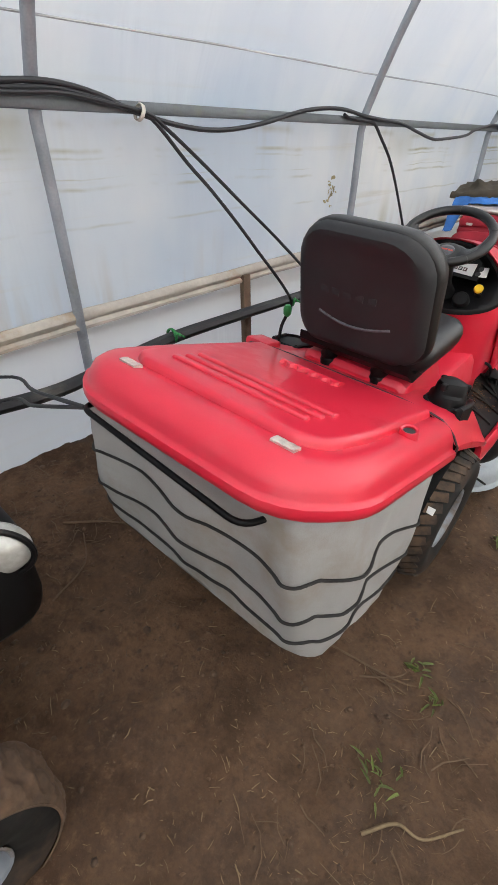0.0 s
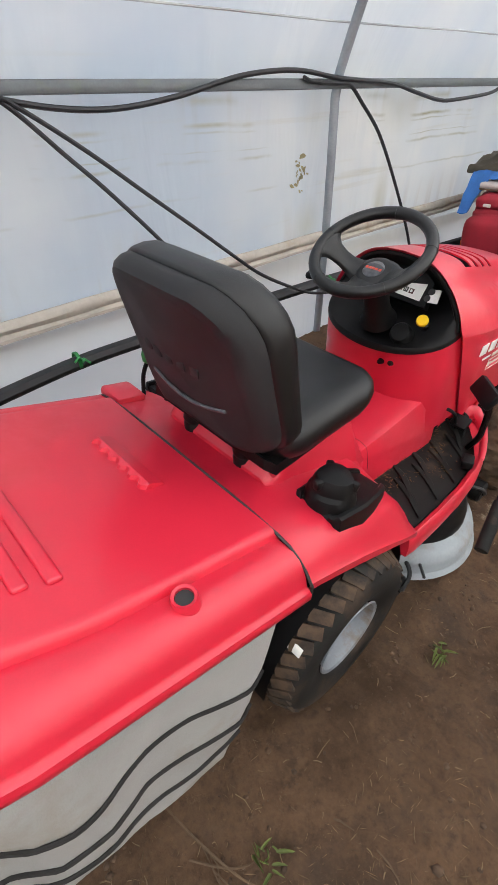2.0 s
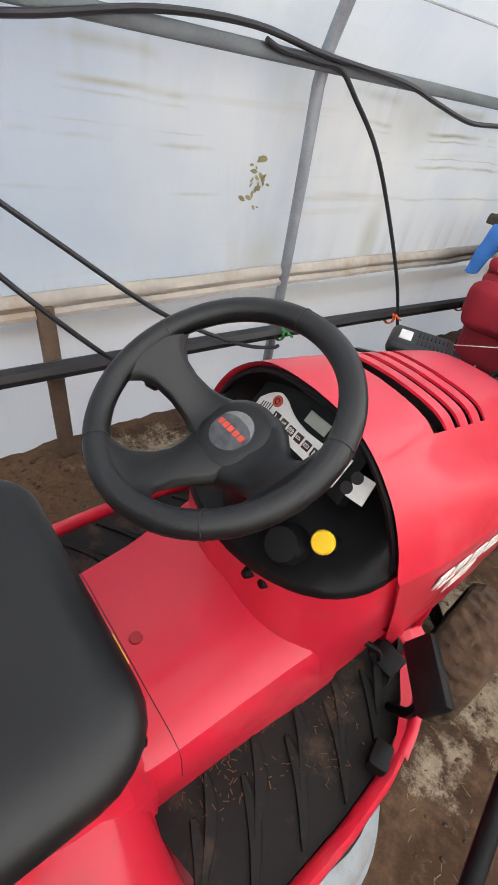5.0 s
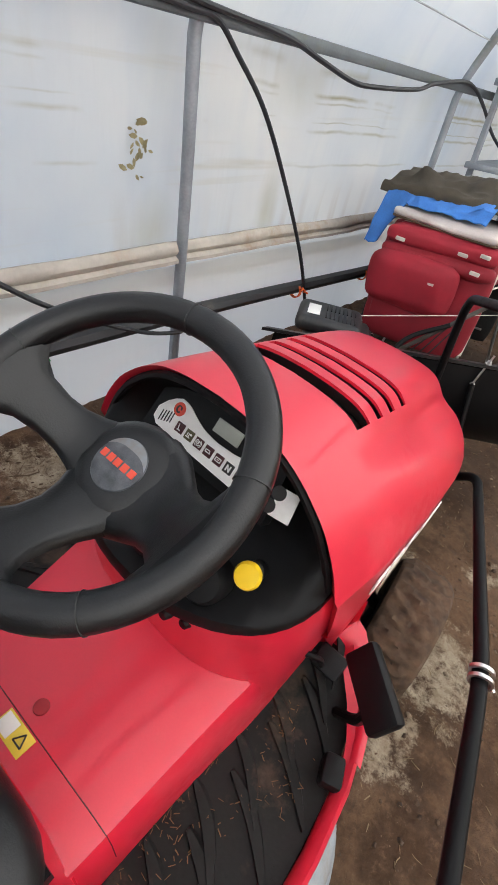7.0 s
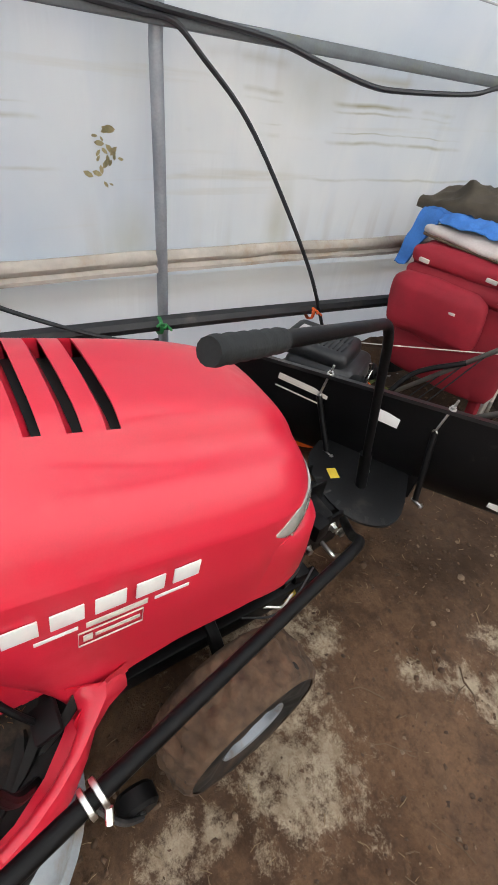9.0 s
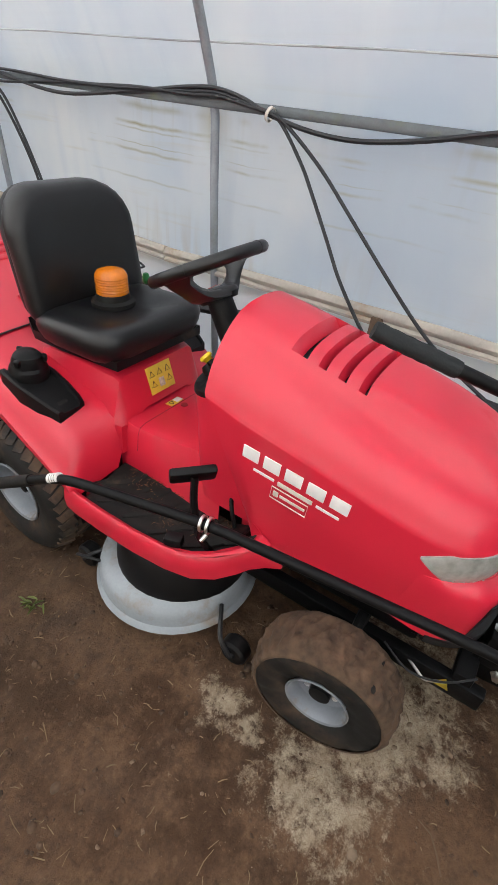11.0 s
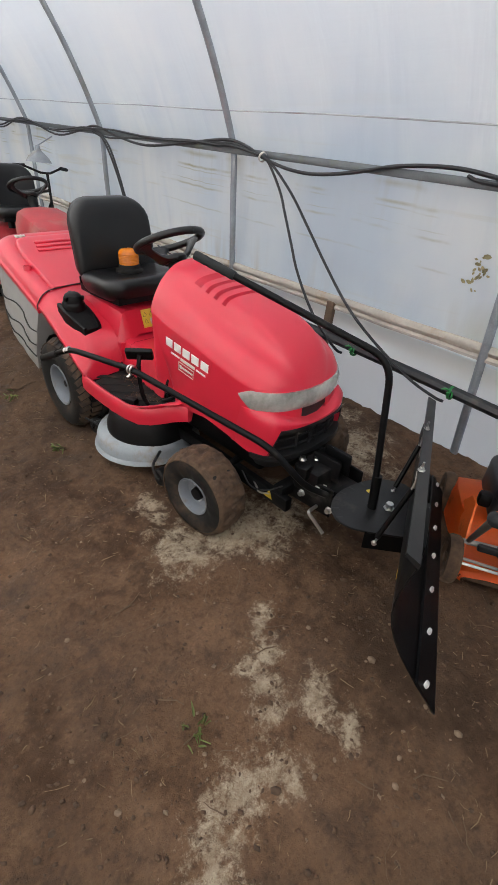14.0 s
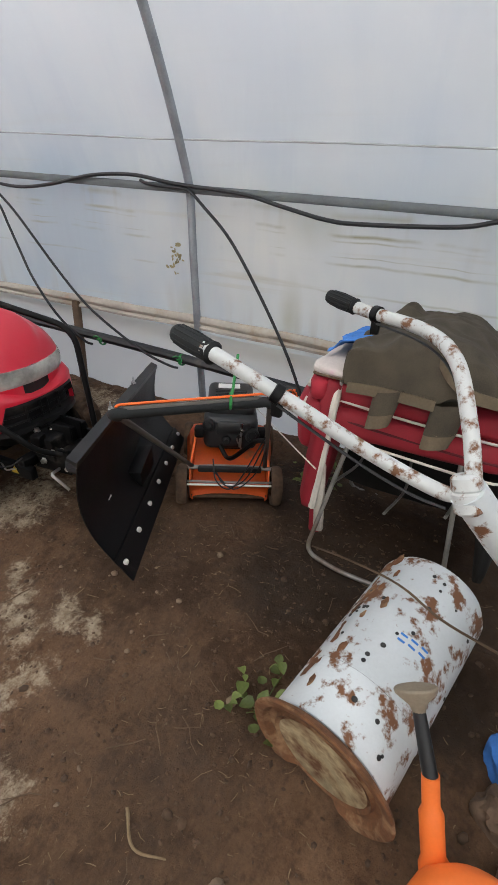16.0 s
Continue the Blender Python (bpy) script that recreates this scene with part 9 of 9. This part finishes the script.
def clod(bm, r, x, y):
    s = r.uniform(0.003, 0.011) * (1.8 if r.random() < 0.06 else 1)
    z = ground_z(x, y)
    m = at(x, y, z) @ Matrix.Rotation(r.uniform(0, 6.28), 4, "Z") @ Matrix.Diagonal((s, s * r.uniform(0.6, 1), s * 0.6, 1))
    bmesh.ops.create_icosphere(bm, subdivisions=1, radius=1, matrix=m @ Matrix.Rotation(r.uniform(0, 3), 4, "X"))


scatter("straw_litter", 3000, (0.0, 2.0, -1.6, 3.8), straw, M_STRAW, "scattered dry straw and grass bits", "straw", 21)
scatter("straw_litter", 2600, (-0.75, 0.3, -1.6, 3.2), straw, M_TWIG, "scattered brown grass and stalks near the wall", "straw", 22)
scatter("soil_crumbs", 2600, (-0.75, 1.9, -1.6, 3.8), clod, M_MUD, "small crumbs of earth", "soil", 23)
scatter("pale_crumbs", 110, (0.3, 1.5, 0.9, 2.9), clod, M_STONE, "small pale lumps of sand", "stones", 24)


def litter(name, count, box, size, material, label, category, seed, long=0.0):
    """Many tiny lumps, or slivers if long, lying on the soil in uneven drifts; one mesh."""
    r = random.Random(seed)
    verts, faces = [], []
    for k in range(count):
        x, y = r.uniform(box[0], box[1]), r.uniform(box[2], box[3])
        if noise.noise((x * 2.1, y * 2.1, seed * 0.37)) + 0.4 * noise.noise((x * 7, y * 7, seed)) < r.uniform(-0.5, 0.35):
            continue
        a, s = r.uniform(0, 6.28), size * (0.35 + r.random() ** 2.5 * 1.6)
        ca, sa = math.cos(a), math.sin(a)
        b, z = len(verts), ground_z(x, y)
        lx, ly, lz = (s, s * r.uniform(0.6, 0.95), s * r.uniform(0.25, 0.5)) if not long else (long * r.uniform(0.3, 1.0), s * 0.5, s * 0.5)
        tilt = r.uniform(-0.18, 0.18)
        for px, py, pz in ((1, 0.15, 0.1), (-1, -0.1, 0.0), (0.2, 1, 0.1), (-0.15, -1, 0.15), (0.1, 0.1, 1), (0, 0, -0.6)):
            j = 1 + r.uniform(-0.25, 0.25)
            u, v = px * lx * j, py * ly * j
            verts.append((x + u * ca - v * sa, y + u * sa + v * ca, z + (0.25 * lz if long else 0.0) + pz * lz + (tilt * u if long else 0.0)))
        faces += [(b, b + 2, b + 4), (b + 2, b + 1, b + 4), (b + 1, b + 3, b + 4), (b + 3, b, b + 4), (b + 2, b, b + 5), (b + 1, b + 2, b + 5), (b + 3, b + 1, b + 5), (b, b + 3, b + 5)]
    me = bpy.data.meshes.new(name)
    me.from_pydata(verts, [], faces)
    me.polygons.foreach_set("use_smooth", [True] * len(faces))
    me.materials.append(material)
    return tagged(new(name, me), label, category, kind="stuff")


litter("soil_crumbs", 6000, (0.35, 1.7, -1.5, 3.4), 0.0052, M_CRUMB, "loose crumbs of brown earth", "soil", 51)
litter("soil_crumbs", 2000, (0.3, 1.5, 1.7, 3.2), 0.0060, M_CRUMB, "broken clods of brown earth", "soil", 52)
litter("soil_crumbs", 5200, (-0.78, 0.1, -1.6, 3.3), 0.0070, M_CRUMB, "broken clods of brown earth along the wall", "soil", 53)
litter("pale_crumbs", 260, (0.25, 1.45, 0.95, 2.55), 0.0048, M_STONE, "small pale lumps of sand", "stones", 54)
litter("straw_litter", 2600, (0.55, 1.45, -1.3, 0.7), 0.0016, M_CHAFF, "scattered dry straw and chaff", "straw", 55, 0.016)
litter("straw_litter", 2200, (-0.76, -0.1, -1.5, 1.6), 0.0019, M_CHAFF, "scattered brown straw near the wall", "straw", 56, 0.020)
litter("straw_litter", 1500, (0.98, 1.38, -0.85, 0.2), 0.0013, M_CHAFF, "matted brown straw beside the tractor", "straw", 58, 0.020)
litter("straw_litter", 1500, (0.3, 1.5, 1.5, 3.1), 0.0015, M_CHAFF, "scattered dry straw and chaff", "straw", 57, 0.013)


def twig(pts, r0, label, material=M_TWIG):
    bm = bmesh.new()
    q = [Vector((x, y, ground_z(x, y) + r0 * 0.8 + dz)) for x, y, dz in pts]
    c = curve(q, 6)
    tube(bm, c, [lerp(r0, r0 * 0.5, i / (len(c) - 1)) for i in range(len(c))], 6)
    tagged(part("twig", bm, material), label, "twig", "twigs")


twig([(0.70, -0.42, 0), (0.80, -0.40, 0.004), (0.92, -0.36, 0.0), (0.98, -0.32, 0)], 0.004, "thin brown twig on the earth")
twig([(0.82, -0.43, 0), (0.90, -0.36, 0.004), (0.93, -0.28, 0)], 0.0035, "thin brown twig on the earth")
twig([(1.03, -0.75, 0), (1.08, -0.68, 0.006), (1.14, -0.66, 0.0), (1.20, -0.58, 0.004)], 0.005, "greenish dry stalk on the earth", M_STRAW)
twig([(1.16, 2.75, 0), (1.22, 2.82, 0.006), (1.20, 2.90, 0)], 0.005, "pale twig on bare earth", M_STRAW)
twig([(-0.25, -0.55, 0), (-0.32, -0.40, 0.012), (-0.42, -0.28, 0.02)], 0.005, "brown twig near the wall")
twig([(-0.35, -0.75, 0), (-0.22, -0.62, 0.01), (-0.12, -0.55, 0)], 0.005, "brown twig near the wall")
twig([(-0.05, -0.95, 0), (-0.10, -0.80, 0.01), (-0.25, -0.72, 0)], 0.004, "brown twig near the wall")
for p in ((1.19, 3.03, 0.02), (0.802, 2.846, 0.016), (0.30, 2.50, 0.012)):
    bm = bmesh.new()
    bmesh.ops.create_icosphere(bm, subdivisions=2, radius=p[2], matrix=at(p[0], p[1], ground_z(p[0], p[1]) + p[2] * 0.4))
    for v in bm.verts:
        v.co += Vector((noise.noise(v.co * 60), noise.noise(v.co * 60 + Vector((3, 0, 0))), noise.noise(v.co * 60 + Vector((0, 3, 0))))) * p[2] * 0.4
    tagged(part("pale_stone", bm, M_STONE), "pale rough lump of stone on the earth", "stone", "stones")
bm = bmesh.new()
bm.faces.new([bm.verts.new((-0.28 + 0.02 * math.cos(a), 0.90 + 0.013 * math.sin(a), ground_z(-0.28, 0.9) + 0.008 + 0.004 * math.sin(2 * a))) for a in [6.283 * k / 10 for k in range(10)]])
bmesh.ops.solidify(bm, geom=bm.faces[:], thickness=0.001)
tagged(part("fallen_leaf", bm, M_STICKER), "single yellow fallen leaf on the earth", "leaf")

# dried grass lying on the foot mats
rg = random.Random(31)
bm = bmesh.new()
for k in range(190):
    x, y = rg.choice(((0.29, 0.55), (0.27, 0.66), (0.33, 0.60), (0.25, 0.42)))
    x, y = x + rg.gauss(0, 0.016), y + rg.gauss(0, 0.035)
    if rg.random() < 0.5:
        x, y = 0.206 + 0.012 * rg.random(), rg.uniform(0.32, 0.80)
    z = 0.353 + 0.05 * max(0.0, (y - 0.74) / 0.1)
    a, l = rg.uniform(0, 6.28), rg.uniform(0.003, 0.012)
    p = [TRACTOR @ Vector((x, y, z)), TRACTOR @ Vector((x + l * math.cos(a), y + l * math.sin(a), z + rg.uniform(-0.001, 0.004)))]
    tube(bm, p, rg.uniform(0.0005, 0.0011), 4)
tagged(part("grass_clippings", bm, M_CLIP), "dry grass clippings lying on the rubber foot mat", "grass", kind="stuff")


def stalk(bm, r, x, y):
    """A longer bent stalk or root lying on the soil."""
    a, l = r.uniform(0, 6.28), r.uniform(0.03, 0.13)
    pts = []
    for k in range(4):
        pts.append((x, y, ground_z(x, y) + 0.003 + r.uniform(0, 0.008)))
        a += r.uniform(-0.6, 0.6)
        x, y = x + l / 3 * math.cos(a), y + l / 3 * math.sin(a)
    w = r.uniform(0.0009, 0.0026)
    tube(bm, pts, [w, w, w * 0.8, w * 0.5], 4)


scatter("stalk_litter", 400, (-0.72, -0.15, -1.3, 1.3), stalk, M_TWIG, "brown stalks and roots littering the earth", "stalks", 41)
scatter("stalk_litter", 85, (0.80, 1.40, -1.0, 0.1), stalk, M_TWIG, "brown stalks and roots littering the earth", "stalks", 42)
scatter("stalk_litter", 80, (0.75, 1.3, 1.5, 2.9), stalk, M_TWIG, "brown stalks and roots littering the earth", "stalks", 43)
scatter("stalk_litter", 12, (0.0, 0.7, 2.3, 3.1), stalk, M_TWIG, "brown stalks and roots littering the earth", "stalks", 44)
